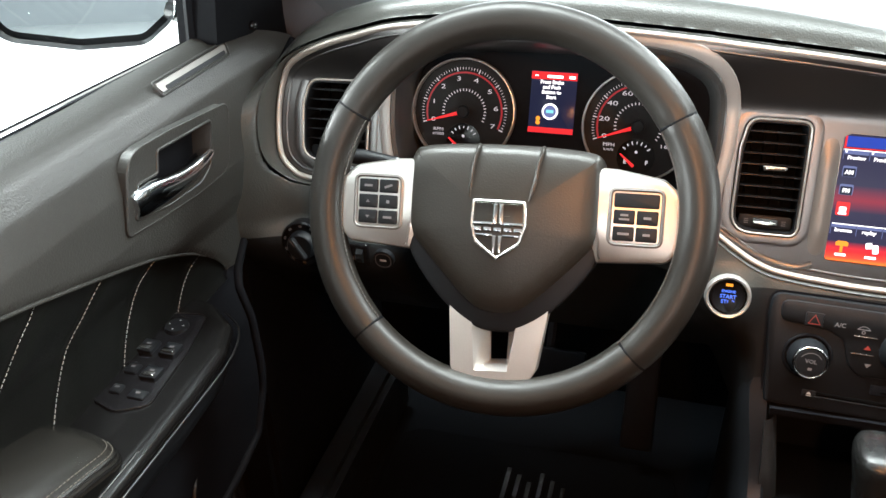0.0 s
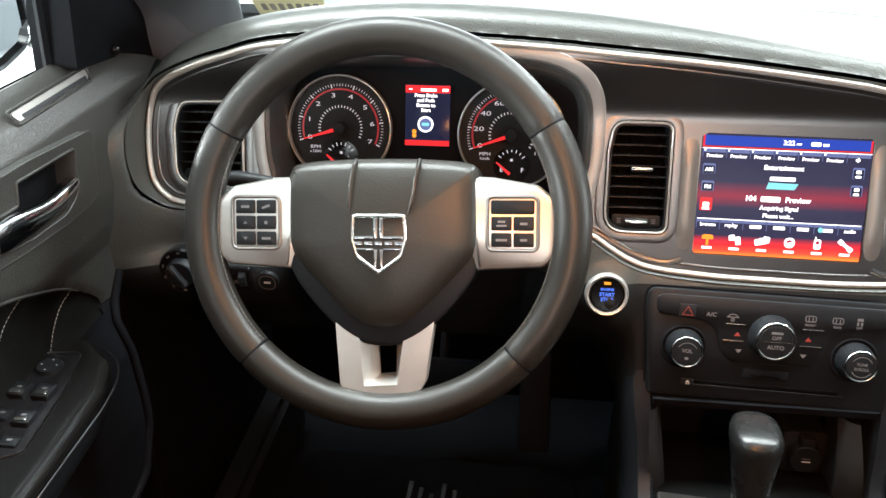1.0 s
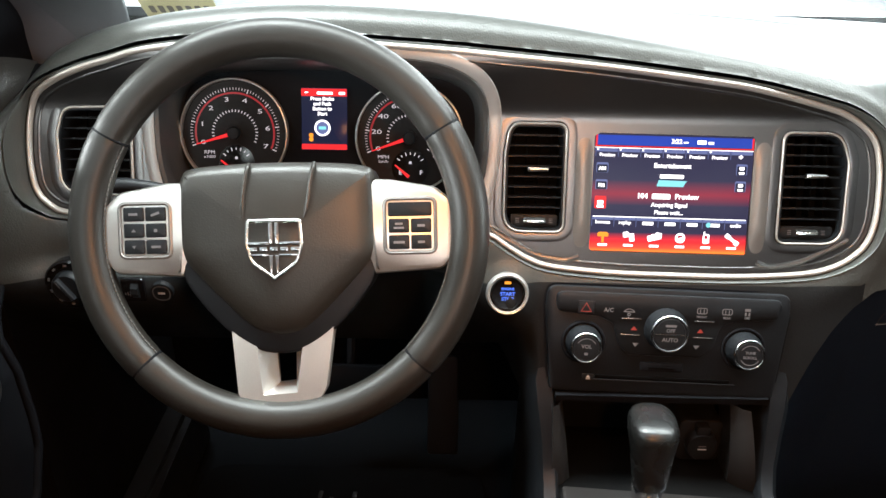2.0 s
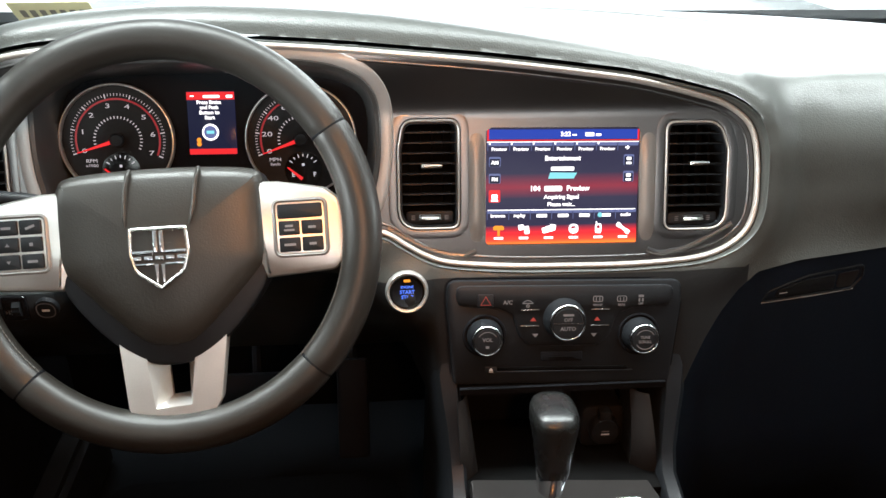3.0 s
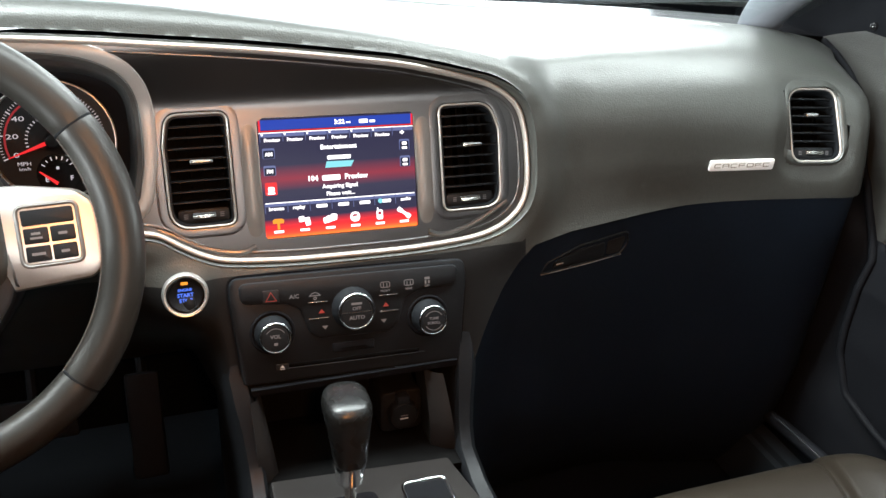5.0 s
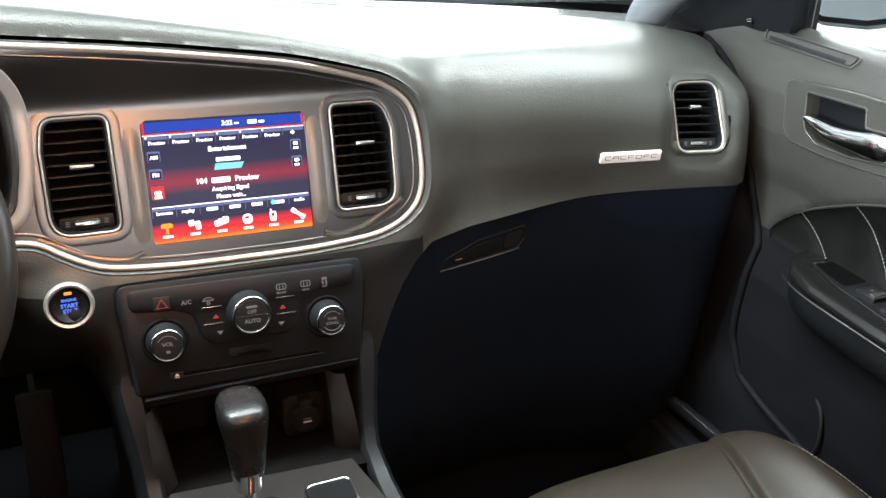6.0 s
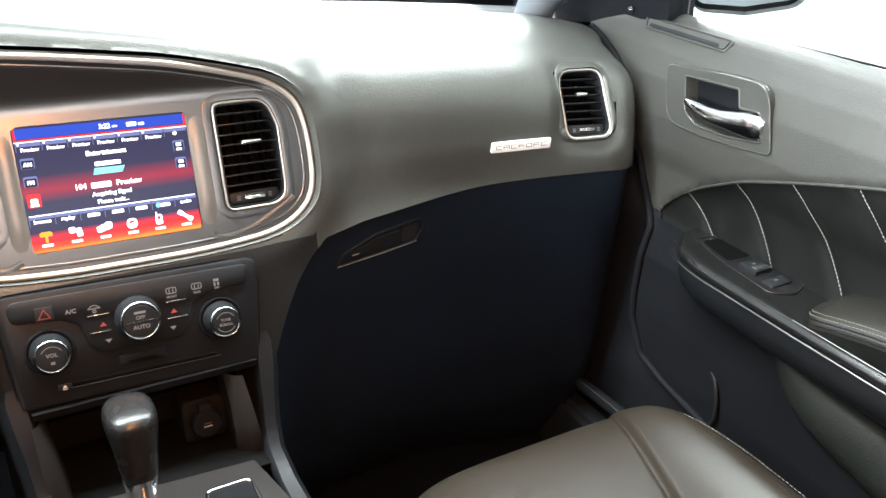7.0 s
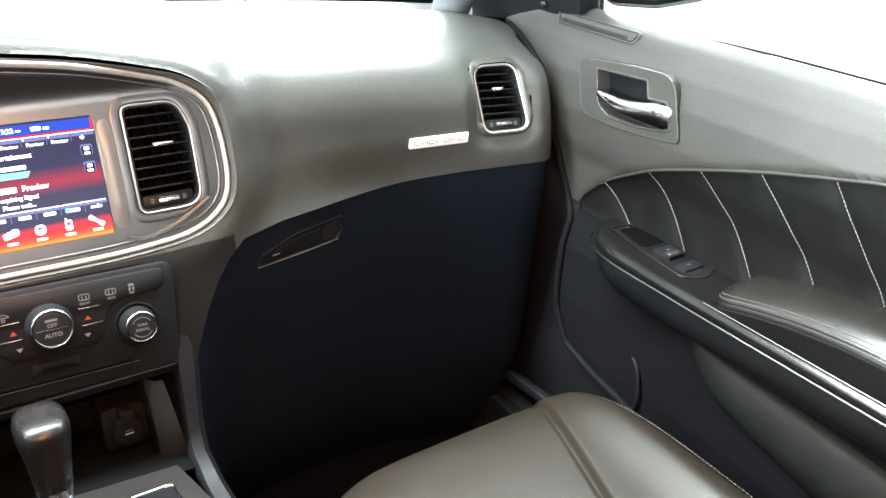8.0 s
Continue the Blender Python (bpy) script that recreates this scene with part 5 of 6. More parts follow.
part("upper_band", plate(UP, 0.008, 0.0150, 0.0040), PLASTIC, ap, "raised satin black button band", AM)


def knob(x, y, r, ring, marks):
    m = AM @ Matrix.Translation((x, y, W0))
    k = part("knob", revolve([(0.0001, 0), (r * 1.16, 0), (r * 1.14, 0.006), (r * 1.02, 0.010), (r * 1.0, 0.020), (r * 0.90, 0.0225), (0.0001, 0.0225)], 48, 0.00018, 24), PLASTIC, ap, "black rotary knob with chrome ring", m)
    part("well", ring_sweep([(r * 1.32 * math.cos(2 * math.pi * i / 48), r * 1.32 * math.sin(2 * math.pi * i / 48)) for i in range(48)], half_round(0.0040, 0.0018, 0.0, 5)), DARK, k, "", m)
    circ = [(r * 0.93 * math.cos(2 * math.pi * i / 48), r * 0.93 * math.sin(2 * math.pi * i / 48)) for i in range(48)]
    part("chrome_ring", ring_sweep(circ, half_round(ring, 0.0016, 0.0216, 6)), CHROME, k, "bright chrome ring", m)
    part("cap", revolve([(0.0001, 0.022), (r * 0.84, 0.022), (r * 0.80, 0.0234), (0.0001, 0.0240)], 36), PLASTIC, k, "", m)
    for kind, a, b, c, d in marks:
        if kind == "bar":
            part("mark", bar(c, d, a, b, 0.0243), MARK_DIM, k, "", m)
        elif kind == "line":
            part("mark", bar(c, d, a, b, 0.0244), CHROME_SOFT, k, "", m)
        elif kind == "arc":
            part("mark", arc_band(c, c + 0.0008, a, b, 0.0243, 16), MARK_DIM, k, "", m)
        else:
            part("word", lettering(kind, c, a, b, 0.0243), MARK_DIM, k, "", m)


knob(-0.0905, -0.0075, 0.0172, 0.0026, [("VOL", 0, 0.0018, 0.0058, 0), ("arc", 30, 150, 0.0105, 0), ("bar", 0, -0.0062, 0.0040, 0.0030)])
knob(-0.0015, 0.0120, 0.0208, 0.0030, [("line", 0, 0.0, 0.0330, 0.0010), ("OFF", 0, 0.0040, 0.0056, 0), ("bar", 0, 0.0095, 0.0120, 0.0026), ("AUTO", 0, -0.0062, 0.0062, 0)])
knob(0.0862, -0.0075, 0.0172, 0.0026, [("arc", 30, 150, 0.0105, 0), ("arc", 210, 330, 0.0105, 0), ("TUNE", 0, 0.0026, 0.0042, 0), ("SCROLL", 0, -0.0026, 0.0042, 0)])
part("hazard_button", moved(plate(rrect(0.0175, 0.0150, 0.0016), 0, 0.0016, 0.0006), -0.0905, 0.0330, 0.0145), PLASTIC, ap, "hazard light button", AM)
part("hazard_mark", moved(ring_sweep([(0, 0.0052), (-0.0056, -0.0042), (0.0056, -0.0042)], [(0.0008, 0.0), (-0.0008, 0.0)], False), -0.0905, 0.0330, 0.0166), MARK_RED, ap, "", AM)
part("word", lettering("A/C", 0.0064, -0.0655, 0.0310, 0.0154), MARK_DIM, ap, "", AM)
part("recirculation_mark", joined([arc_band(0.0058, 0.0067, 25, 155, 0.0154, 14), bar(0.0125, 0.0011, 0, 0.0030, 0.0154), arc_band(0.0010, 0.0020, 0, 360, 0.0155, 12)]), MARK_DIM, ap, "", AM @ Matrix.Translation((-0.0430, 0.0270, 0)))
for x, wd in ((0.0365, "FRONT"), (0.0640, "REAR")):
    part("defrost_mark", joined([moved(ring_sweep(rrect(0.0105, 0.0062, 0.002), [(0.0005, 0), (-0.0005, 0)], False), x, 0.0345, 0.0154), bar(0.0010, 0.0050, x - 0.002, 0.0340, 0.0155), bar(0.0010, 0.0050, x + 0.002, 0.0340, 0.0155)]), MARK_DIM, ap, "", AM)
    part("word", lettering(wd, 0.0034, x, 0.0275, 0.0154), MARK_DIM, ap, "", AM)
part("stability_mark", joined([bar(0.0062, 0.0030, 0.0860, 0.0375, 0.0154), bar(0.0020, 0.0040, 0.0840, 0.0330, 0.0155), bar(0.0020, 0.0040, 0.0880, 0.0330, 0.0155)]), MARK_DIM, ap, "", AM)
part("word", lettering("OFF", 0.0034, 0.0860, 0.0285, 0.0154), MARK_DIM, ap, "", AM)
for s in (-1, 1):
    for y in (0.0225, 0.0040):
        part("chrome_line", moved(plate(rrect(0.0215, 0.0010, 0.0004), 0, 0.0006, 0.0002), s * 0.0400, y, 0.0150), CHROME_SOFT, ap, "", AM)
    part("up_mark", shape([(s * 0.0365 - 0.0036, 0.0095), (s * 0.0365 + 0.0036, 0.0095), (s * 0.0365, 0.0142)], 0.0155), MARK_RED, ap, "", AM)
    part("down_mark", shape([(s * 0.0335 - 0.0036, -0.0050), (s * 0.0335, -0.0095), (s * 0.0335 + 0.0036, -0.0050)], 0.0155), MARK_DIM, ap, "", AM)
cs = part("card_slot", moved(plate(rrect(0.048, 0.0110, 0.002), 0, 0.0025, 0.001), -0.002, -0.0325, W0 - 0.001), DARK, ap, "small covered card slot", AM)
# both slots are flat black strips that hold the shade inside them
part("slot", moved(plate(rrect(0.030, 0.0022, 0.001), 0, 0.0006, 0.0002), -0.002, -0.0335, W0 + 0.0014), BLACK, cs, "", AM)
part("disc_slot", moved(plate(rrect(0.150, 0.0044, 0.0016), 0, 0.0010, 0.0004), 0.0, -0.0468, W0 - 0.0004), BLACK, ap, "narrow disc slot, its inner shade drawn as a black strip", AM)
part("slot_lip", moved(plate(rrect(0.158, 0.0016, 0.0007), 0, 0.0014, 0.0005), 0.002, -0.0500, W0 - 0.0002), PLASTIC, ap, "", AM)
part("eject_button", moved(plate(rrect(0.0135, 0.0072, 0.001), 0, 0.0012, 0.0004), -0.0825, -0.0475, W0 - 0.0004), PLASTIC, ap, "", AM)
part("eject_mark", joined([shape([(-0.0850, -0.0482), (-0.0800, -0.0482), (-0.0825, -0.0450)], W0 + 0.0012), bar(0.0050, 0.0008, -0.0825, -0.0496, W0 + 0.0012)]), MARK, ap, "", AM)

# ---- centre console ----
con = thing("centre_console", (0, 0.4, 0.28), "black centre console with graphite top plate and open niche", "centre console")
for s in (-1, 1):
    rows = [(0.735, 0.676, 0.131, 0.137), (0.712, 0.666, 0.125, 0.144), (0.690, 0.655, 0.119, 0.149), (0.664, 0.640, 0.117, 0.146), (0.633, 0.627, 0.115, 0.141), (0.600, 0.615, 0.113, 0.138), (0.578, 0.600, 0.112, 0.137), (0.562, 0.56, 0.112, 0.139), (0.556, 0.50, 0.113, 0.141), (0.553, 0.30, 0.114, 0.143), (0.553, -0.35, 0.114, 0.143)]
    pr = [(Vector((s * r[2], r[1] + 0.09, r[0] - 0.004)), Vector((s * r[2], r[1] + 0.004, r[0])), Vector((s * (r[2] + 0.004), r[1] - 0.002, r[0] + 0.003)), Vector((s * (r[3] - 0.008), r[1] - 0.002, r[0] + 0.002)), Vector((s * r[3], r[1] + 0.006, r[0] - 0.008)), Vector((s * (r[3] + 0.004), r[1] + 0.06, r[0] - 0.06)), Vector((s * (r[3] + 0.006), r[1] + 0.08, 0.28))) for r in rows]
    b = bmesh.new()
    V = [[b.verts.new(p) for p in r] for r in pr]
    for i in range(len(V) - 1):
        for k in range(6):
            b.faces.new((V[i][k], V[i + 1][k], V[i + 1][k + 1], V[i][k + 1]))
    part("side_wall", b, PLASTIC, con, "black plastic console side")
    top = ((-0.1225, -0.1100), (-0.1180, -0.0945)) if s < 0 else ((0.0800, 0.0990), (0.0870, 0.1160))
    b = bmesh.new()
    V = []
    for k in range(9):
        q = k / 8
        x0 = top[0][0] + (top[1][0] - top[0][0]) * q
        x1 = top[0][1] + (top[1][1] - top[0][1]) * q
        z, y = 0.668 - 0.112 * q, 0.632 - 0.022 * q - 0.010 * math.sin(math.pi * q)
        dy0, dy1 = (0.0, 0.016) if s < 0 else (0.016, 0.0)
        V.append([b.verts.new(p) for p in ((x0, y + dy0 + 0.05, z), (x0, y + dy0, z), ((x0 + x1) / 2, y + (dy0 + dy1) / 2 - 0.004, z), (x1, y + dy1, z), (x1, y + dy1 + 0.05, z))])
    for i in range(8):
        for k in range(4):
            b.faces.new((V[i][k], V[i + 1][k], V[i + 1][k + 1], V[i][k + 1]))
    part("niche_trim", b, NICHE, con, "graphite trim beside the niche")
part("niche_back", slab(-0.125, 0.13, 0.715, 0.725, 0.52, 0.69), DARK, con, "dark back wall of the niche", smooth=False)
part("niche_top", slab(-0.119, 0.119, 0.640, 0.716, 0.671, 0.679), DARK, con, smooth=False)
part("niche_floor", slab(-0.115, 0.12, 0.585, 0.716, 0.560, 0.570), BLACK, con, "rubber floor of the niche", smooth=False)
TOPL = fillet([(0.092, 0.580), (-0.110, 0.594), (-0.112, 0.50), (-0.112, -0.33), (0.112, -0.33), (0.108, 0.50)], [0.004, 0.004, 0.05, 0.02, 0.02, 0.05], 4)
part("top_plate", plate(TOPL, 0.560, 0.5885, 0.003), CONSOLE, con, "graphite metallic console plate")
part("cup_rim", moved(ring_sweep(rrect(0.050, 0.085, 0.008), half_round(0.0045, 0.0030, 0, 6)), 0.052, 0.508, 0.5885), CHROME, con, "chrome rimmed storage opening")
part("cup_well", moved(plate(rrect(0.046, 0.081, 0.006), 0, 0.0012, 0.0), 0.052, 0.508, 0.5880), DARK, con, smooth=False)
OM = face_frame((0.058, 0.664, 0.600), (1, 0, 0), (0, 0.1, 1))
po = thing("power_outlet", OM.translation, "black capped power outlet in the niche wall", "power outlet")
part("surround", plate(rrect(0.052, 0.056, 0.010), -0.054, 0.006, 0.003), RUBBER, po, "", OM)
part("cap", revolve([(0.0001, 0), (0.0185, 0), (0.0180, 0.012), (0.0165, 0.014), (0.0001, 0.014)], 32), RUBBER, po, "", OM @ Matrix.Translation((0, 0, 0.005)))
part("pull_tab", moved(plate(rrect(0.016, 0.014, 0.003), 0, 0.014, 0.002), 0, 0.020, 0.004), RUBBER, po, "", OM)
part("mark", bar(0.009, 0.0012, 0, 0.002, 0.0196), MARK_DIM, po, "", OM)
part("mark", bar(0.010, 0.0016, 0, -0.002, 0.0196), MARK, po, "", OM)

# ---- gear shifter ----
gs = thing("gear_shifter", (-0.030, 0.50, 0.589), "black leather gear shifter with chrome collar", "gear shifter")
GX = Vector((-0.040, 0.505, 0.59))


def shifter_grip():
    bm = bmesh.new()
    rings = []
    for z0, w, d, dy in ((0.052, 0.0120, 0.0120, 0.004), (0.060, 0.0165, 0.0165, 0.005), (0.080, 0.0180, 0.0185, 0.008), (0.105, 0.0200, 0.0215, 0.012), (0.125, 0.0222, 0.0250, 0.016), (0.140, 0.0238, 0.0275, 0.019), (0.150, 0.0240, 0.0285, 0.021), (0.158, 0.0222, 0.0270, 0.022), (0.163, 0.0180, 0.0220, 0.022), (0.166, 0.0100, 0.0130, 0.022), (0.167, 0.0020, 0.0030, 0.022)):
        z = 0.083 + (z0 - 0.052) * 0.640
        ring = []
        for j in range(28):
            a = 2 * math.pi * j / 28
            c, s = math.cos(a), math.sin(a)
            k = (abs(c) ** 2.6 + abs(s) ** 2.6) ** (-1 / 2.6)
            ring.append((GX.x + w * k * c, GX.y + dy + d * k * s, GX.z + z))
        rings.append(ring)
    vs = skin_rings(bm, rings)
    bm.faces.new(vs[-1])
    bm.faces.new(vs[0][::-1])
    return bm


part("grip", shifter_grip(), GRIP, gs, "black leather grip")
part("collar", revolve([(0.0001, 0.040), (0.0140, 0.040), (0.0145, 0.044), (0.0152, 0.054), (0.0168, 0.062), (0.0168, 0.066), (0.0001, 0.066)], 28), CHROME, gs, "chrome collar", Matrix.Translation(GX + Vector((0, 0.006, 0.022))))
part("stem", revolve([(0.0001, 0), (0.006, 0), (0.006, 0.066), (0.0001, 0.066)], 16), CHROME_SOFT, gs, "", Matrix.Translation(GX + Vector((0, 0.003, -0.002))))
part("gate", plate(rrect(0.060, 0.15, 0.012, -0.032, 0.475), 0.586, 0.5905, 0.0015), GLOSS, gs, "black shift gate")

# ---- glove box and passenger side ----
# front edge of the door panels, by height
YF = [(0.49, 0.25), (0.50, 0.36), (0.513, 0.458), (0.53, 0.54), (0.55, 0.595), (0.60, 0.624), (0.64, 0.631), (0.74, 0.638), (0.80, 0.678), (0.845, 0.702), (0.902, 0.714), (0.940, 0.742), (0.960, 0.775), (0.976, 0.812), (0.985, 0.842), (0.990, 0.848), (1.0, 0.825), (1.017, 0.775), (1.03, 0.720)]


def glove_face(a, b):
    x = 0.142 + (0.722 - 0.142) * a
    top = linear(END, x) - 0.003
    z = top - (top - 0.30) * b
    y0 = skin_y(x, top + 0.003) + 0.007
    return (x, y0 + 0.004 * math.sin(min(b * 2.0, 1) * math.pi / 2) + 0.30 * max(b - 0.5, 0) ** 2 + 0.004 * b, z)


gb = thing("glove_box", (0.45, 0.72, 0.62), "closed dark glove box with a recessed latch", "glove box")
part("door", grid(glove_face, 80, 40), GLOVE, gb, "dark plastic glove box door")


def on_glove(x, z):
    top = linear(END, x) - 0.003
    b = (top - z) / (top - 0.30)
    a = (x - 0.142) / (0.722 - 0.142)
    return Vector(glove_face(a, b))


p0, p1, p2 = on_glove(0.30, 0.765), on_glove(0.36, 0.765), on_glove(0.30, 0.785)
LT = face_frame(on_glove(0.312, 0.758), p1 - p0 + Vector((0, 0, 0.005)), p2 - p0)
latch = part("latch", ring_sweep(fillet([(0.060, 0.022), (-0.010, 0.018), (-0.058, 0.004), (-0.066, -0.010), (0.050, -0.010), (0.062, 0.004)], [0.006, 0.02, 0.01, 0.003, 0.008, 0.008], 4), half_round(0.0030, 0.0022, -0.0003, 5)), PLASTIC, gb, "recessed latch surround", LT)
part("latch_paddle", plate(fillet([(0.026, 0.014), (-0.010, 0.013), (-0.046, 0.004), (-0.050, -0.006), (0.026, -0.006)], 0.003, 3), -0.001, 0.0022, 0.001), PLASTIC, latch, "", LT)
part("latch_well", plate(fillet([(0.058, 0.016), (0.030, 0.014), (0.030, -0.006), (0.050, -0.006)], 0.004, 3), 0.0, 0.0008, 0.0), NICHE, latch, "", LT)
part("lock_mark", bar(0.010, 0.0014, -0.040, 0.000, 0.0026), MARK, latch, "", LT)
# pale strip painted in for the light on the latch's ledge
part("lower_edge", tube([(-0.066, -0.011, 0.001), (0.0, -0.0115, 0.0015), (0.052, -0.0105, 0.001)], 0.0009, 6), SURROUND, latch, "lower edge, the light it catches put in as a pale strip", LT)
# cover at the dash end, and the trim that sweeps down to the door sill


def end_cover(a, b):
    z = 0.838 - 0.54 * b
    y0, y1 = on_glove(0.70, min(z, 0.82)).y, linear(YF, z) + 0.010
    q = a * a * (3 - 2 * a)
    return (0.692 + 0.040 * a, y0 + 0.003 + (y1 - y0) * q, z)


part("end_cover", grid(end_cover, 10, 30), DARK, gb, "dark cover between glove box and door")
SWEEP = smooth_path([(0.672, 0.870, 0.640), (0.668, 0.830, 0.565), (0.664, 0.795, 0.500), (0.661, 0.755, 0.458), (0.660, 0.700, 0.450), (0.660, 0.640, 0.455), (0.660, 0.560, 0.460), (0.660, 0.40, 0.460)], 8)
part("sweep_trim", tube([p + Vector((0.012, 0, -0.012)) for p in SWEEP], 0.011, 14), DARK, gb, "curved trim running down to the sill")
# chrome strip laid only where the sill glints
part("sill_strip", tube([(0.6565, 0.668, 0.4585), (0.6565, 0.625, 0.4610), (0.6565, 0.560, 0.4630)], 0.0010, 8), CHROME_SOFT, gb, "short bright strip in place of a glint on the sill")
# name badge
BM = face_frame((0.5075, skin_y(0.5075, 0.8720) - 0.0015, 0.8720), (1, (skin_y(0.55, 0.87) - skin_y(0.47, 0.87)) / 0.08, 0.045), (0, (skin_y(0.51, 0.88) - skin_y(0.51, 0.86)) / 0.02, 1))
bd = thing("dash_badge", BM.translation, "narrow bright metal badge on the dash face", "badge")
part("plate", plate(fillet([(0.0430, 0.0070), (-0.0415, 0.0070), (-0.0430, -0.0070), (0.0415, -0.0070)], 0.0022, 3), -0.001, 0.0022, 0.0008), SATIN, bd, "brushed bright plate", BM)
for k in range(7):
    x, w = -0.0318 + 0.0106 * k, 0.0078
    strokes = [bar(w, 0.0009, x + 0.0003, 0.0022, 0.0025), bar(0.0011, 0.0044, x - w / 2, 0, 0.0025)]
    strokes.append(bar(w, 0.0009, x, 0.0, 0.0026) if k % 2 else bar(w, 0.0009, x - 0.0003, -0.0022, 0.0026))
    if k % 3 == 1:
        strokes.append(bar(0.0011, 0.0044, x + w / 2, 0, 0.0025))
    part("badge_mark", joined(strokes), INK, bd, "", BM)

# ---- driver footwell ----
fm_ = thing("floor_mat", (-0.40, 0.75, 0.285), "black ribbed floor mat with a bright emblem", "floor mat")
part("mat", plate(rrect(0.46, 0.62, 0.05, -0.41, 0.62), 0.2815, 0.290, 0.004), CARPET, fm_, "black carpet mat")
for k in range(6):
    part("mat_mark", slab(-0.445 + 0.018 * k, -0.438 + 0.018 * k, 0.80 + 0.01 * (k % 2), 0.87 - 0.012 * (k % 3), 0.290, 0.2925), CHROME_SOFT, fm_, "")
for name, x, z, w, h in (("brake_pedal", -0.40, 0.44, 0.12, 0.06), ("accelerator_pedal", -0.25, 0.40, 0.05, 0.16)):
    pd = thing(name, (x, 0.98, z), "black rubber faced pedal", "pedal")
    pmx = face_frame((x, 0.96, z), (1, 0, 0), (0, 0.5, 1))
    part("pad", block(w, h, 0.012, 0.004), DARK, pd, "", pmx)
    part("arm", tube([(x, 0.975, z), (x, 1.05, z + 0.12), (x, 1.11, z + 0.22)], 0.008, 8), DARK, pd)

# ---- front doors ----
XU = [(0.83, 0.728), (0.86, 0.722), (0.90, 0.718), (0.95, 0.722), (0.985, 0.731), (1.007, 0.742), (1.018, 0.752), (1.026, 0.764), (1.029, 0.775)]
XL = [(0.49, 0.706), (0.55, 0.700), (0.62, 0.700), (0.70, 0.706), (0.76, 0.724), (0.82, 0.732), (0.88, 0.729), (0.94, 0.726), (0.97, 0.728)]
ZT = [(-0.6, 0.966), (-0.1, 0.965), (0.1, 0.962), (0.2, 0.951), (0.25, 0.940), (0.335, 0.918), (0.418, 0.892), (0.503, 0.861), (0.55, 0.836), (0.575, 0.8215), (0.597, 0.805), (0.6147, 0.789), (0.630, 0.771), (0.636, 0.74), (0.640, 0.60), (0.644, 0.50), (0.90, 0.49)]
REAR = -0.50


def upper_x(z):
    return linear(XU, z) if z >= 0.83 else 0.728 - (0.83 - z) * 0.075


def panel_x(z):
    t = min(max((z - 0.76) / 0.09, 0), 1)
    return (linear(XL, z) - 0.004) * (1 - t) + (upper_x(z) - 0.006) * t


OPENING = [(REAR - 0.2, 0.757), (0.626, 0.757), (0.633, 0.764)] + [(y, z) for y, z in ((0.628, 0.774), (0.6147, 0.789), (0.597, 0.805), (0.575, 0.8215), (0.55, 0.836), (0.503, 0.8605), (0.46, 0.877), (0.418, 0.892), (0.375, 0.906), (0.335, 0.918), (0.29, 0.930), (0.25, 0.940), (0.2, 0.951), (0.1, 0.962), (-0.1, 0.965), (REAR - 0.2, 0.966))]


CUP = [(0.622, 0.968), (0.531, 0.974), (0.525, 0.952), (0.494, 0.955), (0.480, 0.921), (0.535, 0.911), (0.588, 0.909), (0.612, 0.921)]


def door_panel(z0, z1, ny, nz):
    """A stretch of the door panel between two heights, open where the leather insert sits; the opening's edge is rolled in."""
    V = np.zeros((ny + 1, nz + 1, 3))
    for j in range(nz + 1):
        z = z1 + (z0 - z1) * j / nz
        yf = linear(YF, z) - 0.002
        for i in range(ny + 1):
            a = i / ny
            V[i, j] = (panel_x(z), yf - (a ** 1.5) * (yf - REAR), z)
    flat = V.reshape(-1, 3)
    sd, near, norm, _ = poly_near(flat[:, 1:], OPENING)
    gone = (sd < -0.0005) | (poly_near(flat[:, 1:], CUP)[0] < -0.003)
    for k in np.nonzero((sd < 0.005) & ~gone)[0]:
        flat[k, 1:] = near[k] + norm[k] * 0.0005
    roll = np.clip(1 - np.maximum(sd, 0) / 0.010, 0, 1)
    flat[:, 0] += np.where(flat[:, 2] > 0.7575, 0.006 * roll ** 2, 0)
    bm = bmesh.new()
    vs = [bm.verts.new(p) for p in flat]
    for i in range(ny):
        for j in range(nz):
            q = (i * (nz + 1) + j, (i + 1) * (nz + 1) + j, (i + 1) * (nz + 1) + j + 1, i * (nz + 1) + j + 1)
            if not any(gone[k] for k in q):
                bm.faces.new([vs[k] for k in q])
    bmesh.ops.delete(bm, geom=[v for v in bm.verts if not v.link_faces], context="VERTS")
    bmesh.ops.remove_doubles(bm, verts=bm.verts, dist=0.0003)
    return bm


def door_insert(a, b):
    y = 0.640 - a * (0.640 - REAR)
    zt = max(linear(ZT, y) + 0.006, 0.765)
    z = zt + (0.750 - zt) * b
    x = panel_x(z) + 0.0045 + 0.008 * math.sin(math.pi * min(max(b, 0), 1)) * min(1, (zt - 0.755) / 0.1)
    # the cover is drawn in along its seams
    for y0, y1, y2 in SEAMS:
        c = y0 + (y2 - y0) * b + 4 * (y1 - (y0 + y2) / 2) * b * (1 - b)
        x += 0.0030 * math.exp(-((y - c) / 0.006) ** 2)
    return x, y, z


SEAMS = [(0.598, 0.570, 0.520), (0.522, 0.478, 0.424), (0.440, 0.382, 0.318), (0.356, 0.292, 0.222), (0.268, 0.205, 0.135), (0.176, 0.115, 0.045), (0.085, 0.022, -0.05)]


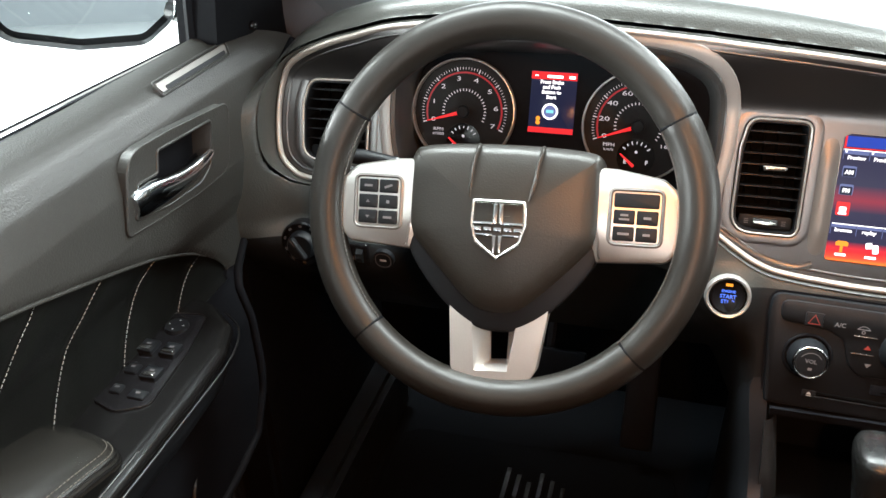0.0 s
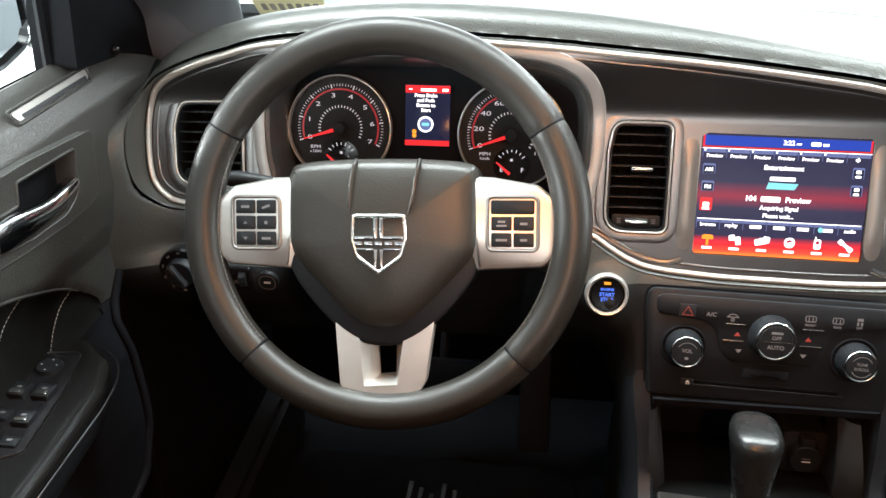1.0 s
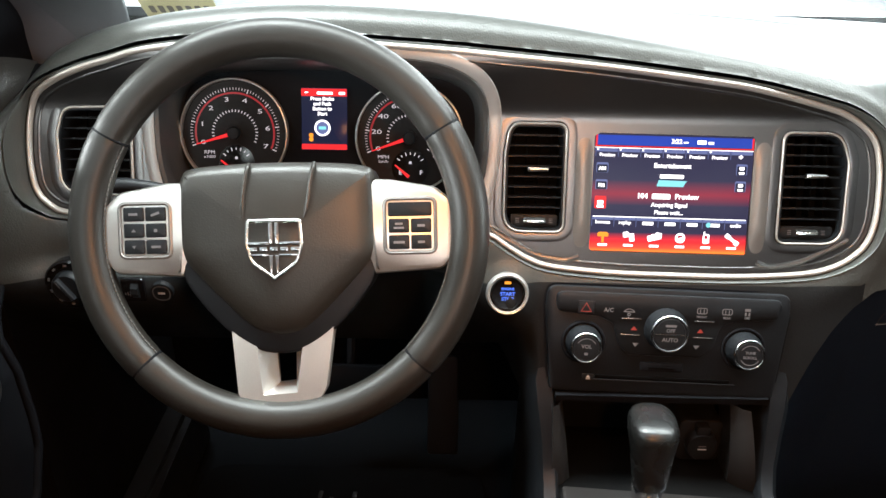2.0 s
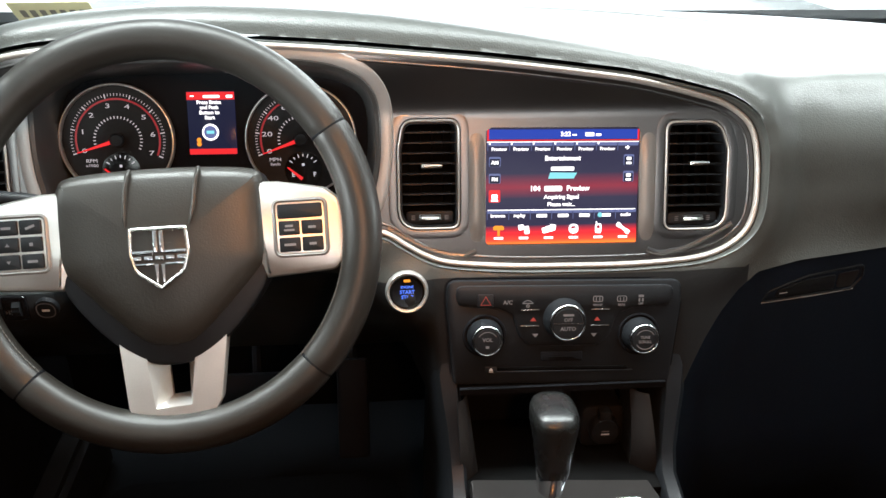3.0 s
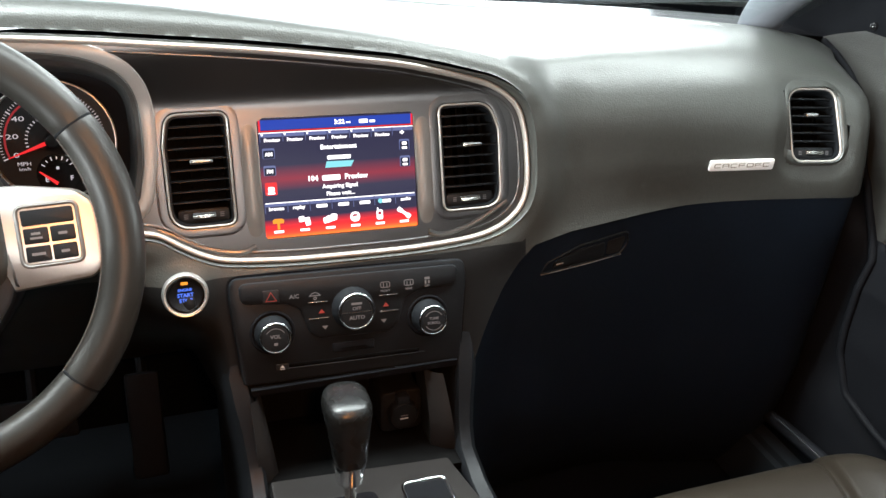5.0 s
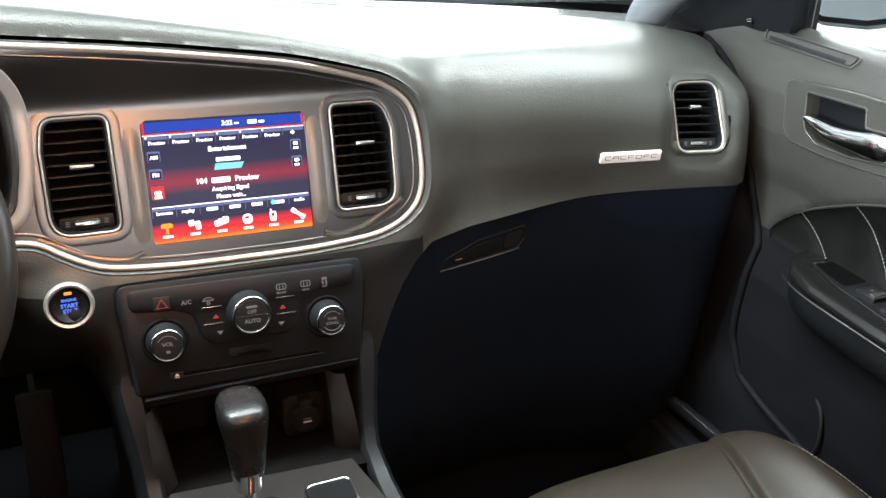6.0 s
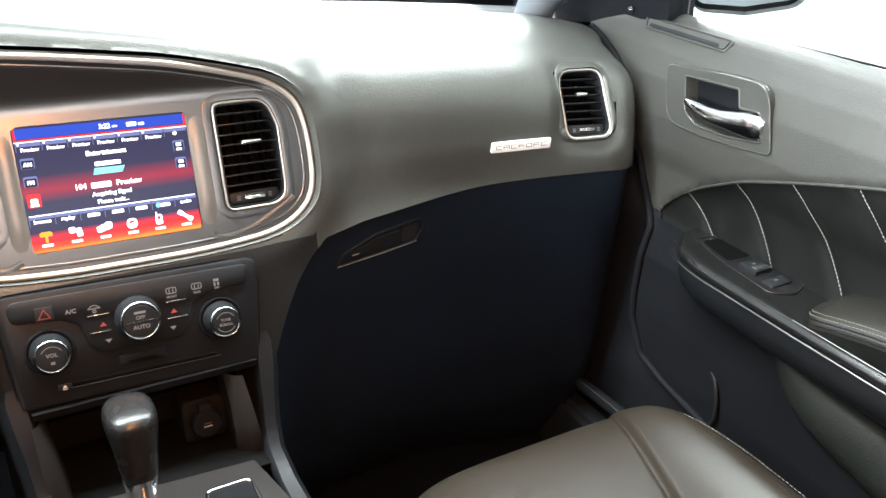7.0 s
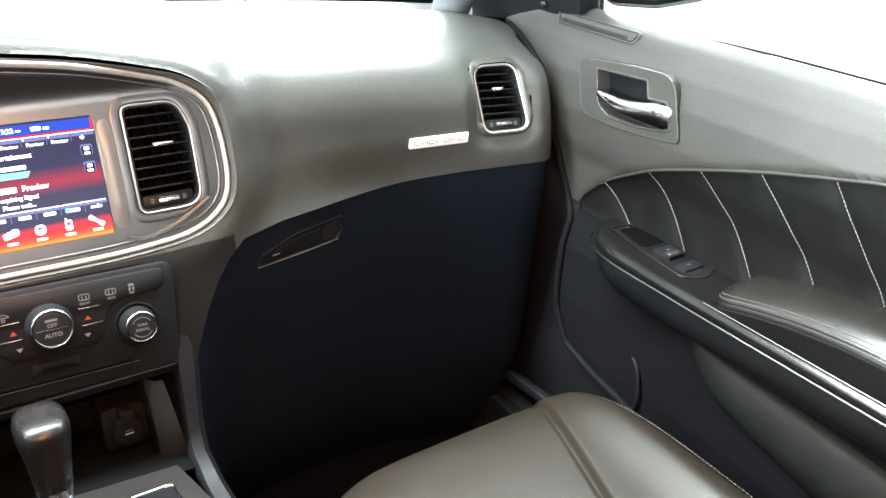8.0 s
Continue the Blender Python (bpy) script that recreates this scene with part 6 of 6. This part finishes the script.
def stitch_row(path, step, length, r, lift):
    """Single stitches laid along a path."""
    P = [Vector(p) for p in path]
    L = [0.0]
    for p, q in zip(P, P[1:]):
        L.append(L[-1] + (q - p).length)
    bms, s = [], step / 2
    while s < L[-1] - length:
        def at(d):
            i = max(k for k in range(len(L)) if L[k] <= d)
            i = min(i, len(P) - 2)
            return P[i] + (P[i + 1] - P[i]) * ((d - L[i]) / max(L[i + 1] - L[i], 1e-9))
        p, q = at(s), at(s + length)
        m = (p + q) / 2 + Vector(lift)
        bms.append(tube([p, p * 0.7 + m * 0.3 + Vector(lift) * 0.5, m, q * 0.7 + m * 0.3 + Vector(lift) * 0.5, q], r, 5))
        s += step
    return joined(bms)


def strip_mesh(rows):
    bm = bmesh.new()
    vs = [[bm.verts.new(p) for p in row] for row in rows]
    for a, b in zip(vs, vs[1:]):
        for k in range(len(a) - 1):
            bm.faces.new((a[k], a[k + 1], b[k + 1], b[k]))
    return bm


def front_door(s):
    X = Matrix.Diagonal((s, 1, 1, 1))
    d = thing("front_door", (s * 0.74, 0.1, 0.49), "closed front door, black vinyl panel with stitched leather insert", "car door", "front doors")
    part("upper_panel", door_panel(0.765, 1.029, 240, 88), VINYL_DOOR, d, "grained vinyl upper door panel", X)
    part("insert", grid(door_insert, 150, 30), LEATHER_BLACK, d, "smooth black leather insert with light seams", X)
    for y0, y1, y2 in SEAMS:
        path = []
        for k in range(25):
            b = 0.02 + 0.95 * k / 24
            c = y0 + (y2 - y0) * b + 4 * (y1 - (y0 + y2) / 2) * b * (1 - b)
            zt = linear(ZT, c) + 0.001
            a = (0.640 - c) / (0.640 - REAR)
            x, y, z = door_insert(a, b)
            path.append((x - 0.0012, y, z))
        tagged(part("seam_stitching", stitch_row(path, 0.0050, 0.0032, 0.00040, (-0.0005, 0, 0)), THREAD, d, "light contrast stitching", X), kind="stuff")

    edge_path = smooth_path([(panel_x(z) + 0.0010, y, z) for y, z in OPENING[5:-1]] + [(panel_x(0.966) + 0.001, REAR, 0.966)], 6)
    part("insert_bead", tube(edge_path, [0.0020 * min(1, 0.25 + k / 12) for k in range(len(edge_path))], 8), VINYL_DOOR, d, "rolled edge above the insert", X)
    part("lower_panel", door_panel(0.492, 0.765, 240, 88), DARK, d, "black plastic lower door panel", X)
    edge = [((linear(XL, z) - 0.006) if z < 0.78 else panel_x(z) - 0.001, linear(YF, z) - 0.003, z) for z in np.linspace(0.985, 0.50, 90)]
    part("edge_bead", tube(edge, 0.0055, 10), DARK, d, "rounded front edge of the panel", X)

    def pocket(a, b):
        y = 0.388 - a * 0.88
        zt = 0.6855 - 0.075 * min(a, 0.6)
        z = zt + (linear([(-0.6, 0.53), (0.0, 0.552), (0.17, 0.579), (0.256, 0.600), (0.31, 0.615), (0.351, 0.637), (0.375, 0.661), (0.388, 0.684)], y) - zt) * b
        f = max(math.sin(math.pi * min(max(b, 0.0), 1)), 0) ** 0.5
        g = min(1.0, a / 0.12)
        return (linear(XL, z) - 0.0037 - 0.020 * f * g * (2 - g), y, z)
    part("map_pocket", grid(pocket, 60, 24), POCKET, d, "grained vinyl map pocket bulge", X)
    # armrest ledge
    plan = [(0.768, 0.580), (0.705, 0.570), (0.662, 0.535), (0.647, 0.490), (0.642, 0.40), (0.641, 0.20), (0.641, REAR), (0.768, REAR)]
    ledge = fillet(plan, [0.018, 0.02, 0.03, 0.05, 0.05, 0.05, 0.018, 0.018], 6)
    ab = bmesh.new()
    vs = skin_rings(ab, [[(x, y, z) for x, y in grow(ledge, o)] for o, z in ((-0.0140, 0.7655), (-0.0105, 0.7652), (-0.0070, 0.7642), (-0.0040, 0.7624), (-0.0015, 0.7598), (0.0, 0.7565), (-0.0006, 0.7538), (-0.0045, 0.7512), (-0.006, 0.7495))])
    ab.faces.new(vs[0])
    arm = part("armrest", ab, ARM, d, "satin black armrest ledge with a rounded shoulder", X)
    flank = bmesh.new()
    skin_rings(flank, [[(x, y, z) for x, y in grow(ledge, o)] for o, z in ((-0.0060, 0.7502), (-0.0046, 0.7450), (-0.0056, 0.7310), (-0.0100, 0.7170), (-0.0180, 0.7050), (-0.0280, 0.6960), (-0.0400, 0.6890), (-0.0540, 0.6860))])
    part("armrest_side", flank, PLASTIC, arm, "grained satin face below the armrest", X)
    part("speaker_rim", tube(smooth_path([(0.7000, 0.470, 0.601), (0.6930, 0.449, 0.588), (0.6900, 0.439, 0.566), (0.6915, 0.437, 0.540), (0.6960, 0.444, 0.520)], 6), 0.0024, 8), VINYL_LOW, d, "curved rim below the armrest", X)
    tr = [(0.690, 0.5655, 0.7525), (0.660, 0.540, 0.7520), (0.6440, 0.490, 0.7515), (0.6415, 0.40, 0.7510), (0.6405, 0.2, 0.7505), (0.6405, REAR, 0.7500)]
    part("armrest_trim", tube(smooth_path(tr, 8), 0.0012, 10), FASCIA, arm, "satin metal trim line", X)

    part("ledge_line", tube([(0.6478, y, 0.7658) for y in np.linspace(0.338, REAR, 40)], 0.0005, 6), FASCIA, arm, "thin bright line at the foot of the pad", X)

    def pad_edge(y):
        """Inner edge of the pad and its height, rising from the tip towards the back."""
        e = min(max((0.350 - y) / 0.24, 0), 1)
        c = 1 - min(max((0.352 - y) / 0.045, 0), 1)
        return 0.6505 + 0.052 * c ** 2.4, 0.768 + 0.042 * (1 - (1 - e) ** 2)

    PROFILE = [(0.0015, None), (0.0, -0.012), (0.0005, -0.007), (0.0030, -0.0025), (0.0065, -0.0002), (0.012, 0.0026), (0.022, 0.0066), (0.034, 0.0100), (0.050, 0.0122), (0.078, 0.0120), (0.118, 0.0060)]

    def pad_point(y, k):
        x0, ze = pad_edge(y)
        o, dz = PROFILE[k]
        f = min(1.0, max(0.352 - y, 0) / 0.030) ** 0.5
        z = 0.757 if dz is None else 0.760 + (ze + dz - 0.760) * f
        return (min(x0 + o * (0.768 - x0) / 0.1205, 0.768), y, z)
    pb = bmesh.new()
    ys = [0.352 - (0.352 - REAR) * (i / 110) ** 1.8 for i in range(111)]
    V = [[pb.verts.new(pad_point(y, k)) for k in range(len(PROFILE))] for y in ys]
    for i in range(110):
        for k in range(1, len(PROFILE) - 1):
            pb.faces.new((V[i][k], V[i][k + 1], V[i + 1][k + 1], V[i + 1][k]))
    bmesh.ops.delete(pb, geom=[v for v in pb.verts if not v.link_faces], context="VERTS")
    part("armrest_pad", pb, PAD, arm, "padded leather armrest with piped edge", X)
    part("pad_side", strip_mesh([[pad_point(y, k) for k in (0, 1)] for y in ys]), LEATHER_BLACK, arm, "plain black side of the pad", X)
    along = [0.349 - (0.349 - REAR) * (i / 90) ** 1.5 for i in range(91)]
    for k, r in ((2, 0.0014), (3, 0.0012)):
        part("piping", tube([pad_point(y, k) for y in along], r, 6), ARM, arm, "", X)
    for k in (4, 5):
        tagged(part("pad_stitching", stitch_row([pad_point(y, k) for y in along if y < 0.342], 0.0046, 0.0030, 0.00034, (-0.0002, 0, 0.0005)), THREAD_PAD, arm, "", X), kind="stuff")
    # switch plate
    SMX = Matrix.Translation((0.0, 0.0, 0.7655))
    swp = fillet([(0.732, 0.388), (0.739, 0.470), (0.735, 0.533), (0.694, 0.539), (0.680, 0.470), (0.672, 0.392), (0.700, 0.376)], [0.014, 0.03, 0.012, 0.012, 0.03, 0.014, 0.02], 5)
    sw = part("switch_plate", plate(swp, -0.006, 0.0016, 0.0008), GLOSS, d, "glossy black switch plate with bright rim", X @ SMX)
    part("plate_rim", ring_sweep(swp, half_round(0.0010, 0.0010, 0.0010, 5)), FASCIA, sw, "", X @ SMX)
    if s > 0:
        # flush black plate holds the shade of the tray's hollow
        part("tray", plate(fillet([(0.731, 0.472), (0.729, 0.525), (0.700, 0.529), (0.688, 0.472)], 0.006, 3), 0.0010, 0.0020, 0.0), BLACK, sw, "open tray, its shaded hollow drawn as a flush black plate", X @ SMX)
        rows = [(0.706, 0.444, 0.030, 0.028, True), (0.702, 0.406, 0.036, 0.018, False)]
    else:
        rows = [(0.696, 0.470, 0.018, 0.020, True), (0.722, 0.470, 0.018, 0.020, True), (0.694, 0.432, 0.018, 0.018, True), (0.718, 0.436, 0.014, 0.014, False), (0.690, 0.402, 0.018, 0.012, False), (0.715, 0.405, 0.012, 0.012, False)]
        part("mirror_pad", moved(revolve([(0.0001, 0), (0.013, 0), (0.012, 0.003), (0.0001, 0.002)], 24), 0.714, 0.510, 0.0016), PLASTIC, sw, "round mirror control pad", X @ SMX)
        for k in range(4):
            part("pad_dot", bar(0.0018, 0.0018, 0.714 + 0.008 * math.cos(math.pi / 2 * k), 0.510 + 0.008 * math.sin(math.pi / 2 * k), 0.0050), MARK, sw, "", X @ SMX)
    for x, y, w, h, rocker in rows:
        b = part("switch", moved(plate(rrect(w, h, 0.002), 0, 0.0055 if rocker else 0.0030, 0.0016), x, y, 0.0012), PLASTIC, sw, "black rocker switch", X @ SMX)
        if rocker:
            part("switch_lip", moved(plate(rrect(w * 0.7, h * 0.30, 0.0015), 0, 0.0032, 0.0012), x, y - h * 0.22, 0.0050), CHROME_SOFT, sw, "", X @ SMX)
        part("switch_mark", bar(0.0050, 0.0026, x, y + h * 0.1, 0.0070 if rocker else 0.0045), MARK_DIM, sw, "", X @ SMX)
    # inner handle in its bezel
    HM = face_frame((s * 0.7145, 0, 0), (0, -s, 0), (0, 0, 1))

    def dl(pts):
        return [(-s * y, z) for y, z in pts]
    bz = fillet(dl([(0.6575, 0.9733), (0.5536, 0.9850), (0.490, 0.9880), (0.4665, 0.910), (0.5162, 0.9035), (0.5767, 0.8990), (0.6420, 0.8995)]), [0.010, 0.05, 0.030, 0.006, 0.05, 0.05, 0.030], 8)
    cup = fillet(dl(CUP), [0.005, 0.004, 0.004, 0.006, 0.006, 0.03, 0.02, 0.02], 5)
    hz = part("handle_bezel", holed(bz, [cup], 0.0045, 0.012), VINYL_DOOR, d, "bezel round the handle recess", HM, smooth=False)
    part("bezel_edge", ring_sweep(bz, half_round(0.0030, 0.0018, 0.0030, 6)), VINYL_DOOR, hz, "", HM)
    part("bezel_inner_edge", ring_sweep(cup, half_round(0.0036, 0.0020, 0.0040, 6)), VINYL_DOOR, hz, "", HM)
    part("cup", ring_sweep(cup, [(0.0, 0.0042), (-0.0010, 0.0025), (-0.0020, -0.004), (-0.0030, -0.013), (-0.0036, -0.0190)], False), VINYL_DOOR, hz, "vinyl hollow behind the handle", HM)
    part("cup_back", plate(grow(cup, -0.0020), -0.0235, -0.0185, 0.0), VINYL_DOOR, hz, "", HM, smooth=False)
    part("back_plate", plate(fillet(dl([(0.6175, 0.9635), (0.5335, 0.9690), (0.5285, 0.9500), (0.5230, 0.9300), (0.6140, 0.9260)]), 0.003, 3), -0.0184, -0.0160, 0.0006), DARK, hz, "dark plate behind the handle", HM)
    rows = [(0.612, 0.9360, 0.0036), (0.606, 0.9360, 0.0064), (0.584, 0.9332, 0.0092), (0.567, 0.9318, 0.0100), (0.548, 0.9325, 0.0112), (0.525, 0.9345, 0.0140), (0.508, 0.9360, 0.0160), (0.494, 0.9355, 0.0160), (0.487, 0.9350, 0.0150), (0.483, 0.9350, 0.0120)]
    rings = []
    for k, (y, z, h) in enumerate(rows):
        out = 0.0015 + 0.006 * math.sin(math.pi * min(k / 8, 1))
        rings.append([(-s * y, z + h * math.copysign(abs(math.cos(t)) ** 0.75, math.cos(t)), out + 0.0085 * math.copysign(abs(math.sin(t)) ** 0.75, math.sin(t))) for t in (2 * math.pi * j / 16 for j in range(16))])
    hb = bmesh.new()
    vs = skin_rings(hb, rings)
    hb.faces.new(vs[0])
    hb.faces.new(vs[-1])
    part("handle", hb, CHROME, hz, "polished chrome pull handle", HM)
    # vent slot at the window sill
    VM = face_frame((s * 0.7385, 0.660 if s > 0 else 0.648, 1.0125 if s > 0 else 1.0145), (0, -s, 0), (s * 0.50, 0, 0.86)) @ Matrix.Diagonal((1 if s > 0 else 0.85, 1, 1, 1))
    slot = [(-s * a, b) for a, b in ((0.082, 0.0075), (-0.078, 0.0075), (-0.072, -0.0085), (0.075, -0.0085))]
    sl = part("demister_slot", ring_sweep(fillet(slot, 0.004, 3), half_round(0.0030, 0.0014, 0.0, 6)), VINYL_DOOR, d, "long slot grille at the window sill", VM)
    # driver's blade is paler: the light it reflects is put into its grey
    part("slot_blade", plate(fillet([(-s * a, b) for a, b in ((0.078, 0.0050), (-0.073, 0.0050), (-0.069, -0.0055), (0.071, -0.0055))], 0.003, 3), -0.001, 0.0008, 0.0), POST if s < 0 else BOWL, sl, "grey sloping blade", VM, smooth=False)
    part("slot_blade", plate(fillet([(-s * a, b) for a, b in ((0.070, -0.0010), (-0.060, -0.0010), (-0.060, -0.0055), (0.068, -0.0055))], 0.002, 3), 0.0006, 0.0014, 0.0), PLASTIC, sl, "", VM, smooth=False)
    # window channel and sail panel
    for dx, dz, r, mt in ((0.7745, 1.0295, 0.0013, DARK), (0.7795, 1.0306, 0.0010, SURROUND), (0.7850, 1.0302, 0.0014, DARK)):
        part("window_seal", tube([(dx, 0.735, dz - 0.010), (dx, 0.40, dz), (dx, REAR, dz + 0.006)], r, 8), mt, d, "", X)
    sp = bmesh.new()
    tri = [(0.700, 1.022), (0.775, 1.008), (0.925, 0.955), (0.96, 0.980), (0.92, 1.08), (0.708, 1.25)] if s > 0 else [(0.700, 1.022), (0.775, 1.012), (0.870, 0.965), (0.868, 1.000), (0.846, 1.075), (0.708, 1.25)]
    vs = [[sp.verts.new((x0 - 0.10 * (z - 1.0), y, z)) for y, z in tri] for x0 in (0.742, 0.790)]
    for i in range(6):
        sp.faces.new((vs[0][i], vs[0][(i + 1) % 6], vs[1][(i + 1) % 6], vs[1][i]))
    sp.faces.new(vs[0])
    sp.faces.new(vs[1][::-1])
    sail = part("sail_panel", sp, DARK, d, "black triangular mirror cover", X, smooth=False)
    part("window_post", tube([(0.772, 0.704, 1.02), (0.764, 0.703, 1.10), (0.752, 0.701, 1.20), (0.73, 0.695, 1.32)], 0.0075, 8), DARK, d, "", X)
    kn = revolve([(0.0001, 0), (0.0055, 0), (0.0055, 0.004), (0.0035, 0.007), (0.0001, 0.008)], 18)
    part("cover_knob", kn, GLOSS, sail, "small glossy knob", face_frame((s * 0.7395, 0.772, 1.022), (0, -s, 0), (0, 0, 1)))
    glass_pane = grid(lambda a, b: (0.786 - 0.13 * b - 0.0 * a, 0.70 - a * 1.19, 1.03 + 0.36 * b), 8, 6)
    gp = part("window_pane", glass_pane, TINT, d, "clear side window glass", X)
    gp.visible_shadow = False
    return d


def fit_driver(d):
    """The driver's door sits a little further out behind its front edge."""
    bpy.context.view_layer.update()
    for ob in d.children_recursive:
        if ob.type != "MESH":
            continue
        w = ob.matrix_world
        back = w.inverted()
        for v in ob.data.vertices:
            p = w @ v.co
            e = min(max((0.80 - p.y) / float(np.interp(p.z, (0.76, 0.86), (0.16, 0.30))), 0), 1)
            p.x -= 0.019 * e
            p.z += (float(np.interp(p.z, (0.78, 0.93, 1.03), (0.004, -0.008, -0.013)))) * e
            v.co = back @ p
        ob.data.update()


fit_driver(front_door(-1))
front_door(1)


# ---- outside mirrors ----
def side_mirror(s):
    m = face_frame((s * 1.005, 0.80, 1.093 if s > 0 else 1.068), (1, -s * 0.22, 0), (0, 0.06, 1))
    mm = thing("side_mirror", (s * 0.90, 0.82, 1.0), "black outside mirror with a clear glass", "side mirror", "outside mirrors")
    L = fillet([(s * a, b) for a, b in ((-0.140, 0.075), (0.120, 0.085), (0.140, 0.02), (0.110, -0.085), (0.0, -0.098), (-0.090, -0.092), (-0.138, -0.055))], 0.045, 6)
    rings = [[(x, y, 0.0) for x, y in grow(L, -0.006)], [(x, y, 0.006) for x, y in grow(L, -0.001)], [(x, y, -0.01) for x, y in L], [(x, y, -0.05) for x, y in grow(L, -0.008)], [(x, y, -0.085) for x, y in grow(L, -0.035)]]
    b = bmesh.new()
    vs = skin_rings(b, rings)
    b.faces.new(vs[-1][::-1])
    part("shell", b, BODY, mm, "black mirror housing", m)
    part("mirror_glass", plate(grow(L, -0.014), -0.006, -0.002, 0.0), MIRROR, mm, "mirror glass", m, smooth=False)
    part("glass_bed", plate(grow(L, -0.004), -0.012, -0.0065, 0.0), DARK, mm, "", m, smooth=False)
    part("mount", tube([(s * 0.775, 0.83, 1.015), (s * 0.83, 0.845, 1.015), (s * 0.90, 0.85, 1.03)], [0.035, 0.028, 0.03], 12, 0.7), BODY, mm, "black mirror mount")


side_mirror(-1)
side_mirror(1)

# ---- passenger seat ----
st = thing("passenger_seat", (0.39, 0.15, 0.40), "dark leather passenger seat cushion with raised side bolsters", "car seat")


def cushion(a, b):
    u, v = 2 * a - 1, 2 * b - 1
    # a superellipse plan, domed towards its rim
    k = (abs(u) ** 5 + abs(v) ** 5) ** 0.2
    rim = min(k, 1.0)
    x, y = 0.395 + 0.236 * u, 0.115 + 0.378 * v
    f = (1 - rim ** 13) ** 0.42 if rim < 1 else 0.0
    z = 0.43 + 0.173 * f + 0.012 * math.exp(-((max(u, 0) - 0.72) / 0.16) ** 2) * f + 0.010 * max(v, 0) * f
    seam = 0.462 + 0.306 * (y - 0.281)
    q = min(max((x - seam) / 0.012 + 0.4, 0), 1)
    z += (0.0075 * q * q * (3 - 2 * q) - 0.0040 * math.exp(-((x - seam + 0.003) / 0.0042) ** 2)) * f
    return Vector((x, y, z))


def cushion_mesh():
    bm = bmesh.new()
    n = 300
    vs = {}
    for i in range(n + 1):
        for j in range(n + 1):
            u, v = 2 * i / n - 1, 2 * j / n - 1
            # square to superellipse so that the rim is a clean edge
            m = max(abs(u), abs(v))
            k = (abs(u) ** 5 + abs(v) ** 5) ** 0.2
            s = m / k if k > 0 else 1
            uu, vv = u * s, v * s
            g = 1 - (1 - m) ** 1.7
            if m > 0:
                uu, vv = uu * g / m, vv * g / m
            vs[i, j] = bm.verts.new(cushion((uu + 1) / 2, (vv + 1) / 2))
    for i in range(n):
        for j in range(n):
            bm.faces.new((vs[i, j], vs[i + 1, j], vs[i + 1, j + 1], vs[i, j + 1]))
    return bm


part("cushion", cushion_mesh(), SEAT, st, "creased dark grey leather cushion")
part("seat_base", slab(0.19, 0.60, -0.24, 0.44, 0.29, 0.45, 0.03), DARK, st, "black plastic seat base")
rimp = []
for k in range(90):
    v = -0.9 + 1.86 * k / 89
    u = (1 - min(abs(v), 0.999) ** 5) ** 0.2 * 0.86
    rimp.append(cushion((u + 1) / 2, (v * 0.97 + 1) / 2) + Vector((0.001, 0, 0.0016)))
tagged(part("edge_stitching", stitch_row(rimp, 0.0056, 0.0035, 0.0005, (0.0003, 0, 0.0004)), THREAD_PAD, st, "light stitching along the outer edge"), kind="stuff")

# ---- paper at the windshield ----
PM = face_frame((-0.583, 0.945, 1.028), (1, -0.10, 0.03), (0, -0.62, 0.7))
pp = thing("paper_tag", PM.translation, "yellow paper tag with dark printing at the windshield base", "paper tag")
part("sheet", plate(rrect(0.098, 0.050, 0.002), -0.0006, 0.0, 0.0), PAPER, pp, "", PM, smooth=False)
for k in range(7):
    part("print_bar", bar(0.0075, 0.014, -0.036 + 0.012 * k, 0.004, 0.0004), INK, pp, "", PM)
part("print_bar", bar(0.060, 0.008, 0.006, -0.014, 0.0004), INK, pp, "", PM)

# ---- roof console lamp ----
lm = thing("roof_lamp", (-0.13, -0.26, 1.41), "small courtesy lamp housing on the roof lining", "courtesy lamp")
part("housing", plate(rrect(0.16, 0.11, 0.02, -0.13, -0.26), 1.396, 1.44, 0.004), HEADLINER, lm, "pale grey lamp housing")
